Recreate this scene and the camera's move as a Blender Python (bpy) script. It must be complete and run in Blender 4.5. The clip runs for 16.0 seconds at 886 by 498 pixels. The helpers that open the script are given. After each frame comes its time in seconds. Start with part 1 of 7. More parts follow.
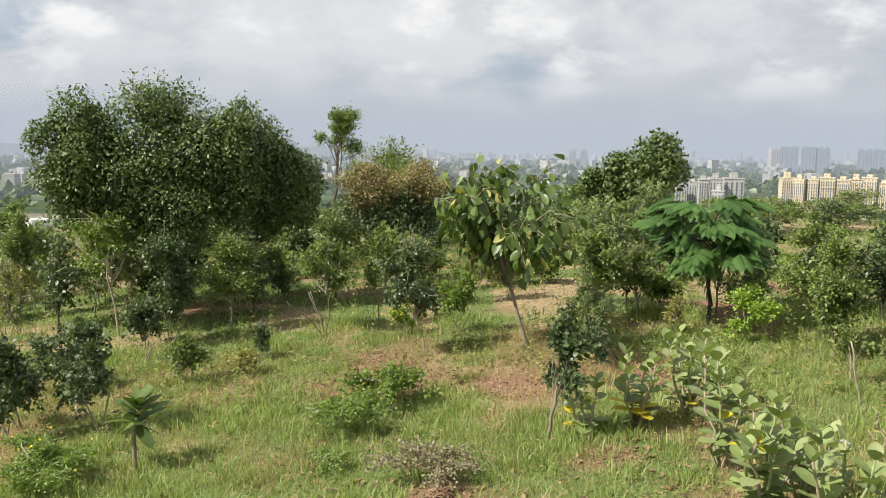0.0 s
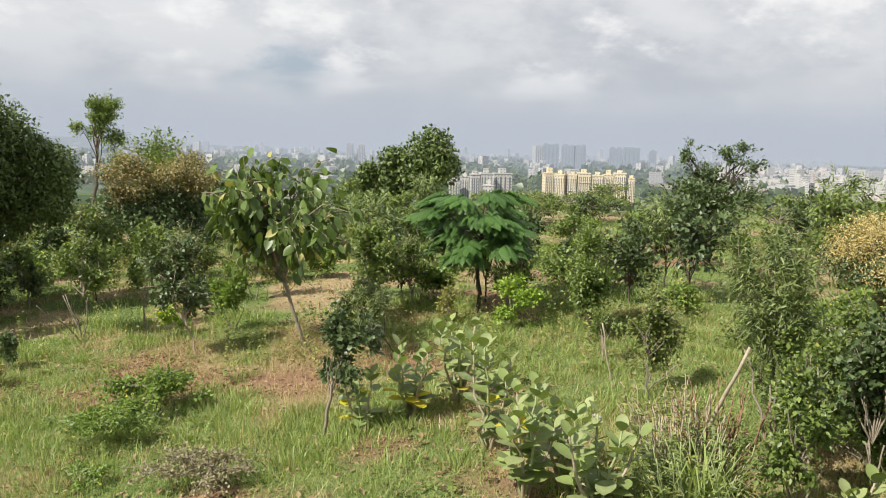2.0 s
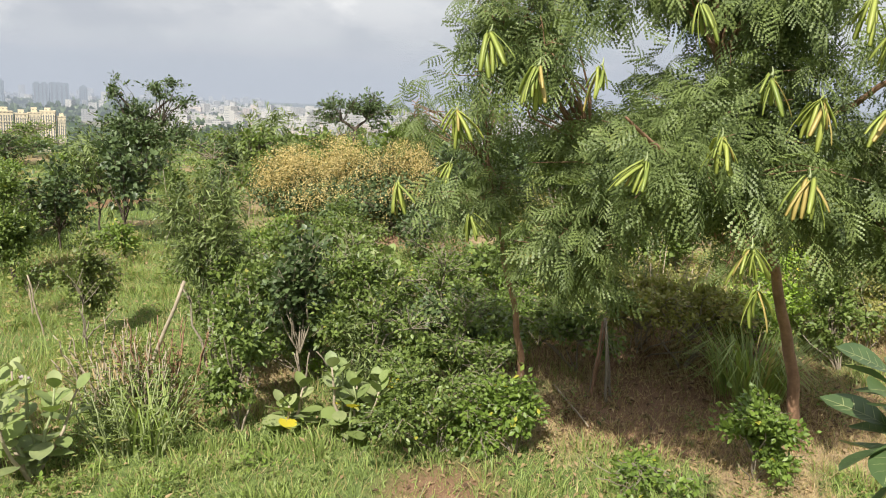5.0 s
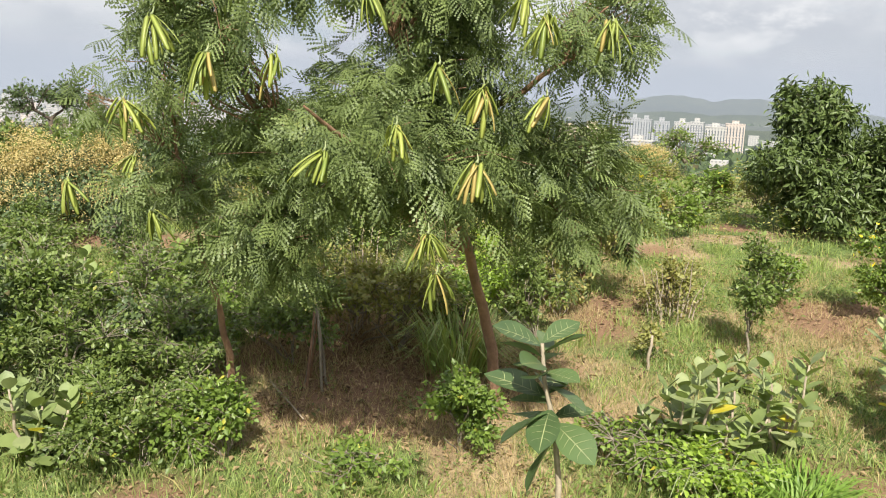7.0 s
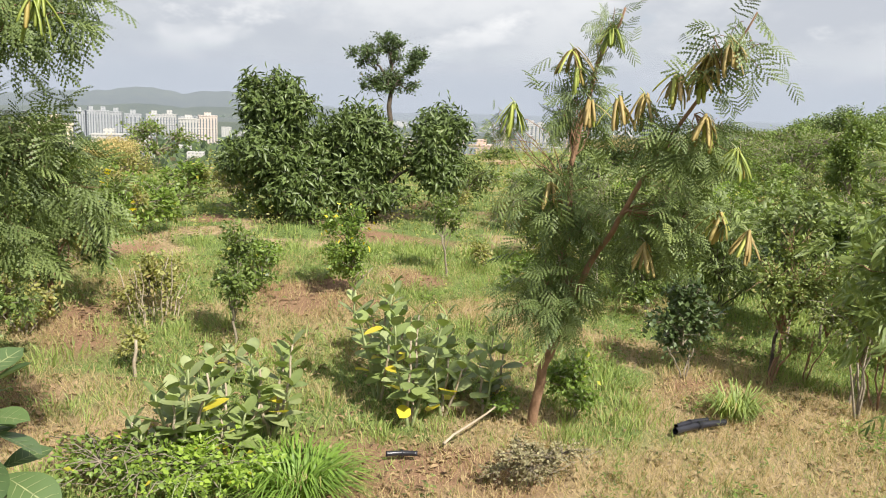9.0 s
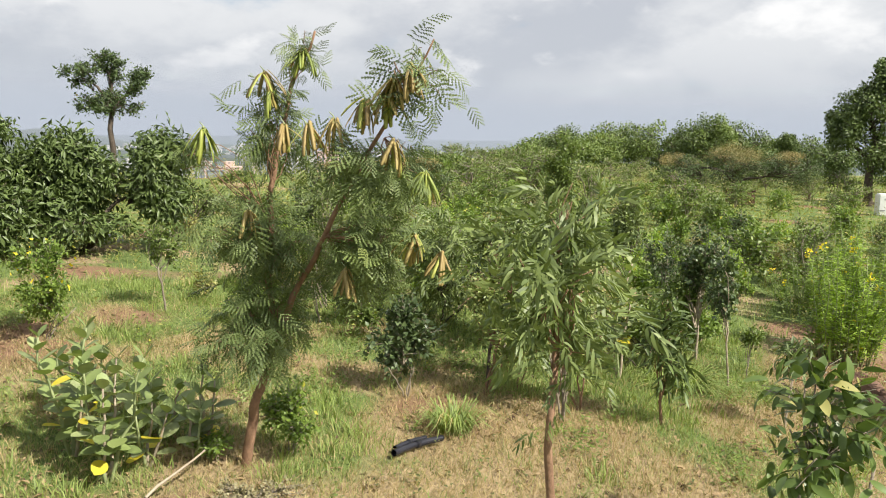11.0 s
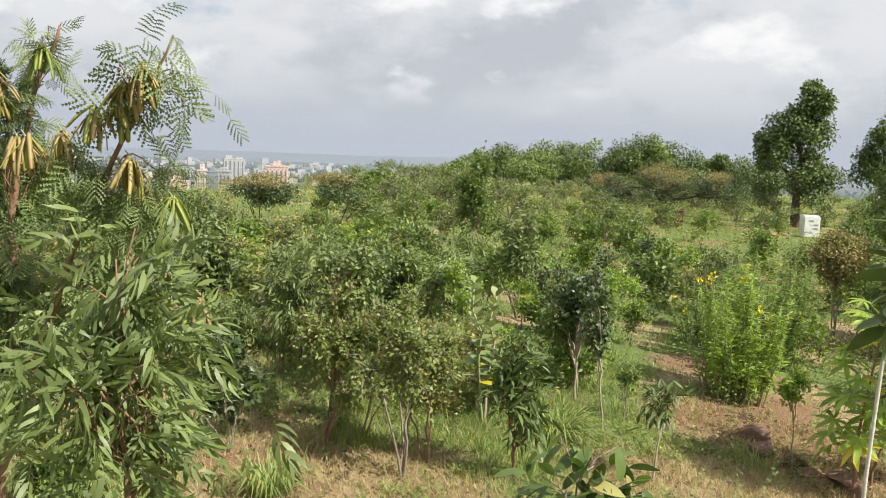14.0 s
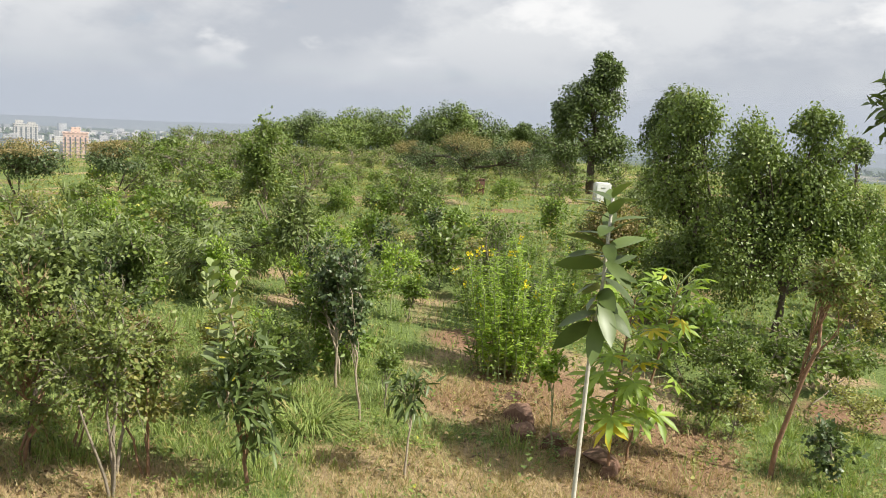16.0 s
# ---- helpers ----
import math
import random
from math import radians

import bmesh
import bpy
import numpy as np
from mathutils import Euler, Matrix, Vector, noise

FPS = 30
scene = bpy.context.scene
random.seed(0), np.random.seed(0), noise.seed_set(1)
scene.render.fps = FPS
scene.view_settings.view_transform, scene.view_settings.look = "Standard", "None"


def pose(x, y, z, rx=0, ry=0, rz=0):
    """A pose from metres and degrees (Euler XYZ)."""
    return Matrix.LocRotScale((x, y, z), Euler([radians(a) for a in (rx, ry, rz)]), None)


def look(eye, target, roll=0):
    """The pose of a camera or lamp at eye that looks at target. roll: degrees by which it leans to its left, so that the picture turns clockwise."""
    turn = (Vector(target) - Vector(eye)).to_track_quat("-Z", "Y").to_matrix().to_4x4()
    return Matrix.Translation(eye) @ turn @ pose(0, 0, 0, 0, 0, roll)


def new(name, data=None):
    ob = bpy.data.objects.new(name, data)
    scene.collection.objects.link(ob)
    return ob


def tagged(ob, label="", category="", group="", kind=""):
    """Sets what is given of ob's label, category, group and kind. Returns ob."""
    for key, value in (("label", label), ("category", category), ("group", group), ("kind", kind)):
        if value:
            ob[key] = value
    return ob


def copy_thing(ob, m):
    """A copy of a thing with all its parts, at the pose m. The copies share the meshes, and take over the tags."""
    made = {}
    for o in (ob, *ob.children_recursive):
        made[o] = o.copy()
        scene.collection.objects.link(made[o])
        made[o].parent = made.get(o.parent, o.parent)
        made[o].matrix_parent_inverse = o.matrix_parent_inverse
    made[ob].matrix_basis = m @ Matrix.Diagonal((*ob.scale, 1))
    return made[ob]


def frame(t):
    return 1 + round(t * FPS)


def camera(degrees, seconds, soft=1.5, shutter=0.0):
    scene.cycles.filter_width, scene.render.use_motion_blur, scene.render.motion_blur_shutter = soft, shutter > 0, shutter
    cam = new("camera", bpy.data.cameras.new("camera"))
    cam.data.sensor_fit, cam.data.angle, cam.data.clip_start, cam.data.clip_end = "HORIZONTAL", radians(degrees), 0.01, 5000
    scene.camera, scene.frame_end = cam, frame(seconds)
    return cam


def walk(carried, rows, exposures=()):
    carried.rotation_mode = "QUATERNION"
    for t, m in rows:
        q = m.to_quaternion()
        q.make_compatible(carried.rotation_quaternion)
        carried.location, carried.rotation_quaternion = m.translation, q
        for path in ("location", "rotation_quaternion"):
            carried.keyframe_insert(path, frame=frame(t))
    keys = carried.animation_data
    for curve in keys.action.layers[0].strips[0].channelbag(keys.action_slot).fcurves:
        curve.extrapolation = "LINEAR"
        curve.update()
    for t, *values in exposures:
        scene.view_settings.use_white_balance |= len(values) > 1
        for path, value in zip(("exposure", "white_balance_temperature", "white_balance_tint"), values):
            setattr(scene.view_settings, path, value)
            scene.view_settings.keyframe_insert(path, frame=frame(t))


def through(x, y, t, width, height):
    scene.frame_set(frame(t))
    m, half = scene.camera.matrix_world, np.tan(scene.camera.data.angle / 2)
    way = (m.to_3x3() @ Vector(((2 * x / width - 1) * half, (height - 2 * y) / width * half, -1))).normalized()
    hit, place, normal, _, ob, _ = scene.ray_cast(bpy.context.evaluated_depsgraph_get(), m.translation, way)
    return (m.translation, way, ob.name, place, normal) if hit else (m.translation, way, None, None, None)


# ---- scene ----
cam = camera(56.0, 16.0, 1.0)
PATH = [
    (0, (0.0, 0.0, 2.109), (0.0, 1.985, 1.862), 0.6),
    (0.5, (0.012, 0.011, 2.107), (0.113, 1.992, 1.854), 0.8),
    (1, (0.027, 0.027, 2.1), (0.237, 1.999, 1.845), 0.7),
    (1.5, (0.027, 0.009, 2.109), (0.345, 1.968, 1.857), 1.1),
    (2, (0.05, 0.026, 2.102), (0.57, 1.941, 1.851), 1.4),
    (2.5, (0.068, 0.025, 2.102), (0.79, 1.873, 1.845), 1.4),
    (3, (0.078, 0.022, 2.106), (0.953, 1.801, 1.844), 1.6),
    (3.5, (0.087, 0.019, 2.101), (1.108, 1.715, 1.817), 1.5),
    (4, (0.108, 0.024, 2.096), (1.317, 1.586, 1.786), 1.3),
    (4.5, (0.124, 0.02, 2.091), (1.53, 1.402, 1.753), 1.6),
    (4.7, (0.138, 0.023, 2.086), (1.614, 1.326, 1.737), 1.8),
    (6.8, (0.301, -0.09, 2.099), (2.128, 0.642, 1.741), 2.1),
    (7, (0.313, -0.096, 2.099), (2.169, 0.554, 1.732), 2.0),
    (7.5, (0.347, -0.109, 2.1), (2.278, 0.282, 1.752), 1.5),
    (8, (0.418, -0.112, 2.098), (2.395, -0.021, 1.813), 1.2),
    (8.5, (0.45, -0.117, 2.088), (2.416, -0.338, 1.79), 1.6),
    (9, (0.488, -0.147, 2.081), (2.387, -0.672, 1.739), 2.1),
    (9.5, (0.485, -0.197, 2.092), (2.296, -0.972, 1.747), 2.9),
    (10, (0.475, -0.259, 2.099), (2.201, -1.224, 1.798), 2.9),
    (10.2, (0.462, -0.279, 2.106), (2.168, -1.282, 1.82), 2.6),
    (12.3, (0.565, -0.814, 2.113), (2.224, -1.895, 1.837), 1.2),
    (12.5, (0.556, -0.864, 2.119), (2.209, -1.954, 1.842), 1.1),
    (13, (0.612, -1.038, 2.11), (2.216, -2.2, 1.835), 1.3),
    (13.5, (0.633, -1.214, 2.132), (2.22, -2.406, 1.884), 1.5),
    (14, (0.645, -1.404, 2.145), (2.259, -2.561, 1.912), 2.4),
    (14.5, (0.704, -1.593, 2.131), (2.301, -2.768, 1.874), 2.6),
    (15, (0.749, -1.767, 2.153), (2.275, -3.031, 1.88), 2.0),
    (15.5, (0.744, -1.965, 2.162), (2.197, -3.313, 1.888), 2.7),
    (16, (0.747, -2.128, 2.162), (2.068, -3.601, 1.873), 2.9),
]
walk(cam, [(t, look(eye, target, roll)) for t, eye, target, roll in PATH], [(0.0, 0.52), (3.5, 0.5), (5.5, 0.62), (7.0, 0.7), (9.0, 0.7), (11.0, 0.64), (12.5, 0.6), (16.0, 0.56)])

# ---------------------------------------------------------------- sky, sun
SUN_FROM = Vector((-0.9, -0.36, 0.0)).normalized()
SUN_HEIGHT = radians(46)
world = bpy.data.worlds.new("sky")
scene.world = world
world.use_nodes = True
wn = world.node_tree
wn.nodes.clear()
w_out, w_bg = wn.nodes.new("ShaderNodeOutputWorld"), wn.nodes.new("ShaderNodeBackground")
sky = wn.nodes.new("ShaderNodeTexSky")
sky.sky_type, sky.sun_disc = "NISHITA", False
sky.sun_elevation, sky.sun_rotation = SUN_HEIGHT, math.atan2(SUN_FROM.x, SUN_FROM.y)
sky.air_density, sky.dust_density = 1.0, 2.5
SKY_GAIN = 0.1


def wnode(kind, **values):
    n = wn.nodes.new(kind)
    for key, v in values.items():
        n.inputs[key].default_value = v
    return n


def wmath(op, a, b):
    n = wn.nodes.new("ShaderNodeMath")
    n.operation = op
    for s, v in zip(n.inputs, (a, b)):
        if isinstance(v, bpy.types.NodeSocket):
            wn.links.new(v, s)
        else:
            s.default_value = v
    return n.outputs[0]


def wmix(fac, a, b):
    n = wn.nodes.new("ShaderNodeMix")
    n.data_type = "RGBA"
    for s, v in ((n.inputs[0], fac), (n.inputs[6], a), (n.inputs[7], b)):
        if isinstance(v, bpy.types.NodeSocket):
            wn.links.new(v, s)
        else:
            s.default_value = v if isinstance(v, float) else (*v, 1.0)
    return n.outputs[2]


def wrange(v, lo, hi):
    n = wn.nodes.new("ShaderNodeMapRange")
    n.interpolation_type = "SMOOTHSTEP"
    n.inputs["From Min"].default_value, n.inputs["From Max"].default_value = lo, hi
    wn.links.new(v, n.inputs["Value"])
    return n.outputs["Result"]


w_co, w_sep, w_com = wn.nodes.new("ShaderNodeTexCoord"), wn.nodes.new("ShaderNodeSeparateXYZ"), wn.nodes.new("ShaderNodeCombineXYZ")
wn.links.new(w_co.outputs["Generated"], w_sep.inputs[0])
# a flat deck of cloud overhead, seen ever more edge-on towards the horizon
w_h = wmath("ADD", wmath("MAXIMUM", w_sep.outputs[2], 0.0), 0.42)
wn.links.new(wmath("DIVIDE", w_sep.outputs[0], w_h), w_com.inputs[0])
wn.links.new(wmath("DIVIDE", w_sep.outputs[1], w_h), w_com.inputs[1])


def cloud_noise(scale, detail, shift):
    n = wnode("ShaderNodeTexNoise", Scale=scale, Detail=detail, Roughness=0.56)
    add = wn.nodes.new("ShaderNodeVectorMath")
    add.inputs[1].default_value = (shift, shift * 0.7, 0.0)
    wn.links.new(w_com.outputs[0], add.inputs[0]), wn.links.new(add.outputs[0], n.inputs["Vector"])
    return n.outputs["Fac"]


gain = wn.nodes.new("ShaderNodeVectorMath")
gain.operation = "SCALE"
gain.inputs["Scale"].default_value = SKY_GAIN
wn.links.new(sky.outputs[0], gain.inputs[0])
shade = wrange(cloud_noise(2.4, 6.0, 3.1), 0.36, 0.62)
cloud = wmix(shade, (0.52, 0.55, 0.605), (0.75, 0.765, 0.785))
cloud = wmix(wrange(cloud_noise(3.6, 5.5, 7.7), 0.52, 0.68), cloud, (0.93, 0.93, 0.93))
open_sky = wrange(cloud_noise(2.0, 6.0, 12.4), 0.56, 0.70)
above = wmix(open_sky, cloud, wmix(0.45, gain.outputs[0], (0.5, 0.64, 0.82)))
haze_band = wrange(w_sep.outputs[2], 0.14, -0.005)
above = wmix(haze_band, above, (0.53, 0.565, 0.62))
wn.links.new(above, w_bg.inputs["Color"])
w_bg.inputs["Strength"].default_value = 0.70
wn.links.new(w_bg.outputs[0], w_out.inputs[0])

lamp = bpy.data.lights.new("sun", "SUN")
lamp.energy, lamp.angle, lamp.color = 5.0, radians(0.6), (1.0, 0.945, 0.84)
sun = new("sun", lamp)
sun.rotation_euler = (-(SUN_FROM * math.cos(SUN_HEIGHT) + Vector((0, 0, math.sin(SUN_HEIGHT))))).to_track_quat("-Z", "Y").to_euler()

# ---------------------------------------------------------------- materials
def nodes_of(name):
    m = bpy.data.materials.new(name)
    m.use_nodes = True
    nt = m.node_tree
    nt.nodes.clear()
    out = nt.nodes.new("ShaderNodeOutputMaterial")
    return m, nt, out


def mix_rgb(nt, fac, a, b, blend="MIX"):
    n = nt.nodes.new("ShaderNodeMix")
    n.data_type, n.blend_type = "RGBA", blend
    for sock, v in ((n.inputs[0], fac), (n.inputs[6], a), (n.inputs[7], b)):
        if isinstance(v, bpy.types.NodeSocket):
            nt.links.new(v, sock)
        elif isinstance(v, tuple):
            sock.default_value = (*v, 1.0) if len(v) == 3 else v
        else:
            sock.default_value = v
    return n.outputs[2]


def noise_of(nt, scale, detail=4.0, rough=0.55, coord="Object"):
    tc = nt.nodes.new("ShaderNodeTexCoord")
    n = nt.nodes.new("ShaderNodeTexNoise")
    n.inputs["Scale"].default_value, n.inputs["Detail"].default_value, n.inputs["Roughness"].default_value = scale, detail, rough
    nt.links.new(tc.outputs[coord], n.inputs["Vector"])
    return n.outputs["Fac"]


def ramp_of(nt, fac, lo, hi):
    n = nt.nodes.new("ShaderNodeMapRange")
    n.inputs["From Min"].default_value, n.inputs["From Max"].default_value = lo, hi
    nt.links.new(fac, n.inputs["Value"])
    return n.outputs["Result"]


def leaf_material(name, dark, light, odd=None, rough=0.45, through=0.3, odd_share=0.012):
    """Leaf surface: each leaf its own tone, patches over the crown, a few aged leaves, light passing through the blade."""
    m, nt, out = nodes_of(name)
    if max(light) < 0.36:
        dark, light = tuple(v * k for v, k in zip(dark, (1.2, 1.05, 1.0))), tuple(v * k for v, k in zip(light, (1.82, 1.55, 1.3)))
    geo = nt.nodes.new("ShaderNodeNewGeometry")
    rnd = geo.outputs["Random Per Island"]
    info = nt.nodes.new("ShaderNodeObjectInfo")
    mx = nt.nodes.new("ShaderNodeMath")
    mx.operation = "FRACT"
    add = nt.nodes.new("ShaderNodeMath")
    add.operation = "ADD"
    nt.links.new(rnd, add.inputs[0]), nt.links.new(info.outputs["Random"], add.inputs[1]), nt.links.new(add.outputs[0], mx.inputs[0])
    tone = mx.outputs[0]
    col = mix_rgb(nt, tone, dark, light)
    patch = ramp_of(nt, noise_of(nt, 2.2, 3.0), 0.35, 0.68)
    col = mix_rgb(nt, patch, col, mix_rgb(nt, 0.5, col, light))
    fine = noise_of(nt, 90.0, 3.0)
    col = mix_rgb(nt, 0.22, col, mix_rgb(nt, fine, dark, light))
    if odd:
        pick = nt.nodes.new("ShaderNodeMath")
        pick.operation = "LESS_THAN"
        nt.links.new(tone, pick.inputs[0])
        pick.inputs[1].default_value = odd_share
        col = mix_rgb(nt, pick.outputs[0], col, odd)
    b = nt.nodes.new("ShaderNodeBsdfPrincipled")
    nt.links.new(col, b.inputs["Base Color"])
    b.inputs["Roughness"].default_value = rough
    b.inputs["Specular IOR Level"].default_value = 0.4
    tr = nt.nodes.new("ShaderNodeBsdfTranslucent")
    warm = mix_rgb(nt, 1.0, col, (1.5, 1.6, 0.7), "MULTIPLY")
    nt.links.new(warm, tr.inputs["Color"])
    ms = nt.nodes.new("ShaderNodeMixShader")
    ms.inputs[0].default_value = through * 0.75
    nt.links.new(b.outputs[0], ms.inputs[1]), nt.links.new(tr.outputs[0], ms.inputs[2]), nt.links.new(ms.outputs[0], out.inputs[0])
    return m


def solid_material(name, a, b, scale=6.0, rough=0.85, bump=0.3, metal=0.0, fine=40.0):
    """Bark, stone, paint: two tones in patches, a finer grain over them and relief from the same grain."""
    m, nt, out = nodes_of(name)
    big, small = noise_of(nt, scale, 5.0), noise_of(nt, fine, 6.0, 0.65)
    col = mix_rgb(nt, ramp_of(nt, big, 0.32, 0.68), a, b)
    col = mix_rgb(nt, 0.35, col, mix_rgb(nt, ramp_of(nt, small, 0.3, 0.7), tuple(v * 0.5 for v in a), b))
    p = nt.nodes.new("ShaderNodeBsdfPrincipled")
    nt.links.new(col, p.inputs["Base Color"])
    p.inputs["Roughness"].default_value, p.inputs["Metallic"].default_value = rough, metal
    if bump:
        bp = nt.nodes.new("ShaderNodeBump")
        bp.inputs["Strength"].default_value, bp.inputs["Distance"].default_value = bump, 0.02
        nt.links.new(small, bp.inputs["Height"]), nt.links.new(bp.outputs[0], p.inputs["Normal"])
    nt.links.new(p.outputs[0], out.inputs[0])
    return m


LEAF = {
    "mango": leaf_material("mango_leaf", (0.028, 0.05, 0.018), (0.08, 0.13, 0.045), (0.17, 0.2, 0.07), 0.42, 0.2),
    "dome": leaf_material("dome_leaf", (0.026, 0.05, 0.018), (0.086, 0.138, 0.044), (0.12, 0.17, 0.06), 0.45, 0.2),
    "oval": leaf_material("oval_leaf", (0.038, 0.074, 0.023), (0.12, 0.185, 0.056), (0.3, 0.3, 0.07), 0.42, 0.34),
    "dark": leaf_material("dark_leaf", (0.026, 0.05, 0.024), (0.07, 0.115, 0.052), (0.15, 0.13, 0.06), 0.42, 0.22),
    "neem": leaf_material("neem_leaf", (0.04, 0.075, 0.03), (0.125, 0.18, 0.07), (0.2, 0.24, 0.07), 0.48, 0.28),
    "fine": leaf_material("fine_leaf", (0.028, 0.054, 0.022), (0.115, 0.172, 0.066), (0.22, 0.26, 0.08), 0.5, 0.24),
    "flame": leaf_material("flame_tree_leaf", (0.026, 0.068, 0.018), (0.055, 0.13, 0.032), None, 0.5, 0.3),
    "bloom": leaf_material("dry_bloom", (0.36, 0.275, 0.115), (0.58, 0.47, 0.22), (0.14, 0.15, 0.05), 0.7, 0.3, 0.15),
    "rust": leaf_material("rust_bloom", (0.15, 0.125, 0.06), (0.36, 0.285, 0.13), (0.1, 0.12, 0.04), 0.7, 0.3, 0.25),
    "bright": leaf_material("bright_leaf", (0.052, 0.105, 0.025), (0.125, 0.205, 0.046), (0.42, 0.4, 0.06), 0.45, 0.36, 0.012),
    "lime": leaf_material("lime_leaf", (0.1, 0.19, 0.03), (0.19, 0.3, 0.055), (0.5, 0.42, 0.05), 0.45, 0.4, 0.012),
    "olive": leaf_material("olive_leaf", (0.06, 0.1, 0.034), (0.15, 0.21, 0.075), (0.28, 0.25, 0.1), 0.45, 0.34, 0.04),
    "litter": leaf_material("fallen_leaf", (0.16, 0.095, 0.05), (0.4, 0.29, 0.16), (0.1, 0.06, 0.035), 0.7, 0.15, 0.25),
    "vein": leaf_material("leaf_vein", (0.13, 0.18, 0.09), (0.17, 0.22, 0.12), None, 0.5, 0.1),
    "large": leaf_material("large_leaf", (0.03, 0.062, 0.018), (0.08, 0.135, 0.04), (0.36, 0.34, 0.12), 0.4, 0.28, 0.05),
    "pale": leaf_material("pale_leaf", (0.075, 0.122, 0.046), (0.155, 0.225, 0.092), None, 0.5, 0.28),
    "palegrey": leaf_material("grey_green_leaf", (0.09, 0.135, 0.066), (0.19, 0.25, 0.13), None, 0.55, 0.25),
    "yellow": leaf_material("yellowed_leaf", (0.5, 0.4, 0.03), (0.68, 0.58, 0.06), None, 0.5, 0.35),
    "broad": leaf_material("broad_leaf", (0.03, 0.062, 0.028), (0.062, 0.11, 0.048), None, 0.36, 0.22),
    "wisp": leaf_material("wisp_leaf", (0.1, 0.125, 0.045), (0.2, 0.23, 0.085), (0.3, 0.24, 0.1), 0.5, 0.35, 0.12),
    "grey": leaf_material("grey_herb_leaf", (0.11, 0.12, 0.08), (0.2, 0.21, 0.14), (0.2, 0.16, 0.1), 0.6, 0.25, 0.2),
    "pod": leaf_material("green_pod", (0.13, 0.2, 0.04), (0.4, 0.44, 0.1), (0.45, 0.36, 0.12), 0.4, 0.3, 0.12),
    "brownpod": leaf_material("ripe_pod", (0.2, 0.115, 0.05), (0.5, 0.4, 0.15), (0.4, 0.42, 0.1), 0.5, 0.25, 0.2),
    "petal": leaf_material("yellow_petal", (0.75, 0.55, 0.02), (0.9, 0.72, 0.05), None, 0.5, 0.35),
    "mauve": leaf_material("mauve_petal", (0.5, 0.36, 0.5), (0.7, 0.6, 0.68), None, 0.5, 0.3),
    "white": leaf_material("white_petal", (0.7, 0.7, 0.62), (0.85, 0.85, 0.78), None, 0.5, 0.3),
    "grass": leaf_material("green_grass", (0.088, 0.145, 0.048), (0.195, 0.28, 0.104), (0.4, 0.34, 0.15), 0.5, 0.35, 0.07),
    "lush": leaf_material("lush_grass", (0.06, 0.13, 0.028), (0.14, 0.25, 0.05), (0.3, 0.3, 0.1), 0.5, 0.35, 0.04),
    "straw": leaf_material("dry_grass", (0.3, 0.215, 0.1), (0.5, 0.4, 0.22), (0.16, 0.2, 0.05), 0.6, 0.25, 0.15),
}
BARK = {
    "grey": solid_material("grey_bark", (0.2, 0.165, 0.12), (0.34, 0.29, 0.22), 9.0, 0.9, 0.6),
    "red": solid_material("red_brown_bark", (0.2, 0.11, 0.065), (0.36, 0.215, 0.13), 9.0, 0.88, 0.5),
    "dark": solid_material("dark_bark", (0.06, 0.045, 0.033), (0.13, 0.1, 0.075), 9.0, 0.9, 0.6),
    "pale": solid_material("pale_bark", (0.3, 0.24, 0.165), (0.47, 0.4, 0.3), 12.0, 0.85, 0.4),
    "white": solid_material("whitish_bark", (0.5, 0.46, 0.38), (0.68, 0.64, 0.55), 12.0, 0.8, 0.3),
    "green": solid_material("green_stem", (0.2, 0.25, 0.1), (0.36, 0.4, 0.2), 14.0, 0.6, 0.15),
}


# ---------------------------------------------------------------- geometry helpers
UP = np.array([0.0, 0.0, 1.0])


def unit(v):
    v = np.asarray(v, float)
    return v / np.maximum(np.linalg.norm(v, axis=-1, keepdims=True), 1e-9)


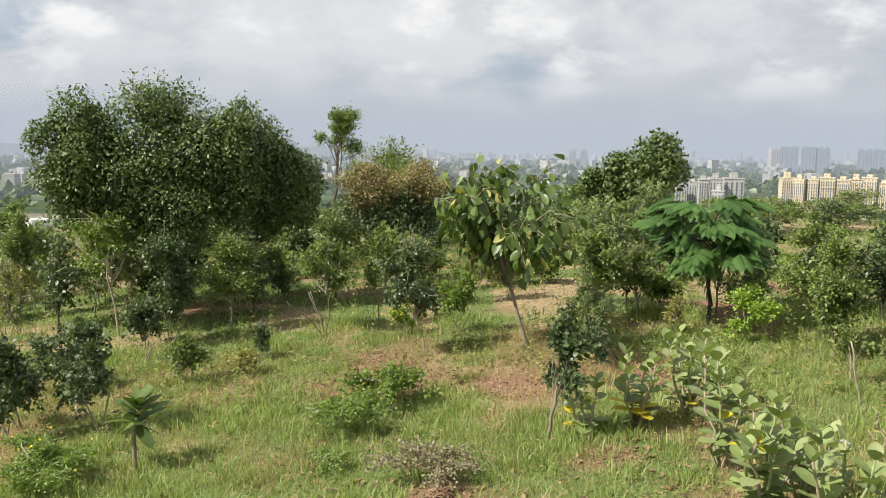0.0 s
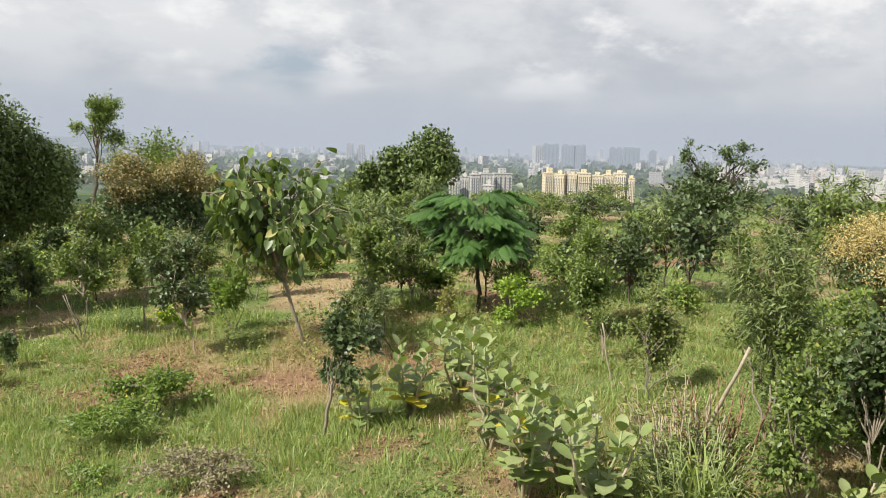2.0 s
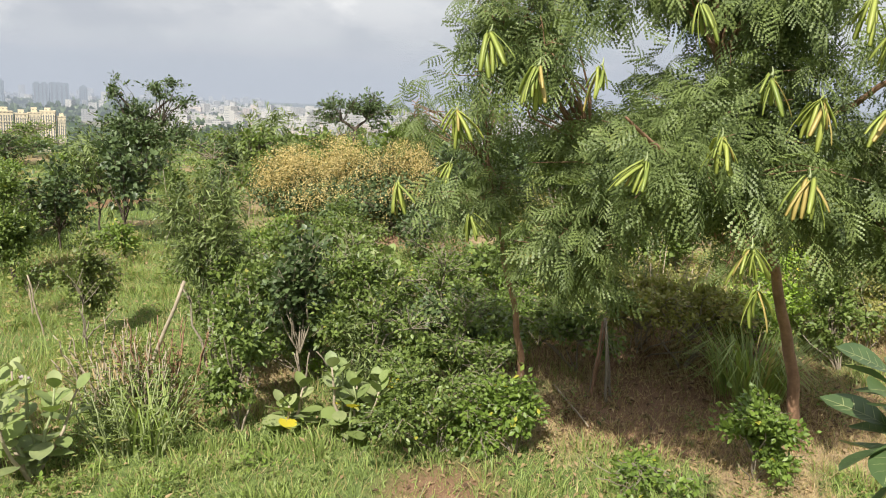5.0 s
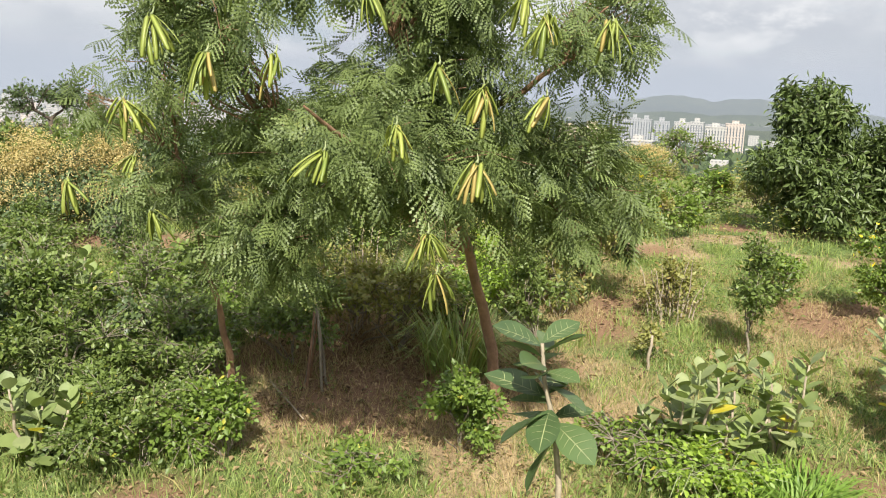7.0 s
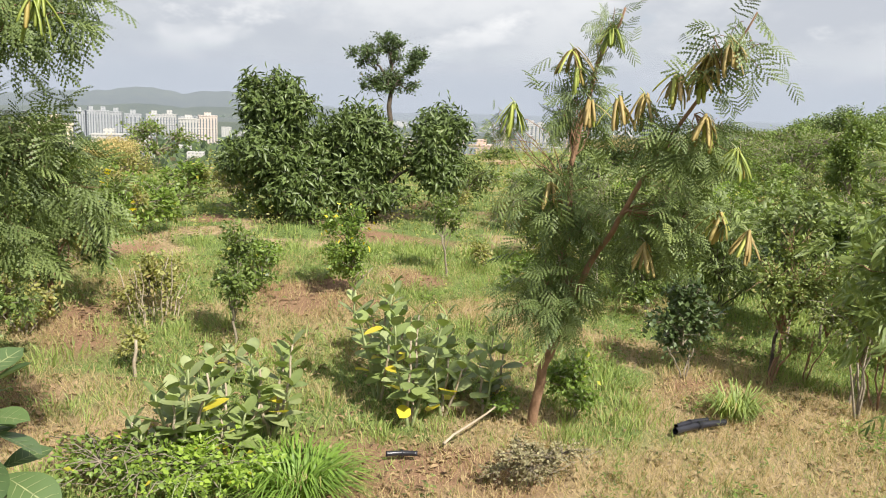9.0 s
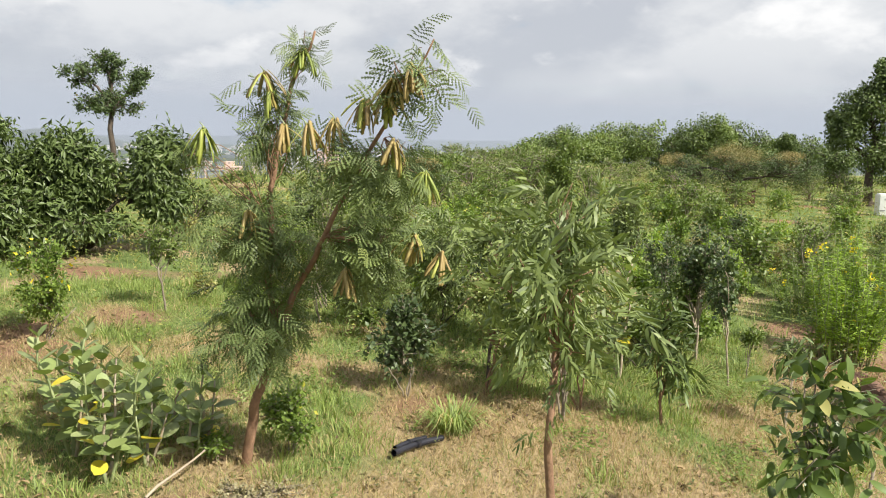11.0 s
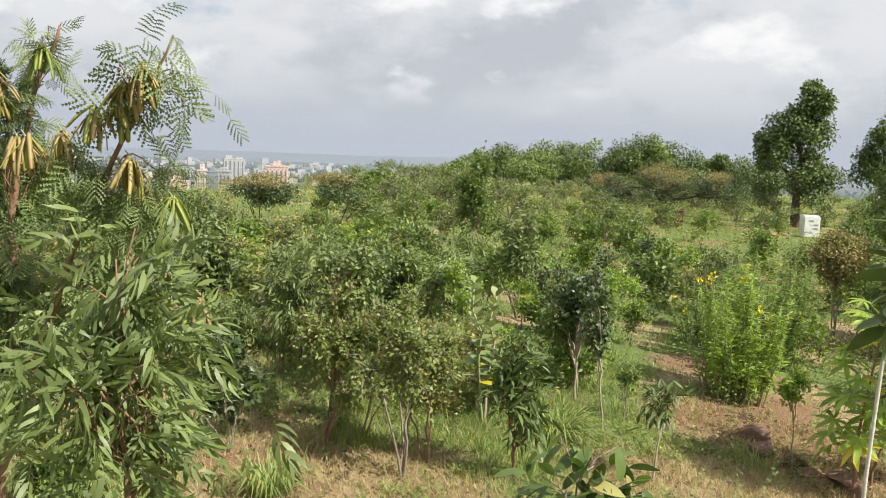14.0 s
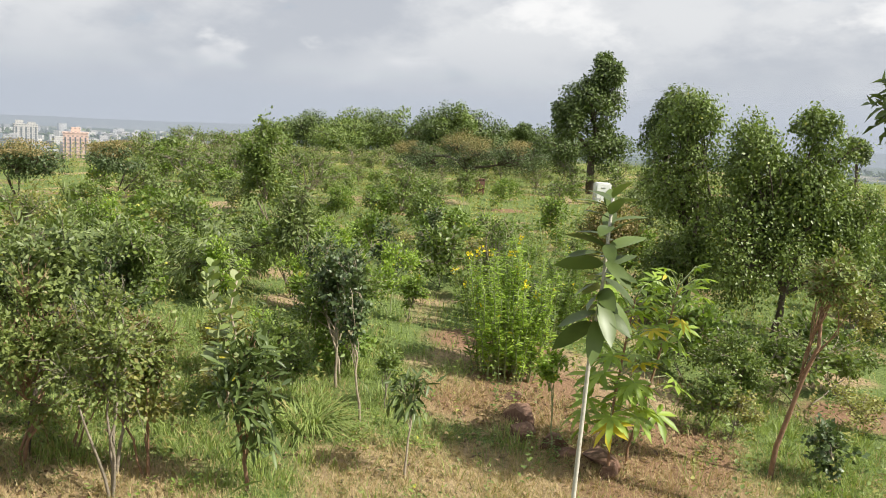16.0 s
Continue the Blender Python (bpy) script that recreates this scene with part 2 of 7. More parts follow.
class Geo:
    """Collects triangles and turns them into one mesh."""

    def __init__(self):
        self.v, self.f, self.n = [], [], 0

    def add(self, verts, faces):
        self.v.append(np.asarray(verts, float).reshape(-1, 3))
        self.f.append(np.asarray(faces, int).reshape(-1, 3) + self.n)
        self.n += len(self.v[-1])

    def scatter(self, shape, place, ahead, normal, size):
        """Copies of a shape (verts, faces) with x along ahead and z along normal."""
        verts, faces = shape
        x = unit(ahead)
        y = unit(np.cross(normal, x))
        z = np.cross(x, y)
        size = np.broadcast_to(np.asarray(size, float), (len(place),))[:, None, None]
        w = verts[None, :, :1] * x[:, None] + verts[None, :, 1:2] * y[:, None] + verts[None, :, 2:] * z[:, None]
        w = w * size + np.asarray(place)[:, None]
        fs = faces[None] + (np.arange(len(place)) * len(verts))[:, None, None]
        self.add(w, fs)

    def tube(self, path, radii, sides=6):
        path = np.asarray(path, float)
        radii = np.broadcast_to(np.asarray(radii, float), (len(path),))
        way = unit(np.gradient(path, axis=0))
        side = unit(np.cross(way, np.array([0.31, 0.87, 0.21])))
        other = np.cross(way, side)
        a = np.linspace(0, 2 * np.pi, sides, endpoint=False)
        ring = path[:, None] + radii[:, None, None] * (np.cos(a)[None, :, None] * side[:, None] + np.sin(a)[None, :, None] * other[:, None])
        k, fs = np.arange(sides), []
        for i in range(len(path) - 1):
            p, q = i * sides + k, i * sides + (k + 1) % sides
            fs += [np.stack([p, q, q + sides], 1), np.stack([p, q + sides, p + sides], 1)]
        m = len(path) * sides
        verts = np.concatenate([ring.reshape(-1, 3), path[-1:]])
        last = m - sides + k
        fs.append(np.stack([last, (last + 1 - (m - sides)) % sides + m - sides, np.full(sides, m)], 1))
        self.add(verts, np.concatenate(fs))

    def box(self, lo, hi):
        lo, hi = np.asarray(lo, float), np.asarray(hi, float)
        c = np.array([[i, j, k] for i in (0, 1) for j in (0, 1) for k in (0, 1)])
        self.add(lo + c * (hi - lo), [[0, 1, 3], [0, 3, 2], [4, 6, 7], [4, 7, 5], [0, 4, 5], [0, 5, 1], [2, 3, 7], [2, 7, 6], [0, 2, 6], [0, 6, 4], [1, 5, 7], [1, 7, 3]])

    def mesh(self, name, material, smooth=True):
        me = bpy.data.meshes.new(name)
        v, f = np.concatenate(self.v), np.concatenate(self.f)
        me.vertices.add(len(v)), me.loops.add(3 * len(f)), me.polygons.add(len(f))
        me.vertices.foreach_set("co", v.ravel().astype(np.float32))
        me.loops.foreach_set("vertex_index", f.ravel().astype(np.int32))
        me.polygons.foreach_set("loop_start", np.arange(0, 3 * len(f), 3, dtype=np.int32))
        me.polygons.foreach_set("use_smooth", np.full(len(f), smooth))
        me.update(calc_edges=True)
        me.materials.append(material)
        return me


def part(name, geo, material, parent, label="", smooth=True):
    ob = new(name, geo.mesh(name, material, smooth) if isinstance(geo, Geo) else geo)
    ob.parent = parent
    return tagged(ob, label) if label else ob


def root(name, x, y, z, label, category, group="", kind=""):
    ob = new(name)
    ob.empty_display_size = 0.1
    ob.location = (x, y, z)
    return tagged(ob, label, category, group, kind)


# leaf shapes: x along the blade, z out of its upper face, length 1
def blade(width, fold=0.12, droop=0.15, rich=True, belly=0.4):
    w = width / 2
    if rich:
        v = [(0, 0, 0), (belly * 0.55, w * 0.82, fold * w), (belly * 0.55, -w * 0.82, fold * w), (belly + 0.2, w * 0.92, fold * w - droop * 0.35), (belly + 0.2, -w * 0.92, fold * w - droop * 0.35), (1, 0, -droop), (belly * 0.6, 0, -fold * w), (belly + 0.22, 0, -fold * w - droop * 0.4)]
        f = [(0, 6, 1), (0, 2, 6), (1, 6, 7), (1, 7, 3), (2, 7, 6), (2, 4, 7), (3, 7, 5), (4, 5, 7)]
    else:
        v = [(0, 0, 0), (0.45, w, fold * w), (0.45, -w, fold * w), (1, 0, -droop)]
        f = [(0, 2, 3), (0, 3, 1)]
    return np.array(v, float), np.array(f)


def kite(width, fold=0.15, droop=0.12):
    """A small folded leaf of four facets."""
    w = width / 2
    return np.array([(0, 0, 0), (0.36, w, fold * w), (0.36, -w, fold * w), (0.5, 0, -fold * w - droop * 0.3), (1, 0, -droop)], float), np.array([(0, 3, 1), (0, 2, 3), (1, 3, 4), (2, 4, 3)])


def smooth_blade(width, fold=0.1, droop=0.2, belly=0.45, point=0.0, rows=6):
    """A broad leaf with a rounded outline and a sunken midrib."""
    v, f = [(0, 0, 0)], []
    for i in range(1, rows):
        u = i / rows
        w = width / 2 * math.sin(math.pi * u ** (0.5 / belly) ) ** 0.62 if belly <= 0.5 else width / 2 * math.sin(math.pi * u ** (belly * 2)) ** 0.62
        z = -droop * u * u
        v += [(u, w, z + fold * w), (u, 0, z - fold * w * 0.6), (u, -w, z + fold * w)]
    v.append((1 + point, 0, -droop))
    f += [(0, 2, 1), (0, 3, 2)]
    for i in range(rows - 2):
        a = 1 + 3 * i
        f += [(a, a + 1, a + 4), (a, a + 4, a + 3), (a + 1, a + 2, a + 5), (a + 1, a + 5, a + 4)]
    a, e = 1 + 3 * (rows - 2), len(v) - 1
    f += [(a, a + 1, e), (a + 1, a + 2, e)]
    return np.array(v, float), np.array(f)[:, ::-1]


def joined(pieces):
    vs, fs, n = [], [], 0
    for v, f in pieces:
        vs.append(v), fs.append(f + n)
        n += len(v)
    return np.concatenate(vs), np.concatenate(fs)


def moved(shape, at, angle, size, tilt=0.0):
    """A shape turned in its own plane by angle, tilted down, scaled and moved."""
    v, f = shape
    m = np.array(Euler((0, tilt, angle)).to_matrix())
    return v * size @ m.T + np.asarray(at), f


def sickle(size=1.0, wide=0.1, bend=0.34):
    """A curved, pointed leaflet."""
    v, f = [(0, 0, 0)], []
    for u in (0.2, 0.42, 0.64, 0.84):
        w, y, z = wide * math.sin(math.pi * u ** 0.75) ** 0.8, -bend * u * u, -0.24 * u * u
        v += [(u, y + w, z + 0.015), (u, y - w * 0.8, z + 0.015)]
    v.append((0.98, -bend * 1.05, -0.25))
    f.append((0, 2, 1))
    for k in (1, 3, 5):
        f += [(k, k + 1, k + 3), (k, k + 3, k + 2)]
    f.append((7, 8, 9))
    return np.array(v) * size, np.array(f)


def neem_leaf(pairs=6, seed=5):
    """A feathered leaf: leaflets in loose pairs along a drooping stalk, no two set alike."""
    rng = np.random.default_rng(seed)
    out = [(np.array([(0, 0.005, 0), (0, -0.005, 0), (0.8, 0, -0.22)]), np.array([(0, 1, 2)]))]
    for i in range(pairs):
        u = 0.12 + 0.7 * i / (pairs - 1)
        for side in (1, -1):
            v, f = sickle(0.4 * rng.uniform(0.75, 1.15) * (0.8 + 0.4 * math.sin(math.pi * u)), 0.1, rng.uniform(0.2, 0.5))
            v = v * (1, side, 1)
            out.append(moved((v, f if side > 0 else f[:, ::-1]), (u + rng.normal() * 0.03, 0, -0.28 * u * u), side * (1.0 - 0.3 * u + rng.normal() * 0.25), 1.0, rng.uniform(0.2, 1.0)))
    out.append(moved(sickle(0.34), (0.8, 0, -0.22), 0.1, 1.0, 0.4))
    return joined(out)


def feather(pinnae=6, leaflets=9, rich=True):
    """A twice-divided leaf: drooping side stalks off a midrib, each fringed on both sides with tiny leaflets."""
    vs, fs = [np.zeros(3)], []
    last = 0
    for i in range(pinnae):
        u = 0.2 + 0.8 * i / max(1, pinnae - 1)
        length = 0.5 * (1 - 0.5 * abs(u - 0.55))
        o = np.array([u, 0, -0.3 * u * u])
        hub = len(vs)
        vs += [o, o + np.array([0.012, 0.012, 0.0])]
        fs.append((last, hub, hub + 1))
        last = hub
        for side in (1, -1):
            a = side * (1.1 - 0.5 * u)
            d, e = np.array([math.cos(a), math.sin(a), -0.3]), np.array([-math.sin(a), math.cos(a), 0.0])
            if rich:
                step = [o + d * length * k / leaflets - UP * 0.35 * (k / leaflets) ** 2 * length for k in range(leaflets + 1)]
                n = len(vs) - 1
                vs += step[1:]
                row = [hub] + [n + k for k in range(1, leaflets + 1)]
                for k in range(leaflets):
                    wide = 0.066 * math.sin(math.pi * (0.2 + 0.68 * k / leaflets))
                    for turn in (1, -1):
                        vs.append(step[k] + e * turn * wide + d * (wide * 0.5 + length * 0.5 / leaflets) - UP * 0.045)
                        fs.append((row[k], row[k + 1], len(vs) - 1))
            else:
                w, t = e * 0.06, o + d * length + np.array([0, 0, -0.12])
                m = o + d * length * 0.45
                n = len(vs)
                vs += [m + w, t, m - w]
                fs += [(hub, n, n + 1), (hub, n + 1, n + 2)]
    return np.array(vs), np.array(fs)


def whorl(count, width, spread=2.4):
    """Leaflets spread like fingers from one point."""
    return joined([moved(blade(width, 0.15, 0.28, True, 0.45), (0, 0, 0), spread * (i / (count - 1) - 0.5) * 2, 1.0 - 0.25 * abs(i / (count - 1) - 0.5) * 2) for i in range(count)])


SHAPE = {
    "long_far": blade(0.34, 0.2, 0.2, False), "oval": kite(0.56), "oval_far": blade(0.6, 0.15, 0.12, False),
    "round": smooth_blade(0.72, 0.12, 0.1, 0.55), "neem": neem_leaf(5), "neem_far": neem_leaf(4), "feather_mid": feather(5, 5), "feather_far": feather(6, 5, False),
    "frond": feather(10, 6), "heart": smooth_blade(0.62, 0.2, 0.34, 0.42, 0.08, 5), "disc": kite(0.85), "palm": whorl(7, 0.27), "lance": blade(0.24, 0.15, 0.2),
    "fleck": blade(0.75, 0.1, 0.1, False), "sickle": sickle(), "broad": smooth_blade(0.62, 0.16, 0.26, 0.72, 0.03, 8), "spear": smooth_blade(0.4, 0.14, 0.3, 0.5, 0.04, 7),
}

# style: leaf shape, leaf material, leaf length, leaf cover, bark, hang (0 level, 1 hanging), limbs, leaves a twig, clumping
STYLE = {
    "mango": ("long_far", "mango", 0.1, 5.2, "dark", 0.55, 9, 16, 0.5),
    "mango_near": ("lance", "mango", 0.1, 2.0, "dark", 0.8, 9, 9, 0.8),
    "spray": ("oval", "dark", 0.062, 2.2, "dark", 0.1, 9, 10, 1.0),
    "thick": ("oval_far", "dark", 0.05, 3.2, "dark", 0.3, 9, 10, 0.8),
    "glossy": ("oval", "neem", 0.05, 1.4, "dark", 0.45, 9, 9, 0.9),
    "dome": ("oval_far", "dome", 0.047, 5.0, "dark", 0.6, 16, 40, 0.4),
    "oval": ("oval_far", "oval", 0.036, 1.7, "grey", 0.25, 9, 9, 1.0),
    "airy": ("oval_far", "olive", 0.032, 1.25, "grey", 0.25, 11, 8, 1.1),
    "under": ("oval_far", "oval", 0.028, 1.9, "grey", 0.2, 8, 10, 0.9),
    "oval_far": ("oval_far", "oval", 0.06, 2.6, "grey", 0.25, 8, 10, 0.65),
    "dark": ("disc", "dark", 0.04, 1.8, "grey", 0.2, 9, 9, 0.9),
    "dark_far": ("oval_far", "dark", 0.065, 3.4, "dark", 0.25, 9, 10, 0.6),
    "neem": ("sickle", "neem", 0.05, 1.7, "grey", 0.55, 9, 12, 1.0),
    "neem_far": ("neem_far", "neem", 0.2, 2.6, "dark", 0.4, 8, 6, 0.6),
    "feather": ("feather_mid", "fine", 0.112, 2.1, "red", 0.8, 8, 7, 0.85),
    "feather_far": ("feather_far", "fine", 0.2, 2.6, "red", 0.5, 8, 6, 0.5),
    "bright": ("oval_far", "bright", 0.036, 2.0, "grey", 0.2, 8, 9, 0.9),
    "lime": ("oval_far", "lime", 0.036, 1.9, "green", 0.1, 8, 9, 0.9),
    "herb": ("oval_far", "bright", 0.022, 1.7, "green", 0.1, 8, 12, 0.9),
    "bloom": ("fleck", "bloom", 0.019, 5.5, "grey", 0.1, 3, 16, 0.6),
    "rust": ("fleck", "rust", 0.032, 2.2, "grey", 0.1, 3, 16, 0.6),
    "neem_near": ("neem", "neem", 0.125, 2.0, "grey", 1.0, 8, 5, 1.0),
    "clump": ("oval_far", "oval", 0.042, 2.9, "dark", 0.7, 10, 46, 0.4),
    "belt": ("oval_far", "oval", 0.12, 4.5, "dark", 0.4, 8, 16, 0.5),
    "belt_dark": ("oval_far", "dome", 0.11, 5.5, "dark", 0.5, 8, 30, 0.4),
    "near_oval": ("spear", "large", 0.075, 1.2, "grey", 0.5, 10, 8, 1.0),
    "bright_far": ("oval_far", "bright", 0.06, 2.4, "grey", 0.2, 8, 9, 0.6),
    "mango_far": ("long_far", "neem", 0.08, 2.6, "dark", 0.3, 8, 9, 0.6),
    "large": ("heart", "large", 0.115, 2.1, "grey", 1.4, 10, 7, 0.9),
    "wisp": ("oval_far", "wisp", 0.036, 1.5, "grey", 0.15, 8, 9, 0.6),
    "grey": ("fleck", "grey", 0.018, 1.5, "grey", 0.1, 10, 14, 0.5),
}


def spine(rng, a, b, bend, steps=5):
    """A limb's line from a to b with a bow and a little wander."""
    a, b = np.asarray(a, float), np.asarray(b, float)
    u = np.linspace(0, 1, steps)[:, None]
    length = np.linalg.norm(b - a)
    side = rng.normal(size=3) * bend * length
    return a + (b - a) * u + np.sin(np.pi * u) * (side + UP * 0.1 * length * (1 if bend > 0 else 0)) + np.r_[[np.zeros(3)], rng.normal(size=(steps - 2, 3)) * 0.02 * length, [np.zeros(3)]]


def crown(rng, centre, radius, low, high, style, trunk_top, lobes=6, cover=1.0, cap=9000, along=False, taper=0.0):
    """Limbs and leaves of one crown, in the plant's own space: an uneven heap of lobes, each with twigs that carry the leaves."""
    shape, _, size, want, _, hang, limbs, each, clump = STYLE[style]
    wood, leaf = Geo(), Geo()
    half = (high - low) / 2
    mid = np.array([centre[0], centre[1], (low + high) / 2])
    size = min(size, radius * 0.55)
    verts, faces = SHAPE[shape]
    tri = verts[faces]
    area = 0.5 * np.linalg.norm(np.cross(tri[:, 1] - tri[:, 0], tri[:, 2] - tri[:, 0]), axis=1).sum() * size * size
    count = int(min(cap, max(60, 1.7 * want * cover * math.pi * radius * half / area)))
    twigs = max(8, count // each)
    # lobes sit off the middle, so that the outline is lumpy and has gaps
    solid = style in ("dome", "mango", "clump", "mango_far", "belt", "belt_dark", "bloom", "rust", "thick")
    lobes = int(lobes * 1.8)
    spots = unit(rng.normal(size=(lobes, 3))) * (rng.uniform(0.4, 0.74, (lobes, 1)) if solid else rng.uniform(0.2, 0.84, (lobes, 1)))
    spots[:, 2] = np.clip(spots[:, 2], -0.7, 0.8)
    spots[0] = (0, 0, 0.5)
    span = rng.uniform(0.24, 0.46, lobes) if solid else rng.uniform(0.18, 0.46, lobes)
    if solid:
        spots = unit(spots) * ((1.0 - span) * rng.uniform(0.5, 1.04, lobes))[:, None]
        spots[:, :2] *= (1 - taper * (spots[:, 2:] + 0.6) / 1.6)
    share = span**2 / (span**2).sum()
    pick = rng.choice(lobes, twigs, p=share)
    out = unit(rng.normal(size=(twigs, 3)))
    out[:, 2] = np.where(rng.random(twigs) < 0.6, np.abs(out[:, 2]), out[:, 2])
    reach = 0.72 + 0.33 * rng.random(twigs) if solid else 0.3 + 0.85 * rng.random(twigs) ** 0.8
    tips = spots[pick] + out * (span[pick] * reach)[:, None]
    tips += (rng.random(twigs) < (0.02 if solid else 0.0 if style == "neem_near" else 0.08))[:, None] * out * 0.14
    scale = np.array([radius, radius, half])
    ends = mid + tips * scale
    knots = mid + (spots * 0.75) * scale
    base = np.asarray(trunk_top, float)
    slim = min(1.0, 2.0 * half / radius)
    for k in range(lobes):
        wood.tube(spine(rng, base * (rng.uniform(0.55, 1.0) if along and k else 1.0), knots[k], 0.1), np.linspace(max(0.0028, slim * min(0.007 if "feather" in style else 0.02, radius * 0.018)), max(0.0018, slim * min(0.003 if "feather" in style else 0.01, radius * 0.008)), 5), 5)
    thin = max(0.0014, min(0.0016 if "feather" in style else 0.006, radius * 0.004))
    for i in range(0, twigs, max(1, twigs // (limbs * (14 if cap > 1000 else 2)))):
        wood.tube(spine(rng, knots[pick[i]], ends[i], 0.08, 3), np.linspace(thin * 1.6, thin, 3), 3)
    # leaves along the outer part of each twig
    n = twigs * each
    t = np.repeat(np.arange(twigs), each)
    back = unit(ends - knots[pick])
    length = np.linalg.norm(ends - knots[pick], axis=1)
    u = rng.random(n) ** 0.7
    place = ends[t] - back[t] * (length[t] * (1 - u) * clump)[:, None] + rng.normal(size=(n, 3)) * size * (1.7 if solid else 0.5)
    ahead = unit(back[t] * 0.9 + rng.normal(size=(n, 3)) * 0.75 + UP * (0.15 - 1.1 * hang))
    normal = unit(UP * 0.8 + rng.normal(size=(n, 3)) * 0.55 + back[t] * 0.35)
    if style == "neem_near":
        normal = unit(rng.normal(size=(n, 3)) + UP * 0.3)
    if solid:
        # leafy lobes: each leaf lies on the uneven skin of its lobe and droops outwards
        home = rng.choice(lobes, n, p=share)
        way = unit(rng.normal(size=(n, 3)) + (0, 0, 0.25))
        wave = np.sin(way @ rng.normal(size=(3, 5)) * 5 + home[:, None] * rng.uniform(1, 9, 5)).mean(1)
        skin = (1.0 - 0.6 * rng.random(n) ** 1.6) * (1 + (0.35 if "belt" in style else 0.95 if style == "clump" else 0.5 if style == "dome" else 0.7) * wave)
        place = mid + (spots[home] + way * (span[home] * skin)[:, None]) * scale
        ahead = unit(way * 0.5 + rng.normal(size=(n, 3)) * 0.8 - UP * hang)
        normal = unit(way + UP * 0.5 + rng.normal(size=(n, 3)) * 0.4)
    leaf.scatter((verts, faces), place, ahead, normal, size * rng.uniform(0.65, 1.2, n))
    return wood, leaf


def trunk_line(rng, top, steps=6, wander=0.016):
    u = np.linspace(0, 1, steps)[:, None]
    top = np.asarray(top, float)
    return np.r_[[(0, 0, -0.06)], (u * top + rng.normal(size=(steps, 3)) * wander * np.linalg.norm(top) * (u > 0) * (u < 1))[1:]]


def plant(style, x, y, dx, dy, low, high, radius, name, label, seed, cover=1.0, lobes=6, stems=1, thick=None, group="", bark=None, extra=None, cap=9000, taper=0.0, bloom="", bloom_cover=1.0):
    """A tree or shrub: trunk or stems from the ground at x, y and a crown from low to high, its middle off by dx, dy."""
    rng = np.random.default_rng(seed)
    low = max(0.03, low - 0.2 * (high - low))
    radius *= 1.0 if style in ("dome", "mango", "clump", "belt_dark") else 1.12
    z = ground_height(x, y)
    thing = root(name, x, y, z, label, "tree" if "tree" in name else "shrub" if "shrub" in name or "bush" in name else "sapling" if "sapling" in name else "plant", group)
    wide = 0.7 * (thick or max(0.008, 0.017 * max(0.2, high) ** 0.7))
    top = np.array([dx * 0.8, dy * 0.8, max(low + (high - low) * 0.25, 0.12)])
    for s in range(stems):
        g = Geo()
        off = np.array([*rng.normal(size=2) * radius * 0.35, 0]) if stems > 1 else np.zeros(3)
        g.tube(trunk_line(rng, top + off), np.linspace(wide, wide * 0.55, 6) / (1 if stems == 1 else 1.6), 8)
        part("trunk" if stems == 1 else "stem", g, BARK[bark or STYLE[style][4]], thing)
    wood, leaf = crown(rng, (dx, dy), radius, low, high, style, top, lobes, cover, cap, stems == 1 and style != "neem_near", taper)
    tagged(part("branch_mass", wood, BARK[bark or STYLE[style][4]], thing), kind="stuff")
    part("crown", leaf, LEAF[STYLE[style][1]], thing)
    if bloom:
        _, flower = crown(np.random.default_rng(seed + 5), (dx, dy), radius * 1.02, low + (high - low) * 0.25, high + 0.03, bloom, top, lobes + 4, cover * bloom_cover, 16000)
        part("blossom", flower, LEAF[STYLE[bloom][1]], thing, "dry straw-coloured flower heads")
    if extra:
        shape, mat, size, share, part_name, above = extra
        n = max(6, int(share * 400 * radius))
        g = Geo()
        d = unit(rng.normal(size=(n, 3)))
        d[:, 2] = np.abs(d[:, 2]) if above else d[:, 2]
        at = np.array([dx, dy, (low + high) / 2]) + d * np.array([radius, radius, (high - low) / 2]) * rng.uniform(0.72, 1.03, (n, 1))
        g.scatter(SHAPE[shape], at, unit(rng.normal(size=(n, 3)) + d), unit(d + rng.normal(size=(n, 3)) * 0.6), size * rng.uniform(0.6, 1.3, n))
        part(part_name, g, LEAF[mat], thing)
    return thing


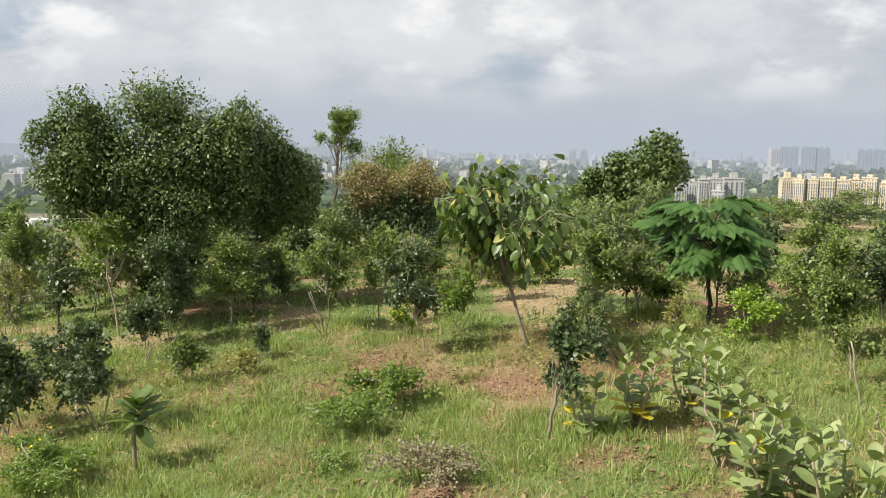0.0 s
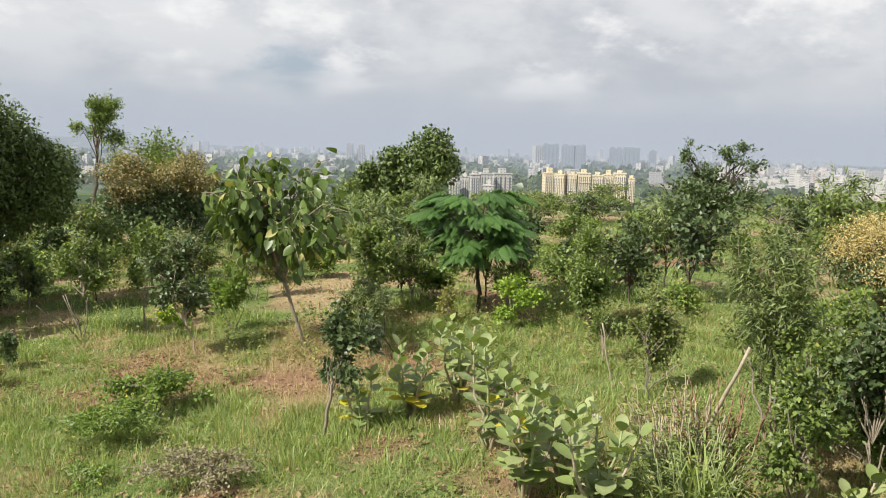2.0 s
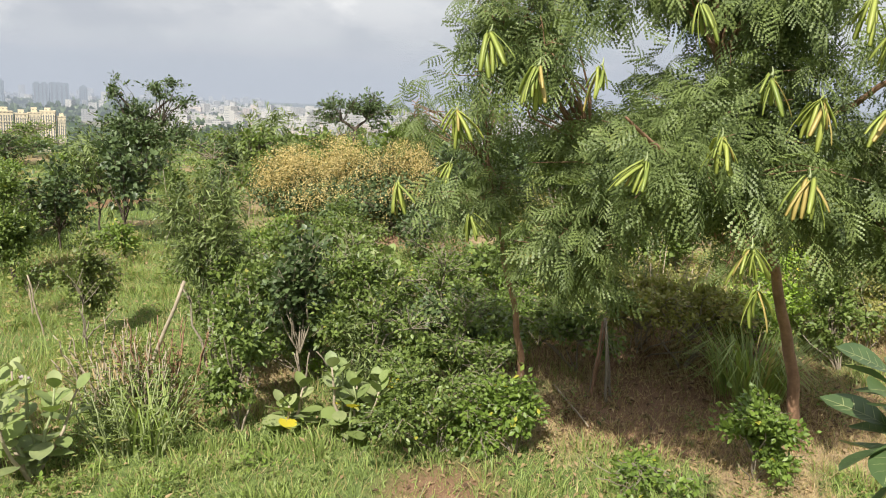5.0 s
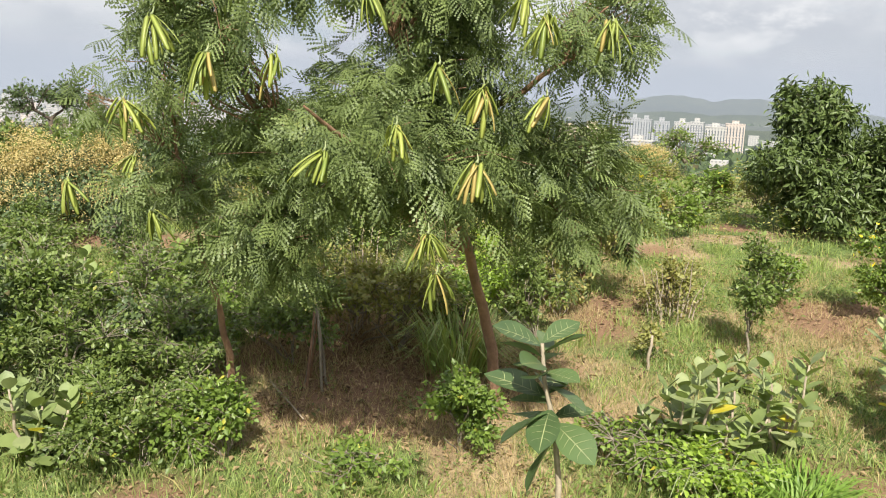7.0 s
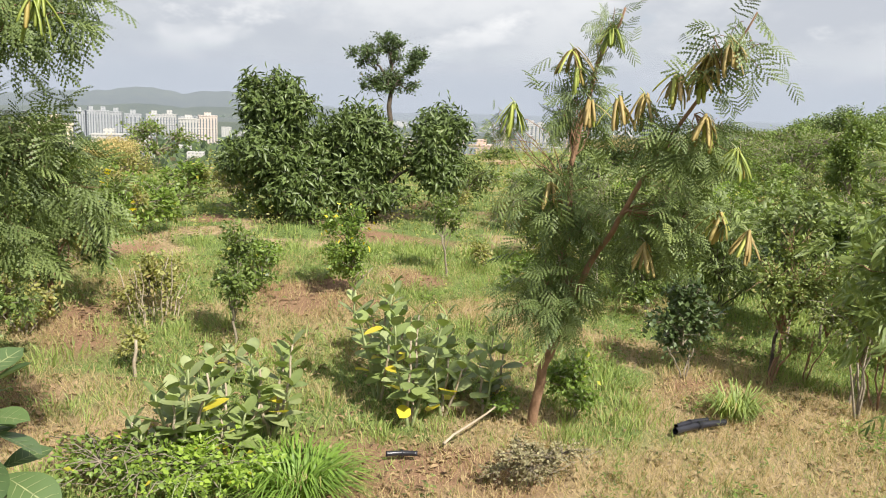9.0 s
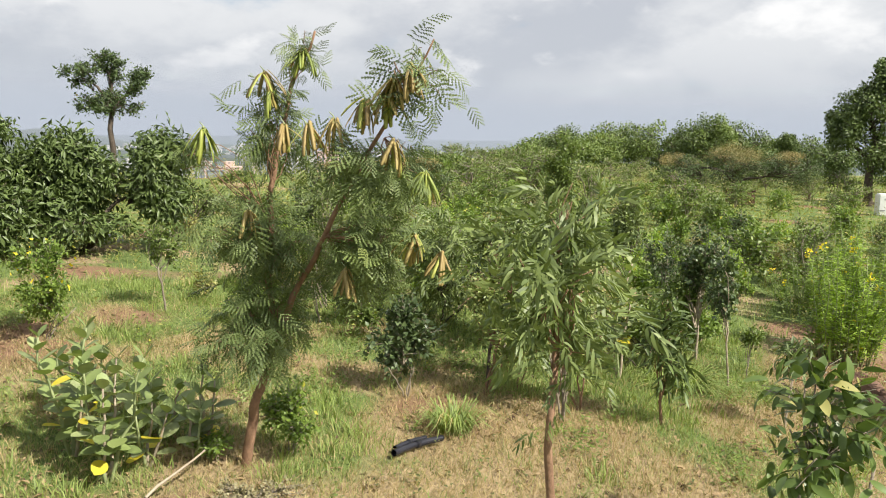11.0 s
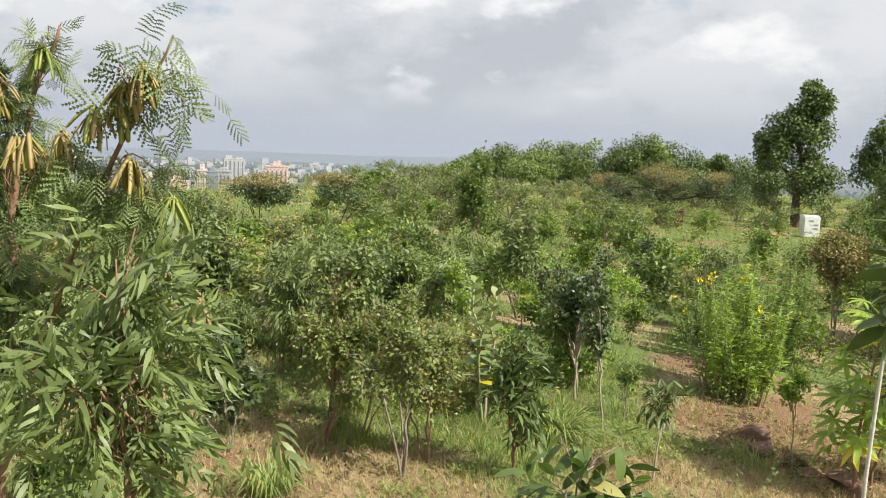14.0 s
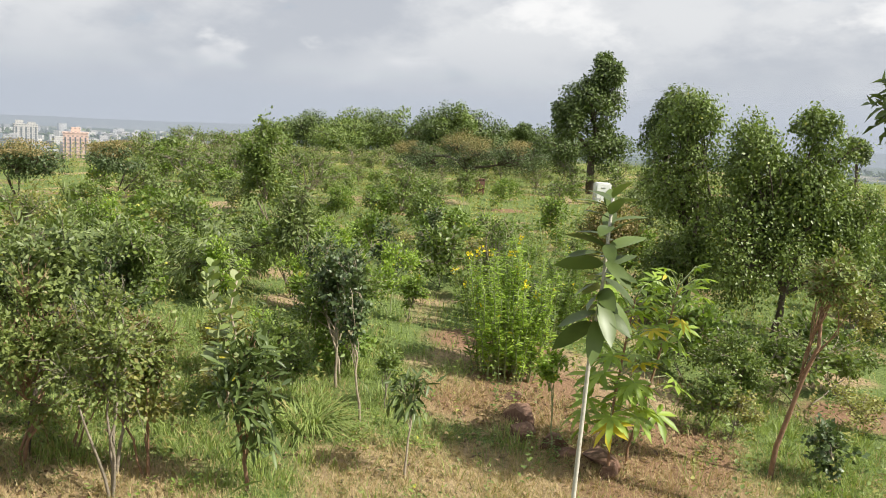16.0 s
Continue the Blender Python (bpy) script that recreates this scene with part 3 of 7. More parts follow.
def massed_tree(name, label, x, y, style, masses, seed, thick=0.05, stems=1, cap=6000, bloom="", flowers=(), group=""):
    """A tree or wide bush whose crown is made of several leaf masses: rows of middle, low, high, radius, cover, lobes."""
    rng = np.random.default_rng(seed)
    thing = root(name, x, y, ground_height(x, y), label, "tree" if "tree" in name else "shrub", group)
    lowest, tallest = min(row[2] for row in masses), max(row[3] for row in masses)
    hub = np.array([np.mean([row[0] for row in masses]) * 0.5, np.mean([row[1] for row in masses]) * 0.5, max(0.15, lowest + (tallest - lowest) * 0.22)])
    for k in range(stems):
        g = Geo()
        off = np.array([*rng.normal(size=2) * 0.25, 0.0]) if stems > 1 else np.zeros(3)
        g.tube(trunk_line(rng, hub + off), np.linspace(thick, thick * 0.6, 6) / (1 if stems == 1 else 1.4), 8)
        part("trunk" if stems == 1 else "stem", g, BARK[STYLE[style][4]], thing)
    wood, leaf, flower = Geo(), Geo(), Geo()
    for cx, cy, low, high, r, cover, lobes in masses:
        low = max(low, 0.04)
        end = np.array([cx, cy, low + (high - low) * 0.45])
        wood.tube(spine(rng, hub * 0.95, end, 0.08), np.linspace(thick * 0.5, thick * 0.2, 5), 6)
        w, l = crown(rng, (cx, cy), r, low, high, style, hub * 0.4 + end * 0.6, lobes, cover, cap)
        wood.add(np.concatenate(w.v), np.concatenate(w.f)), leaf.add(np.concatenate(l.v), np.concatenate(l.f))
    for cx, cy, low, high, r, cover, lobes in flowers:
        _, l = crown(rng, (cx, cy), r, max(low, 0.04), high, bloom, hub, lobes, cover, cap)
        flower.add(np.concatenate(l.v), np.concatenate(l.f))
    tagged(part("branch_mass", wood, BARK[STYLE[style][4]], thing), kind="stuff")
    part("crown", leaf, LEAF[STYLE[style][1]], thing)
    if flowers:
        part("blossom", flower, LEAF[STYLE[bloom][1]], thing, "dry straw-coloured flower heads")
    return thing


# ---------------------------------------------------------------- the hilltop and the plain below
PLAIN = -62.0


def ground_height(x, y):
    """The hilltop rises gently to the east, levels out, and past its rim falls to the plain."""
    r = math.hypot(x, y)
    k = min(1.0, 9.0 / max(r, 0.01))
    z = (0.0707 * x + 0.0209 * y) * k
    bump = noise.noise((x * 0.35, y * 0.35, 0.0)) * 0.06 + noise.noise((x * 1.3, y * 1.3, 4.0)) * 0.02
    z += bump * min(1.0, max(0.0, (r - 2.0) / 2.0))
    turn = math.degrees(math.atan2(x, y))
    rim = 22.0 - 5.0 * min(1.0, max(0.0, (turn - 35.0) / 20.0)) + 14.0 * min(1.0, max(0.0, (turn - 95.0) / 18.0)) + 30.0 * min(1.0, max(0.0, (turn - 116.0) / 10.0))
    rim += noise.noise((turn * 0.06, 2.0, 1.0)) * 2.0
    if r > rim:
        fall = (r - rim) * 0.26 * min(1.0, (r - rim) / 5.0)
        z = max(PLAIN, z - fall)
    return z


def dryness(x, y):
    """0 lush, 1 bare or straw."""
    r = math.hypot(x, y)
    d = 0.4 + 0.9 * noise.noise((x * 0.42, y * 0.42, 9.0)) + 1.3 * noise.noise((x * 1.4, y * 1.4, 5.0)) + 0.4 * noise.noise((x * 4.2, y * 4.2, 6.0))
    turn = math.degrees(math.atan2(x, y))
    d += (0.1 if r < 7.0 else -0.3) * min(1.0, max(-1.0 if r < 7.0 else 0.0, (turn - 72.0) / 30.0))
    d -= 0.12 * min(1.0, max(0.0, (45.0 - turn) / 20.0))
    d -= 0.85 * min(1.0, max(0.0, (4.75 - r) / 0.5)) if 24.0 < turn < 97.0 else 0.0
    for px, py, pr, gain in BARE:
        d += gain * math.exp(-((x - px) ** 2 + (y - py) ** 2) / (pr * pr))
    return min(1.0, max(0.0, d))


BARE = ((5.2, 1.7, 0.95, 0.9), (0.0, 7.6, 1.0, 0.5), (2.4, 3.3, 0.6, 0.5), (-0.9, 4.4, 0.6, 0.5), (4.9, -3.6, 0.9, 0.5), (3.9, -6.4, 1.2, 0.6), (4.5, -7.6, 1.0, 0.6),
        (4.4, -1.7, 0.6, 0.5), (4.3, 0.2, 0.5, 0.3), (0.6, 5.0, 1.1, -0.25), (-1.0, 5.6, 1.2, -0.3), (2.4, 6.0, 1.2, -0.25), (4.9, -5.1, 0.8, -0.5), (6.5, -5.5, 1.6, -0.4))
SOIL = ((5.2, 1.8, 0.9), (5.0, 2.0, 0.8), (4.3, -7.2, 0.8), (-0.6, 7.7, 0.5), (2.6, 3.2, 0.35), (-0.7, 4.2, 0.3), (7.2, -0.9, 0.6), (5.0, -3.3, 0.4), (0.15, 4.5, 0.35), (1.0, 5.0, 0.25), (0.6, 6.6, 0.4), (4.2, -1.4, 0.4), (4.6, 0.2, 0.3))


def soil_share(x, y):
    s = 0.0
    for px, py, pr in SOIL:
        s += math.exp(-((x - px) ** 2 + (y - py) ** 2) / (pr * pr))
    if x < 4.0 and 24.0 < math.degrees(math.atan2(x, y)) < 97.0:
        s *= 0.3
    s *= 0.85 + 0.9 * noise.noise((x * 2.1, y * 2.1, 17.0))
    return min(1.0, max(0.0, s) + max(0.0, noise.noise((x * 0.8, y * 0.8, 31.0)) - 0.18) * 1.8)


def build_ground():
    radii = np.concatenate([[0.0], np.linspace(0.5, 2.5, 6), np.linspace(2.7, 14, 100), np.geomspace(14.5, 75, 60), np.geomspace(80, 420, 36), np.geomspace(460, 4900, 26)])
    turns = 260
    verts, dry, soil = [(0.0, 0.0, ground_height(0, 0))], [0.4], [0.0]
    for r in radii[1:]:
        for k in range(turns):
            a = 2 * math.pi * k / turns
            x, y = r * math.sin(a), r * math.cos(a)
            verts.append((x, y, ground_height(x, y)))
            near = r < 80
            dry.append(dryness(x, y) if near else 0.4)
            soil.append(soil_share(x, y) if near else 0.0)
    faces = [(0, 1 + (k + 1) % turns, 1 + k) for k in range(turns)]
    for i in range(len(radii) - 2):
        a, b = 1 + i * turns, 1 + (i + 1) * turns
        faces += [(a + k, a + (k + 1) % turns, b + (k + 1) % turns, b + k) for k in range(turns)]
    me = bpy.data.meshes.new("ground")
    me.from_pydata(verts, [], faces)
    for key, values in (("dry", dry), ("soil", soil)):
        me.attributes.new(key, "FLOAT", "POINT").data.foreach_set("value", np.array(values, np.float32))
    me.polygons.foreach_set("use_smooth", np.full(len(faces), True))
    me.update()
    me.materials.append(ground_material())
    return tagged(new("ground", me), "grassy hilltop with straw and bare red-brown soil", "ground", kind="structure")


def ground_material():
    m, nt, out = nodes_of("hill_ground")
    att = {}
    for key in ("dry", "soil"):
        n = nt.nodes.new("ShaderNodeAttribute")
        n.attribute_name = key
        att[key] = n.outputs["Fac"]
    big, fine, grit = noise_of(nt, 1.6, 6.0, 0.6), noise_of(nt, 26.0, 6.0, 0.7), noise_of(nt, 140.0, 4.0, 0.7)
    green = mix_rgb(nt, ramp_of(nt, fine, 0.3, 0.7), (0.06, 0.085, 0.028), (0.2, 0.265, 0.085))
    straw = mix_rgb(nt, ramp_of(nt, fine, 0.3, 0.7), (0.15, 0.11, 0.062), (0.5, 0.385, 0.23))
    earth = mix_rgb(nt, ramp_of(nt, grit, 0.3, 0.7), (0.12, 0.072, 0.045), (0.36, 0.225, 0.14))
    mixed = nt.nodes.new("ShaderNodeMath")
    mixed.operation = "MULTIPLY_ADD"
    nt.links.new(big, mixed.inputs[0])
    mixed.inputs[1].default_value = 0.7
    sub = nt.nodes.new("ShaderNodeMath")
    sub.operation = "SUBTRACT"
    nt.links.new(att["dry"], sub.inputs[0])
    sub.inputs[1].default_value = 0.35
    nt.links.new(sub.outputs[0], mixed.inputs[2])
    col = mix_rgb(nt, ramp_of(nt, mixed.outputs[0], 0.3, 0.65), green, straw)
    bare = nt.nodes.new("ShaderNodeMath")
    bare.operation = "MULTIPLY_ADD"
    nt.links.new(fine, bare.inputs[0])
    bare.inputs[1].default_value = 0.5
    nt.links.new(att["soil"], bare.inputs[2])
    col = mix_rgb(nt, ramp_of(nt, bare.outputs[0], 0.45, 0.8), col, earth)
    # the plain: fields, scrub and town ground in patches a hundred metres wide
    geo, ln = nt.nodes.new("ShaderNodeNewGeometry"), nt.nodes.new("ShaderNodeSeparateXYZ")
    nt.links.new(geo.outputs["Position"], ln.inputs[0])
    vor = nt.nodes.new("ShaderNodeTexVoronoi")
    vor.inputs["Scale"].default_value = 0.006
    nt.links.new(geo.outputs["Position"], vor.inputs["Vector"])
    val = nt.nodes.new("ShaderNodeSeparateColor")
    nt.links.new(vor.outputs["Color"], val.inputs[0])
    field = mix_rgb(nt, val.outputs[0], (0.035, 0.06, 0.02), (0.12, 0.16, 0.06))
    field = mix_rgb(nt, ramp_of(nt, val.outputs[1], 0.72, 0.8), field, (0.3, 0.27, 0.22))
    field = mix_rgb(nt, ramp_of(nt, noise_of(nt, 0.02, 6.0, 0.7), 0.4, 0.6), field, (0.03, 0.05, 0.02))
    low = ramp_of(nt, ln.outputs[2], -4.0, -20.0)
    col = mix_rgb(nt, low, col, field)
    p = nt.nodes.new("ShaderNodeBsdfPrincipled")
    nt.links.new(col, p.inputs["Base Color"])
    p.inputs["Roughness"].default_value = 0.95
    p.inputs["Specular IOR Level"].default_value = 0.1
    bp = nt.nodes.new("ShaderNodeBump")
    bp.inputs["Strength"].default_value, bp.inputs["Distance"].default_value = 0.7, 0.03
    nt.links.new(fine, bp.inputs["Height"]), nt.links.new(bp.outputs[0], p.inputs["Normal"])
    nt.links.new(p.outputs[0], out.inputs[0])
    return m


ground = build_ground()


# ---------------------------------------------------------------- the town on the plain, far hills, glowing haze shells
def facade_material(name, wall, glass=(0.1, 0.12, 0.14)):
    """Painted concrete with storeys and bays of windows."""
    m, nt, out = nodes_of(name)
    geo = nt.nodes.new("ShaderNodeNewGeometry")
    sep = nt.nodes.new("ShaderNodeSeparateXYZ")
    tc = nt.nodes.new("ShaderNodeTexCoord")
    nt.links.new(tc.outputs["Object"], sep.inputs[0])
    add = nt.nodes.new("ShaderNodeMath")
    nt.links.new(sep.outputs[0], add.inputs[0]), nt.links.new(sep.outputs[1], add.inputs[1])
    com = nt.nodes.new("ShaderNodeCombineXYZ")
    nt.links.new(add.outputs[0], com.inputs[0]), nt.links.new(sep.outputs[2], com.inputs[1])
    br = nt.nodes.new("ShaderNodeTexBrick")
    br.offset = 0.0
    br.inputs["Scale"].default_value = 1.0
    br.inputs["Brick Width"].default_value, br.inputs["Row Height"].default_value, br.inputs["Mortar Size"].default_value = 3.4, 3.1, 0.95
    br.inputs["Mortar Smooth"].default_value = 0.1
    nt.links.new(com.outputs[0], br.inputs["Vector"])
    up = nt.nodes.new("ShaderNodeSeparateXYZ")
    nt.links.new(geo.outputs["Normal"], up.inputs[0])
    tone = mix_rgb(nt, geo.outputs["Random Per Island"], tuple(v * 0.72 for v in wall), wall)
    tone = mix_rgb(nt, ramp_of(nt, noise_of(nt, 0.08, 5.0), 0.3, 0.7), tuple(v * 0.8 for v in wall), tone)
    flat = ramp_of(nt, up.outputs[2], 0.5, 0.6)
    col = mix_rgb(nt, br.outputs["Fac"], mix_rgb(nt, 0.45, glass, tone), tone)
    col = mix_rgb(nt, flat, col, tuple(v * 0.75 for v in wall))
    p = nt.nodes.new("ShaderNodeBsdfPrincipled")
    nt.links.new(col, p.inputs["Base Color"])
    p.inputs["Roughness"].default_value = 0.8
    nt.links.new(p.outputs[0], out.inputs[0])
    return m


FACADE = {"cream": facade_material("cream_facade", (0.72, 0.62, 0.44)), "white": facade_material("white_facade", (0.52, 0.505, 0.48)), "grey": facade_material("grey_facade", (0.4, 0.41, 0.42)),
          "slate": facade_material("slate_facade", (0.24, 0.28, 0.32)), "pink": facade_material("pink_facade", (0.62, 0.53, 0.47)), "brick": facade_material("brick_facade", (0.68, 0.5, 0.42))}
GLASS = solid_material("window_strip_glass", (0.1, 0.115, 0.13), (0.2, 0.22, 0.24), 0.2, 0.25, 0.0)


def building(x, y, wide, deep, top, wall, bays, label, name):
    """A block with a body, roof huts, a parapet and deep-set window bays on the side that faces the hill."""
    rng = np.random.default_rng(int(abs(x) * 7 + abs(y) * 3 + wide))
    thing = root(name, x, y, PLAIN, label, "building")
    thing.rotation_euler = (0, 0, math.atan2(y, x) + math.pi / 2 + math.pi + rng.normal() * 0.12)
    tall = top - PLAIN
    g = Geo()
    g.box((-wide / 2, -deep / 2, 0), (wide / 2, deep / 2, tall))
    part("wall", g, FACADE[wall], thing, "", False)
    g = Geo()
    g.box((-wide / 2 - 0.4, -deep / 2 - 0.4, tall), (wide / 2 + 0.4, deep / 2 + 0.4, tall + 1.0))
    part("roof", g, FACADE[wall], thing, "", False)
    for k in range(max(1, int(wide // 14))):
        g = Geo()
        u = (k + 0.5) / max(1, int(wide // 14)) - 0.5
        w, h = wide * 0.13 + 1.0, rng.uniform(2.5, 5.5)
        g.box((u * wide - w, -deep * 0.25, tall + 1.0), (u * wide + w, deep * 0.25, tall + 1.0 + h))
        part("roof_hut", g, FACADE[wall], thing, "", False)
    step = wide / bays
    g = Geo()
    g.box((-step * 0.17, -0.3, 4.0), (step * 0.17, 0.3, tall - 3.0))
    strip = g.mesh("window_bay", GLASS, False)
    for k in range(bays):
        ob = part("window_bay", strip, None, thing)
        ob.location = ((k + 0.5) * step - wide / 2, -(deep / 2 - 0.1), 0)
    g = Geo()
    g.box((-step * 0.2, -0.9, 0), (step * 0.2, 0.9, 0.5))
    slab = g.mesh("balcony", FACADE[wall], False)
    for k in range(bays):
        for f in range(3, int(tall // 9)):
            ob = part("balcony", slab, None, thing)
            ob.location = ((k + 0.5) * step - wide / 2, -(deep / 2 + 0.3), f * 9.0)
    return thing


def town(name, label, first, last, near, far, count, low, high, wall, seed):
    """Many small far houses in one piece."""
    rng = np.random.default_rng(seed)
    g = Geo()
    for k in range(count):
        a, r = math.radians(rng.uniform(first, last)), math.sqrt(rng.uniform(near**2, far**2))
        x, y = r * math.sin(a), r * math.cos(a)
        w, d, h = rng.uniform(5, 15) * (1 + far / 4000), rng.uniform(5, 11) * (1 + far / 4000), rng.uniform(low, high) * (1.6 if rng.random() < 0.12 else 1.0)
        t = rng.uniform(0, 3.1)
        c, s = math.cos(t), math.sin(t)
        v = np.array([[i * w / 2, j * d / 2, z] for i in (-1, 1) for j in (-1, 1) for z in (0, h)])
        v[:, :2] = v[:, :2] @ np.array([[c, s], [-s, c]])
        g.add(v + (x, y, PLAIN), [[0, 1, 3], [0, 3, 2], [4, 6, 7], [4, 7, 5], [0, 4, 5], [0, 5, 1], [2, 3, 7], [2, 7, 6], [1, 5, 7], [1, 7, 3]])
    return tagged(new(name, g.mesh(name, FACADE[wall], False)), label, "town", kind="stuff")


town("distant_town", "white houses of a dense far town", 33, 62, 1100, 2700, 1100, 8, 24, "white", 81)
town("distant_town", "cream and pink houses of a dense far town", 33, 62, 1000, 2200, 420, 7, 18, "pink", 82)
town("distant_town", "scattered pale houses among trees", -30, 40, 1300, 3600, 300, 8, 26, "white", 83)
town("distant_town", "scattered pale houses below the hill", 60, 100, 750, 2600, 130, 6, 16, "white", 84)
town("distant_town", "low pale sheds and houses in the valley", 100, 132, 620, 2600, 380, 5, 15, "white", 85)
town("distant_town", "pale pink and grey blocks of the low town", 103, 122, 560, 1000, 150, 8, 24, "pink", 87)
town("distant_skyline", "pale tower blocks on the far skyline", -10, 40, 3000, 4300, 220, 12, 34, "white", 86)


def far_woods(name, label, first, last, near, far, count, seed, size=(6, 14)):
    """Tree clumps on the plain, as rough tufts."""
    rng = np.random.default_rng(seed)
    a = np.radians(rng.uniform(first, last, count))
    r = np.sqrt(rng.uniform(near**2, far**2, count))
    g = Geo()
    n = 26
    for x, y, s in zip(r * np.sin(a), r * np.cos(a), rng.uniform(*size, count)):
        d = unit(rng.normal(size=(n, 3)))
        d[:, 2] = np.abs(d[:, 2]) * 0.75
        g.scatter(SHAPE["fleck"], np.array([x, y, PLAIN]) + d * s * np.array([1, 1, 0.7]), unit(rng.normal(size=(n, 3)) + d), d + rng.normal(size=(n, 3)) * 0.4, s * 0.9)
    return tagged(new(name, g.mesh(name, LEAF["dark"])), label, "woods", kind="stuff")


far_woods("far_woods", "dark tree belts across the plain", -32, 62, 700, 3600, 1500, 91, (9, 20))
far_woods("far_woods", "leafy trees round the foot of the towers", 70, 100, 520, 1080, 420, 93, (8, 15))
far_woods("far_woods", "dark tree clumps in the valley", 62, 172, 450, 2600, 600, 92, (7, 16))


def ridge(name, label, first, last, far, high, seed):
    """A long low hill closing the view."""
    n, rows = 90, 7
    v, f = [], []
    for i in range(n):
        u = i / (n - 1)
        a = math.radians(first + (last - first) * u)
        top = high * math.sin(math.pi * u) ** 0.6 * (0.75 + 0.35 * noise.noise((u * 7.0, seed, 0.0)) + 0.12 * noise.noise((u * 31.0, seed, 2.0)))
        for j in range(rows):
            w = j / (rows - 1)
            r = far * (0.86 + 0.14 * w)
            v.append((r * math.sin(a), r * math.cos(a), PLAIN - 2 + (top + 2) * math.sin(w * math.pi / 2)))
    for i in range(n - 1):
        for j in range(rows - 1):
            p = i * rows + j
            f += [(p, p + 1, p + rows + 1), (p, p + rows + 1, p + rows)]
    g = Geo()
    g.add(v, f)
    return tagged(new(name, g.mesh(name, RIDGE)), label, "hill", kind="structure")


RIDGE = solid_material("wooded_ridge", (0.03, 0.045, 0.022), (0.075, 0.09, 0.045), 0.02, 0.95, 0.0, fine=0.12)
ridge("hill_ridge", "low wooded ridge beyond the valley", 70, 102, 2600, 96, 3.0)
ridge("hill_ridge", "long dark wooded rise in the valley", 62, 112, 1700, 30, 8.0)
ridge("hill_ridge", "faint long ridge on the horizon", 98, 200, 4300, 48, 5.0)
ridge("hill_ridge", "faint long ridge on the horizon", -60, 8, 4300, 74, 6.0)


def glowing_haze_veil(far, thick, high, fade):
    """A glowing shell stands in for air light between the hill and the distance: a thin pale veil that thins out with
    height.
    """
    m, nt, out = nodes_of("haze")
    geo, sep = nt.nodes.new("ShaderNodeNewGeometry"), nt.nodes.new("ShaderNodeSeparateXYZ")
    nt.links.new(geo.outputs["Position"], sep.inputs[0])
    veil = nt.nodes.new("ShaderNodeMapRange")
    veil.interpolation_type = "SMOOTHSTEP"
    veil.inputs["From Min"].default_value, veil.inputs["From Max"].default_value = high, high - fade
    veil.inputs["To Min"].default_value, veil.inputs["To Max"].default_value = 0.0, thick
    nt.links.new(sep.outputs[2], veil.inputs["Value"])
    # pale emission mixed over clear imitates haze; nothing here is a lamp
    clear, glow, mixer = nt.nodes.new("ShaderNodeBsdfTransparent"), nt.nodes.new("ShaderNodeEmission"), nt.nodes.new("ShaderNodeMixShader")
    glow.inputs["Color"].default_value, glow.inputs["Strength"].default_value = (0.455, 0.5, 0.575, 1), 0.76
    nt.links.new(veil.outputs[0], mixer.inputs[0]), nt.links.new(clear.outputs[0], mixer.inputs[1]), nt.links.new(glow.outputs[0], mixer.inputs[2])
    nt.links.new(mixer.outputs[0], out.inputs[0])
    g = Geo()
    n = 96
    a = np.linspace(0, 2 * np.pi, n, endpoint=False)
    ring = np.stack([np.sin(a) * far, np.cos(a) * far], 1)
    v = np.concatenate([np.c_[ring, np.full(n, PLAIN - 1.0)], np.c_[ring, np.full(n, high)]])
    k = np.arange(n)
    q = (k + 1) % n
    g.add(v, np.concatenate([np.stack([k, q, q + n], 1), np.stack([k, q + n, k + n], 1)]))
    return tagged(new("glowing_haze_backdrop", g.mesh("glowing_haze_backdrop", m)), "glowing see-through shell standing in for distant haze", "haze", kind="structure")


# added self-lit cylinders, each paling whatever lies beyond it
glowing_haze_veil(430.0, 0.05, 60.0, 60.0)
glowing_haze_veil(1000.0, 0.14, 90.0, 90.0)
glowing_haze_veil(1600.0, 0.22, 130.0, 130.0)
glowing_haze_veil(2350.0, 0.3, 160.0, 160.0)
glowing_haze_veil(3200.0, 0.5, 200.0, 190.0)

building(342, 833, 12, 16, -27, "cream", 6, "tall cream-yellow apartment block on the plain", "apartment_block")
building(353, 828, 11, 16, -28, "cream", 6, "tall cream-yellow apartment block on the plain", "apartment_block")
building(364, 823, 9, 16, -28, "cream", 4, "tall cream-yellow apartment block on the plain", "apartment_block")
building(375, 818, 13, 16, -26, "cream", 6, "tall cream-yellow apartment block on the plain", "apartment_block")
building(388, 812, 11, 16, -28, "cream", 6, "tall cream-yellow apartment block on the plain", "apartment_block")
building(398, 807, 10, 16, -27, "cream", 6, "tall cream-yellow apartment block on the plain", "apartment_block")
building(409, 802, 13, 16, -25, "cream", 6, "tall cream-yellow apartment block on the plain", "apartment_block")
building(419, 796, 7, 16, -30, "cream", 4, "tall cream-yellow apartment block on the plain", "apartment_block")
building(219, 770, 10, 14, -33, "white", 4, "white apartment tower with balconies on the plain", "tower_block")
building(234, 786, 9, 14, -30, "white", 4, "white apartment tower with balconies on the plain", "tower_block")
building(255, 821, 9, 14, -29, "white", 4, "white apartment tower with balconies on the plain", "tower_block")
building(266, 818, 12, 14, -28, "white", 4, "white apartment tower with balconies on the plain", "tower_block")
building(288, 831, 19, 14, -28, "white", 4, "white apartment tower with balconies on the plain", "tower_block")
building(238, 722, 10, 14, -35, "white", 4, "white apartment tower with balconies on the plain", "tower_block")
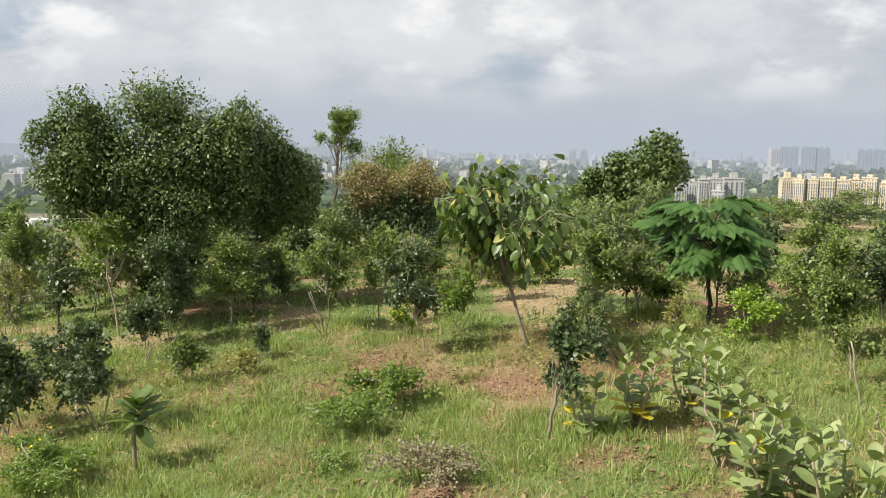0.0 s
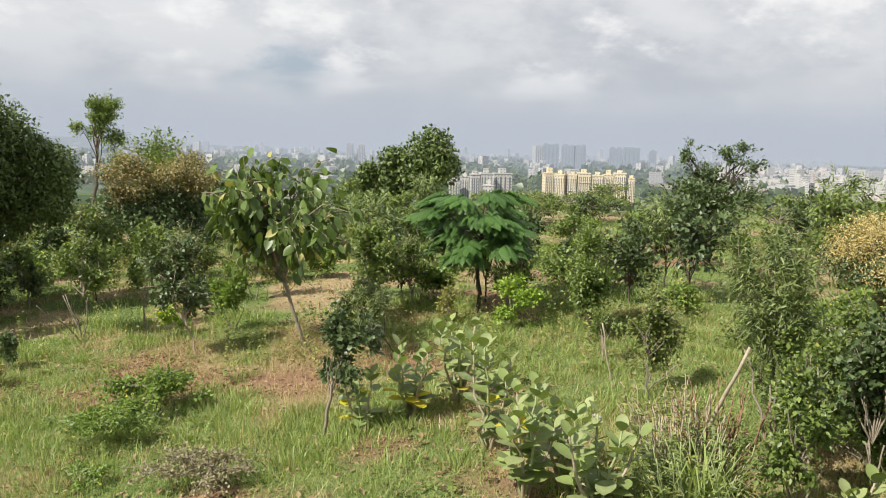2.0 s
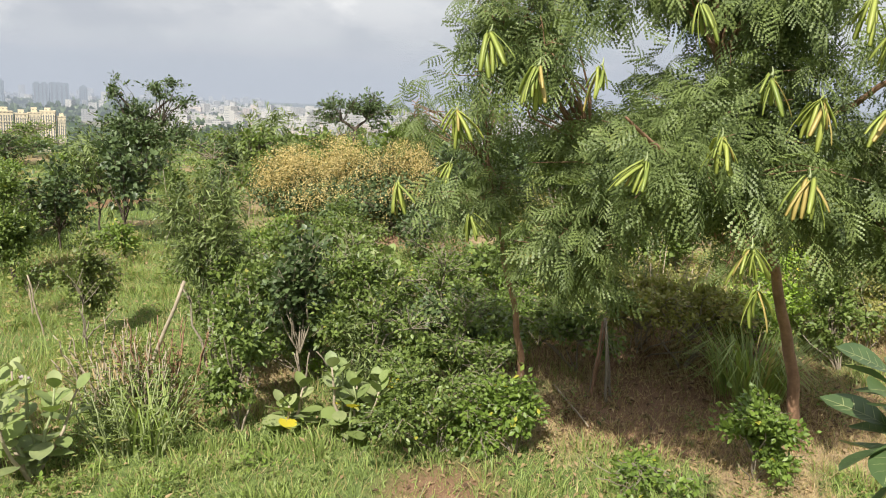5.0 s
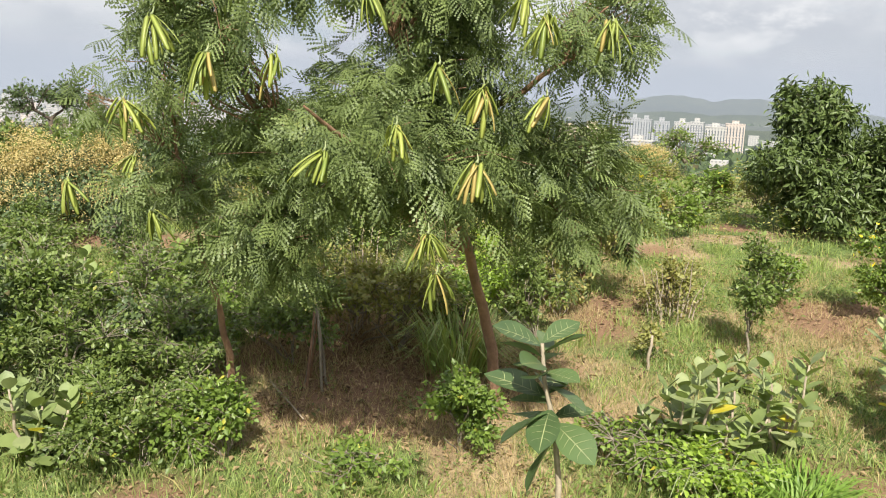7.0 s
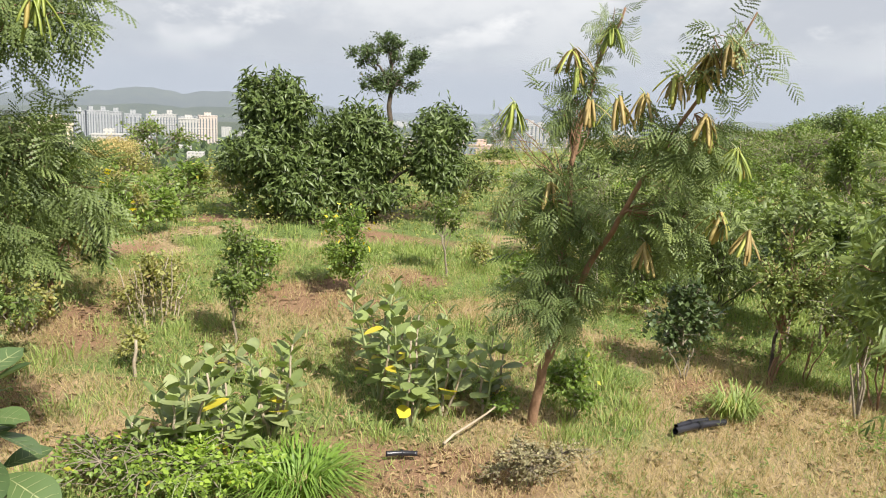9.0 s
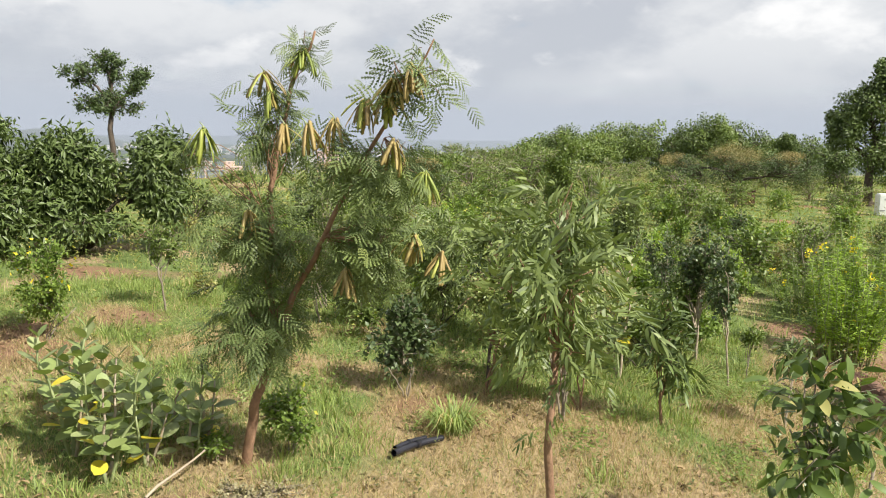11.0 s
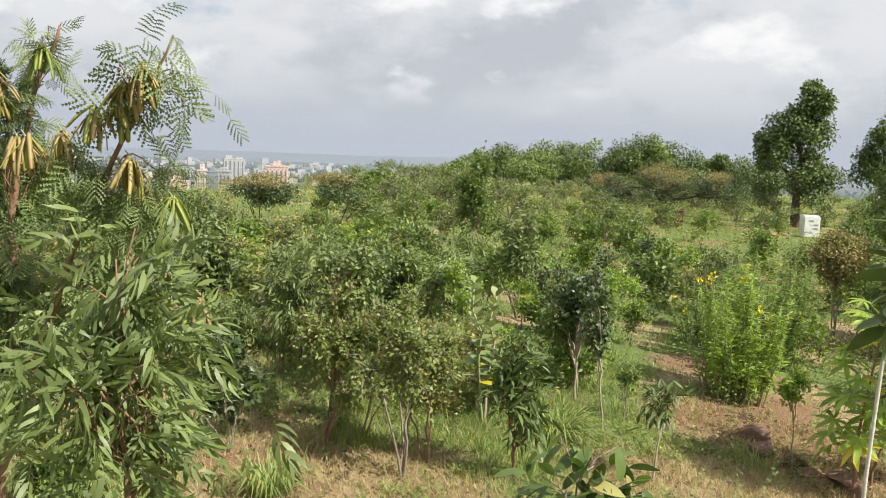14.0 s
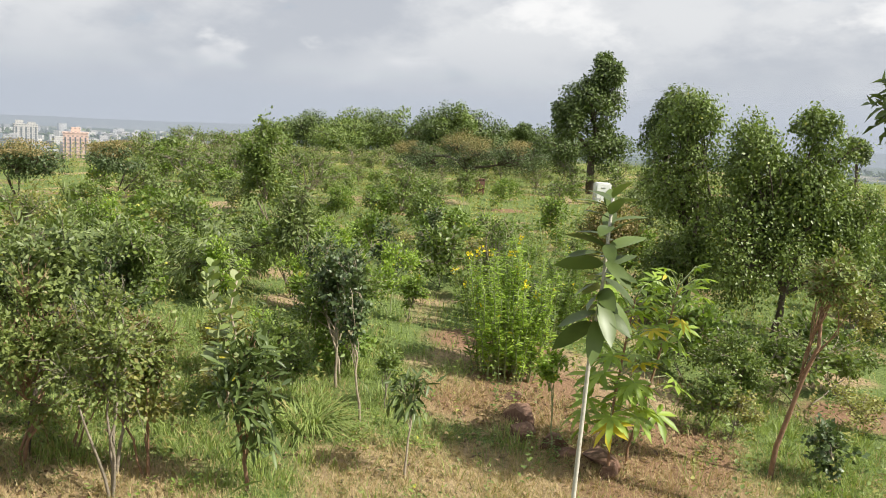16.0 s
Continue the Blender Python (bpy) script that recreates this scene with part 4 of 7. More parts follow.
building(916, 2326, 25, 40, 2, "white", 4, "hazy grey office tower far off in the city", "office_tower")
building(952, 2312, 46, 40, 4, "slate", 4, "hazy grey office tower far off in the city", "office_tower")
building(998, 2292, 37, 40, 4, "slate", 4, "hazy grey office tower far off in the city", "office_tower")
building(1031, 2278, 29, 40, 3, "slate", 4, "hazy grey office tower far off in the city", "office_tower")
building(1122, 2234, 37, 40, -1, "slate", 4, "hazy grey office tower far off in the city", "office_tower")
building(1162, 2214, 47, 40, 0, "slate", 4, "hazy grey office tower far off in the city", "office_tower")
building(1215, 2185, 20, 40, -5, "slate", 4, "hazy grey office tower far off in the city", "office_tower")
building(379, 2471, 20, 40, -5, "white", 4, "hazy grey office tower far off in the city", "office_tower")
building(411, 2466, 20, 40, -8, "white", 4, "hazy grey office tower far off in the city", "office_tower")
building(511, 100, 11, 18, -17, "cream", 7, "cream apartment block near the foot of the hill", "apartment_block")
building(494, 83, 16, 18, -16, "cream", 7, "cream apartment block near the foot of the hill", "apartment_block")
building(1139, 164, 12, 20, -23, "grey", 4, "grey apartment tower in the valley", "tower_block")
building(1140, 151, 12, 20, -22, "grey", 4, "grey apartment tower in the valley", "tower_block")
building(1142, 136, 14, 20, -22, "grey", 4, "grey apartment tower in the valley", "tower_block")
building(1144, 121, 14, 20, -23, "grey", 4, "grey apartment tower in the valley", "tower_block")
building(1146, 101, 20, 20, -25, "grey", 4, "grey apartment tower in the valley", "tower_block")
building(1098, 72, 19, 20, -24, "white", 5, "white apartment tower in the valley", "tower_block")
building(1099, 54, 16, 20, -23, "white", 5, "white apartment tower in the valley", "tower_block")
building(1000, 29, 22, 30, -25, "white", 7, "white hospital-like block with dark openings", "large_block")
building(1000, 8, 20, 26, -21, "pink", 6, "pale pink block with a stepped top", "large_block")
building(795, 90, 27, 20, -35, "white", 6, "long low white building", "low_building")
building(778, 60, 13, 16, -36, "white", 3, "low white building in the valley", "low_building")
building(694, -313, 19, 20, -18, "brick", 5, "pink-orange apartment tower beside the low town", "tower_block")
building(758, -258, 9, 18, -27, "grey", 4, "grey apartment block in the low town", "apartment_block")
building(756, -267, 9, 18, -25, "pink", 4, "grey apartment block in the low town", "apartment_block")
building(753, -275, 9, 18, -26, "slate", 4, "grey apartment block in the low town", "apartment_block")
building(749, -285, 13, 18, -25, "grey", 4, "grey apartment block in the low town", "apartment_block")
building(602, -152, 17, 22, -29, "grey", 5, "low block of the town below the hill", "low_building")
building(598, -168, 19, 22, -27, "grey", 5, "low block of the town below the hill", "low_building")
building(593, -185, 22, 22, -29, "slate", 5, "low block of the town below the hill", "low_building")
building(597, -172, 11, 22, -25, "pink", 5, "low block of the town below the hill", "low_building")
building(591, -190, 16, 22, -27, "brick", 5, "low block of the town below the hill", "low_building")
building(575, -236, 21, 22, -27, "grey", 5, "low block of the town below the hill", "low_building")
building(1211, -475, 30, 22, -23, "white", 5, "low block of the town below the hill", "low_building")

# ---------------------------------------------------------------- trees, shrubs and weeds of the plantation
massed_tree("rim_blossom_bush", "low wide bush with brownish seed heads at the rim", 16.04, -7.95, "thick", [(-0.01, -0.03, 0.34, 1.02, 0.92, 1.0, 10)], 1100, stems=3, thick=0.02, cap=5000, bloom='rust', flowers=[(-0.01, -0.03, 0.67, 1.12, 0.87, 0.8, 10)])
massed_tree("rim_blossom_bush", "low wide bush with brownish seed heads at the rim", 15.40, -9.36, "thick", [(-0.00, -0.00, 0.53, 1.09, 0.63, 1.0, 10)], 1101, stems=3, thick=0.02, cap=5000, bloom='rust', flowers=[(0.00, 0.01, 0.78, 1.17, 0.59, 0.8, 10)])
massed_tree("flat_acacia_tree", "flat-topped thorn trees with an olive-brown crown", 17.67, -21.95, "thick", [(1.22, 1.08, 0.33, 1.50, 0.99, 1.0, 9), (0.11, 0.09, 0.37, 1.81, 1.21, 1.0, 11), (-1.27, -1.00, 0.37, 1.68, 1.12, 1.0, 10)], 129, thick=0.1, cap=5000, bloom='rust', flowers=[(0.09, 0.08, 0.93, 1.92, 1.17, 0.5, 9), (1.29, 1.15, 0.86, 1.58, 0.81, 0.35, 6), (-1.22, -0.95, 1.03, 1.75, 0.90, 0.3, 6)])
massed_tree("mango_tree", "dense mango-like tree with long dark green leaves", 10.77, -0.80, "mango", [(-0.01, -0.08, 0.80, 1.90, 0.51, 1.1, 9), (-0.20, 0.01, -0.23, 1.22, 0.75, 1.1, 13), (-0.42, -0.27, -0.22, 0.72, 0.64, 1.0, 9)], 82, stems=2, thick=0.06, cap=9000)
massed_tree("mango_tree", "dense mango-like tree with dark green leaves", 10.92, -2.02, "mango", [(0.03, 0.16, -0.08, 1.49, 0.79, 1.1, 13), (-0.09, -0.86, 0.23, 1.51, 0.60, 1.1, 11), (-0.29, 0.06, -0.21, 0.53, 0.77, 0.9, 8), (0.29, 0.55, -0.05, 1.24, 0.66, 1.0, 9)], 84, stems=2, thick=0.06, cap=9000)
massed_tree("big_neem_tree", "large tree with clumped light green foliage", 5.06, -11.37, "clump", [(0.16, 0.08, 0.83, 2.36, 0.62, 1.1, 12), (0.15, 0.07, 1.87, 2.73, 0.51, 1.0, 9), (0.05, 0.02, -0.20, 1.23, 0.59, 0.9, 9)], 112, thick=0.05, cap=12000)
massed_tree("big_neem_tree", "large tree with feathery clumps of leaves", 3.96, -11.18, "clump", [(0.33, 0.13, 1.38, 2.49, 0.49, 1.0, 10), (0.24, 0.09, -0.05, 1.86, 0.79, 1.1, 16), (-0.21, -0.28, 0.85, 2.43, 0.60, 1.0, 12), (-0.12, -0.25, 1.97, 2.64, 0.31, 0.8, 6), (-0.52, -0.48, 0.19, 1.81, 0.49, 0.9, 9)], 114, thick=0.05, cap=12000)
massed_tree("dome_tree", "broad dark green tree with a dense rounded crown", -3.27, 9.87, "dome", [(-0.14, -0.05, 0.96, 2.90, 1.06, 1.0, 16), (-0.80, -0.52, 1.06, 2.66, 0.69, 1.0, 11), (0.81, 0.23, 0.97, 2.72, 0.67, 1.0, 11), (1.28, 0.64, 0.73, 2.29, 0.62, 1.0, 9), (-0.11, 0.07, 0.63, 1.85, 1.39, 0.8, 10)], 12, thick=0.09, cap=20000)
massed_tree("round_tree", "round dark green tree at the rim of the hill", 4.45, 19.50, "belt_dark", [(0.54, -0.13, 0.60, 2.19, 0.92, 1.0, 9), (-0.25, 0.06, 0.09, 1.80, 0.78, 1.0, 8), (-0.85, 0.48, 0.02, 1.43, 0.54, 0.9, 6)], 18, thick=0.12, cap=4500)
massed_tree("feather_top_tree", "dark tree with loose upright sprays", 7.55, 11.62, "spray", [(-0.01, 0.01, 0.00, 1.58, 0.94, 1.0, 14), (-0.31, 0.19, 1.19, 1.83, 0.28, 0.35, 4), (0.37, -0.24, 1.12, 1.78, 0.51, 0.4, 5)], 52, thick=0.06)
massed_tree("flat_bush", "flat-topped dark bush below the tall tree", 6.45, 11.35, "spray", [(-0.10, 0.05, 0.01, 0.58, 0.71, 1.0, 7), (0.53, 0.16, -0.11, 0.43, 0.87, 1.0, 7)], 53, thick=0.03)
massed_tree("spray_tree", "dark tree with thin sprays behind the blossom bush", 10.95, 10.35, "spray", [(-0.27, 0.28, 0.70, 1.53, 0.53, 0.5, 9), (0.20, -0.21, 0.71, 1.73, 0.61, 0.5, 9)], 58, thick=0.06)
massed_tree("blossom_bush", "wide bush covered with straw-yellow blossom", 6.80, 6.50, "thick", [(-0.43, 0.42, 0.04, 0.80, 0.72, 1.2, 10), (0.29, -0.31, 0.04, 0.85, 0.82, 1.2, 11), (-0.35, -0.30, 0.04, 0.66, 0.80, 1.2, 11)], 57, stems=4, thick=0.03, cap=13000, bloom='bloom', flowers=[(-0.60, 0.36, 0.15, 1.04, 0.58, 1.2, 12), (-0.06, -0.08, 0.19, 1.19, 0.63, 1.2, 14), (0.37, -0.56, 0.21, 1.12, 0.52, 1.1, 12), (-0.25, -0.24, 0.12, 0.72, 0.90, 0.22, 12)])
massed_tree("rusty_bush", "bush with rust-brown seed heads over dark leaves", -0.69, 11.98, "thick", [(-0.35, -0.02, 0.39, 1.45, 0.59, 1.0, 8), (0.30, 0.01, 0.39, 1.53, 0.63, 1.0, 8)], 16, stems=3, thick=0.03, bloom='rust', flowers=[(-0.40, -0.13, 0.97, 1.77, 0.57, 1.0, 10), (0.34, -0.09, 1.05, 1.84, 0.59, 1.0, 10)])
massed_tree("open_tree", "open tree with a loose rounded crown behind the mango trees", 16.94, -3.54, "spray", [(0.10, 0.51, 2.03, 2.69, 0.47, 0.8, 6), (0.01, 0.07, 2.09, 2.93, 0.46, 0.8, 6), (-0.10, -0.47, 1.90, 2.64, 0.44, 0.8, 6), (0.01, 0.05, 1.44, 2.24, 0.80, 0.8, 7)], 85, thick=0.07)
massed_tree("cone_tree", "tall dark cone-shaped tree", 16.15, -26.70, "belt_dark", [(0.59, 0.74, 1.52, 3.37, 0.86, 1.0, 8), (0.14, 0.09, 2.02, 4.28, 1.23, 1.1, 10), (-0.22, -0.13, 3.07, 4.85, 0.76, 1.0, 7), (-0.21, -0.13, 0.62, 2.78, 1.26, 1.1, 10)], 131, thick=0.16, cap=5000)
massed_tree("far_tree", "dark tree with a rounded crown beyond the white block", 14.43, -28.97, "belt_dark", [(0.12, 0.06, 2.22, 3.86, 0.92, 1.0, 8), (0.48, 0.24, 1.09, 2.87, 0.79, 1.0, 7)], 140, thick=0.14, cap=3500)
plant("oval_far", -2.82, 21.82, 0.05, 0.01, 1.82, 3.07, 0.76, "slender_tree", "slender tree with a small open crown above the others", 14, lobes=5, bark='dark', cover=0.9, thick=0.07)
plant("oval_far", -1.03, 15.97, -0.00, -0.00, 0.41, 2.14, 0.97, "wild_tree", "light green tree with feathery top behind the dome tree", 15, lobes=7)
plant("large", 0.83, 7.56, -0.40, 0.03, 0.80, 1.96, 0.88, "large_leaf_tree", "young tree with large drooping heart-shaped leaves", 17, lobes=10, bark='grey', thick=0.03, cover=0.75)
plant("oval", 3.40, 7.08, -0.04, 0.02, 0.14, 1.05, 0.39, "sapling", "young tree with pale bark and a light green crown", 19, bark='dark', lobes=7)
plant("lime", 2.72, 7.39, 0.06, -0.02, 0.03, 0.62, 0.30, "sapling", "small sapling with yellow-green new leaves", 20, lobes=5)
plant("dark", 0.70, 5.38, 0.11, -0.02, 0.35, 0.99, 0.22, "sapling", "young tree with a dense bluish green crown", 21, lobes=6, thick=0.02, bark='grey', cover=1.3)
plant("neem", 1.55, 6.91, -0.30, 0.06, 0.23, 0.69, 0.27, "leaning_sapling", "leaning sapling with a dark narrow-leaved crown", 22, bark='dark', lobes=5, cover=1.2)
plant("dark", -0.13, 7.66, -0.16, -0.00, 0.28, 1.06, 0.38, "sapling", "staked sapling with dark leaves", 23, lobes=6, bark='pale', thick=0.014, cover=1.2)
plant("bright", 0.19, 8.41, -0.04, 0.00, 0.03, 0.85, 0.25, "climber_shrub", "bright green climber heaped over a support", 24, lobes=5, stems=3, cover=1.3)
plant("lime", -0.46, 8.51, 0.03, 0.00, 0.02, 0.37, 0.21, "yellow_shrub", "low shrub with yellow-green leaves and yellow flowers", 25, lobes=4, stems=3, extra=('fleck', 'petal', 0.03, 0.25, 'flowers', True))
plant("oval", -1.24, 8.70, 0.01, 0.00, 0.38, 1.16, 0.43, "vase_shrub", "vase-shaped shrub with several upright grey stems", 26, stems=4, lobes=6)
plant("bright", -3.57, 9.03, -0.11, -0.04, 0.77, 1.48, 0.65, "shoot_sapling", "young tree with a pale stem and spreading leafy shoots", 29, lobes=7, bark='pale', thick=0.02, cover=0.6)
plant("dark", -2.55, 6.03, -0.10, -0.04, 0.25, 0.95, 0.23, "shrub", "open shrub with round dark leaves on bare stems", 30, stems=3, lobes=7, cover=1.5)
plant("dark", -3.23, 6.20, -0.05, -0.03, 0.19, 0.71, 0.19, "shrub", "dark leafy shrub on thin stems", 31, stems=3, lobes=7, cover=1.5)
plant("dark", -1.75, 7.87, 0.01, 0.00, 0.02, 0.39, 0.15, "small_bush", "small dark bush in the grass", 33, stems=3, lobes=4)
plant("bright", -0.39, 6.20, 0.01, 0.00, 0.02, 0.33, 0.44, "low_bush", "low spreading bush with bright green leaves", 34, stems=5, lobes=8, cover=1.6)
plant("dark", -2.08, 10.47, 0.04, 0.01, 0.04, 0.65, 0.14, "small_bush", "small dark bush at the foot of the trees", 35, stems=2, lobes=4)
plant("oval", 3.04, 6.02, -0.02, 0.01, 0.21, 0.55, 0.13, "sapling", "slim sapling with a thin crown", 36, lobes=4, bark='pale', cover=0.5, thick=0.01)
plant("oval", 1.78, 9.33, -0.08, 0.01, 0.21, 0.92, 0.31, "sapling", "young tree in the plantation", 37, lobes=6)
plant("oval", 2.10, 8.75, -0.05, 0.01, 0.07, 0.83, 0.23, "sapling", "young tree in the plantation", 38, lobes=6, cover=0.9)
plant("oval_far", 0.81, 10.97, -0.01, 0.00, 0.02, 0.52, 0.30, "sapling", "young tree in the plantation", 39, lobes=5)
plant("wisp", 2.23, 7.71, -0.03, 0.01, 0.02, 0.43, 0.15, "shrub", "thin grey-green shrub in the grass", 40, stems=4, lobes=4)
plant("oval_far", 6.62, 17.81, 0.04, -0.02, 0.04, 0.58, 0.96, "hedge_shrub", "shrub in the row along the rim", 41, stems=4, lobes=6)
plant("oval_far", 8.04, 17.22, 0.08, -0.04, 0.04, 0.66, 0.84, "hedge_shrub", "shrub in the row along the rim", 42, stems=4, lobes=6)
plant("oval_far", 3.17, 19.75, 0.02, -0.00, 0.02, 1.03, 0.50, "hedge_shrub", "shrub in the row along the rim", 43, stems=4, lobes=6)
plant("oval_far", 5.75, 12.77, 0.01, -0.01, 0.02, 0.59, 0.44, "sapling", "young tree far back in the plantation", 44, lobes=6)
plant("oval_far", -7.54, 15.24, -0.31, -0.16, 0.58, 1.20, 0.36, "sapling", "young tree far back in the plantation", 45, lobes=6)
plant("oval_far", -5.35, 12.94, 0.01, 0.01, 0.52, 1.31, 0.49, "sapling", "young tree far back in the plantation", 46, lobes=6)
plant("grey", -0.07, 4.75, -0.03, -0.00, 0.02, 0.21, 0.34, "grey_herb", "low grey-green herb in short grass", 47, stems=5, lobes=7, cover=1.4)
plant("herb", -0.73, 4.93, 0.03, 0.01, 0.02, 0.14, 0.21, "weed", "low leafy weed in short grass", 48, stems=4, lobes=5)
plant("herb", -0.76, 5.70, 0.02, 0.00, 0.02, 0.33, 0.38, "weed", "pale green weed mound in the grass", 49, stems=5, lobes=7, cover=0.9)
plant("herb", -2.56, 5.00, 0.05, 0.02, 0.02, 0.39, 0.37, "flowering_weed", "bright green weed with small yellow flowers", 50, stems=6, lobes=8, cover=1.3, extra=('fleck', 'petal', 0.018, 0.12, 'flowers', True))
plant("wisp", -1.85, 7.33, 0.03, 0.01, 0.02, 0.26, 0.22, "weed", "pale mound of weeds beside the shrubs", 51, stems=4, lobes=4, cover=1.3)
plant("airy", 3.03, 5.34, 0.05, -0.03, 0.22, 0.90, 0.20, "shrub", "thin olive shrub with small leaves", 55, lobes=5, stems=2, cover=1.4)
plant("oval", 3.31, 3.93, 0.01, -0.01, 0.02, 0.95, 0.31, "dense_shrub", "dense shrub with small green leaves down to the ground", 56, lobes=8, stems=4, cover=1.3)
plant("oval_far", 4.12, 8.62, -0.01, 0.00, 0.02, 0.73, 0.45, "sapling", "young tree in the plantation", 59, lobes=7, bark='dark')
plant("oval_far", 6.93, 16.67, -0.00, 0.00, 0.02, 0.71, 1.43, "sapling", "young tree far back in the plantation", 60, lobes=8, stems=3)
plant("oval", 4.41, 4.54, -0.09, 0.09, 0.08, 0.85, 0.23, "bright_shrub", "shrub with fresh green leaves", 61, lobes=6, stems=3)
plant("bright", 6.00, 4.13, -0.00, 0.00, 0.02, 0.29, 0.56, "climber_shrub", "tangle of bright green climbers", 62, lobes=9, stems=6, cover=1.2)
plant("neem", 3.52, 3.25, 0.01, -0.01, 0.07, 0.59, 0.31, "dark_shrub", "dark narrow-leaved shrub beside the path edge", 63, lobes=7, stems=4, cover=1.2)
plant("oval", 3.00, 7.68, -0.14, 0.05, 0.03, 0.59, 0.29, "sapling", "young tree behind the calotropis", 64, lobes=6)
plant("under", 3.40, 2.50, -0.08, 0.10, 0.04, 0.52, 0.34, "dense_shrub", "dense dark green undergrowth below the feathery tree", 65, lobes=8, stems=6, cover=1.3)
plant("bright", 3.65, 2.18, -0.01, 0.01, 0.02, 0.44, 0.20, "climber_shrub", "bright green leafy undergrowth at the foot of the tree", 66, lobes=8, stems=6, cover=1.6)
plant("bright", 4.16, 1.12, -0.00, 0.00, 0.02, 0.43, 0.24, "low_bush", "round bush with fine green leaves at the tree's foot", 67, lobes=8, stems=6, cover=2.0)
plant("oval", 5.04, 2.90, 0.02, -0.03, 0.02, 0.39, 0.37, "undergrowth_shrub", "green shrub behind the tree trunks", 68, lobes=6, stems=5)
plant("wisp", 5.31, 2.30, 0.01, -0.03, 0.02, 0.63, 0.50, "undergrowth_shrub", "pale thin undergrowth behind the tree", 69, lobes=8, stems=6)
plant("lime", 6.21, 1.43, -0.04, 0.14, 0.02, 0.68, 0.38, "undergrowth_shrub", "sunlit yellow-green undergrowth behind the trunks", 70, lobes=8, stems=5, cover=0.8)
plant("oval", 7.19, 1.23, -0.02, 0.08, 0.02, 0.36, 0.41, "shrub", "tall green shrub beyond the feathery tree", 71, lobes=7, stems=3)
plant("bright", 8.08, 0.74, -0.00, 0.01, 0.02, 0.84, 0.20, "flower_sapling", "sapling with bright leaves and a yellow flower head", 72, lobes=5, extra=('oval', 'petal', 0.1, 0.1, 'flowers', True))
plant("feather_far", 6.72, 0.99, 0.00, -0.03, 0.18, 1.11, 0.35, "feathery_tree", "feathery grey-green tree behind the large one", 73, lobes=7)
plant("wisp", 6.73, 0.31, -0.00, 0.02, 0.02, 0.48, 0.29, "shrub", "olive shrub growing in dry grass", 74, lobes=6, stems=4)
plant("bright", 7.72, -0.48, -0.00, -0.05, 0.03, 0.39, 0.24, "shrub", "light green shrub on the slope", 76, lobes=5, stems=3)
plant("wisp", 5.74, 0.35, -0.00, 0.00, 0.02, 0.27, 0.15, "bare_shrub", "thin dry shrub with pale stems", 77, lobes=4, stems=4, cover=0.8)
plant("lime", 4.28, -0.04, 0.00, -0.00, 0.02, 0.23, 0.40, "ground_cover", "bright green leafy ground cover", 78, lobes=10, stems=6, cover=1.5)
plant("bright", 3.72, 1.47, -0.02, 0.05, 0.02, 0.16, 0.32, "ground_cover", "green leafy weeds along the track edge", 79, lobes=7, stems=6, cover=0.9)
plant("oval_far", 10.51, 0.52, -0.00, 0.02, 0.02, 0.47, 0.65, "row_bush", "bush at the rim of the hill", 80, lobes=7, stems=4)
plant("wisp", 15.23, 1.52, -0.00, 0.00, 0.02, 0.67, 0.55, "blossom_bush", "loose bush with straw-yellow blossom at the rim", 81, lobes=9, stems=4, bloom='bloom')
plant("bright", 7.21, -1.18, -0.01, -0.06, 0.02, 0.82, 0.28, "flower_sapling", "upright sapling with yellow flowers", 86, lobes=7, stems=2, extra=('oval', 'petal', 0.05, 0.14, 'flowers', True))
plant("oval", 7.70, -2.19, 0.02, 0.07, 0.34, 0.83, 0.23, "sapling", "pale green sapling on the slope", 87, lobes=5, cover=0.7)
plant("bright", 7.27, -0.40, -0.00, -0.05, 0.09, 0.47, 0.27, "shrub", "bright green shrub on the slope", 89, lobes=6, stems=3)
plant("neem", 6.75, -3.70, 0.00, 0.00, 0.02, 0.63, 0.40, "sapling", "young narrow-leaved tree of the plantation", 92, lobes=6, bark='dark')
plant("bright", 4.77, -2.15, -0.01, -0.02, 0.02, 0.45, 0.20, "shrub", "bright green shrub beside the trunk", 93, lobes=6, stems=5)
plant("bright", 4.85, -1.77, 0.00, 0.01, 0.02, 0.19, 0.14, "shrub", "yellow-green shrub in the grass", 94, lobes=5, stems=4)
plant("wisp", 7.98, -2.63, -0.00, -0.01, 0.02, 0.28, 0.18, "dry_shrub", "dry brownish shrub on the slope", 95, lobes=4, stems=4, cover=1.0)
plant("grey", 4.12, -1.62, -0.01, -0.03, 0.02, 0.24, 0.26, "dry_herb", "purple-brown dry herb at the track edge", 96, lobes=7, stems=6, cover=1.3)
plant("bright", 4.35, 0.20, 0.00, -0.04, 0.02, 0.21, 0.51, "ground_cover", "bright green leafy ground cover", 97, lobes=11, stems=6, cover=1.2)
plant("oval_far", 21.38, -7.04, -0.09, -0.26, 0.02, 0.49, 0.74, "row_bush", "row of bushes far back on the hilltop", 98, lobes=6, stems=4)
plant("airy", 4.59, -4.01, 0.01, 0.01, 0.45, 1.31, 0.30, "shrub", "tall thin shrub with olive leaves and many stems", 99, lobes=8, stems=4, cover=0.9)
plant("mango_near", 4.25, -4.58, 0.01, 0.01, 0.19, 0.98, 0.18, "mango_sapling", "mango sapling with drooping dark leaves", 100, lobes=6, thick=0.018, cover=0.8, bark='red')
plant("near_oval", 2.03, -2.86, 0.0, 0.0, 0.92, 1.42, 0.26, "round_leaf_sapling", "near sapling with rounded glossy leaves", 101, lobes=10, stems=3, cover=1.0)
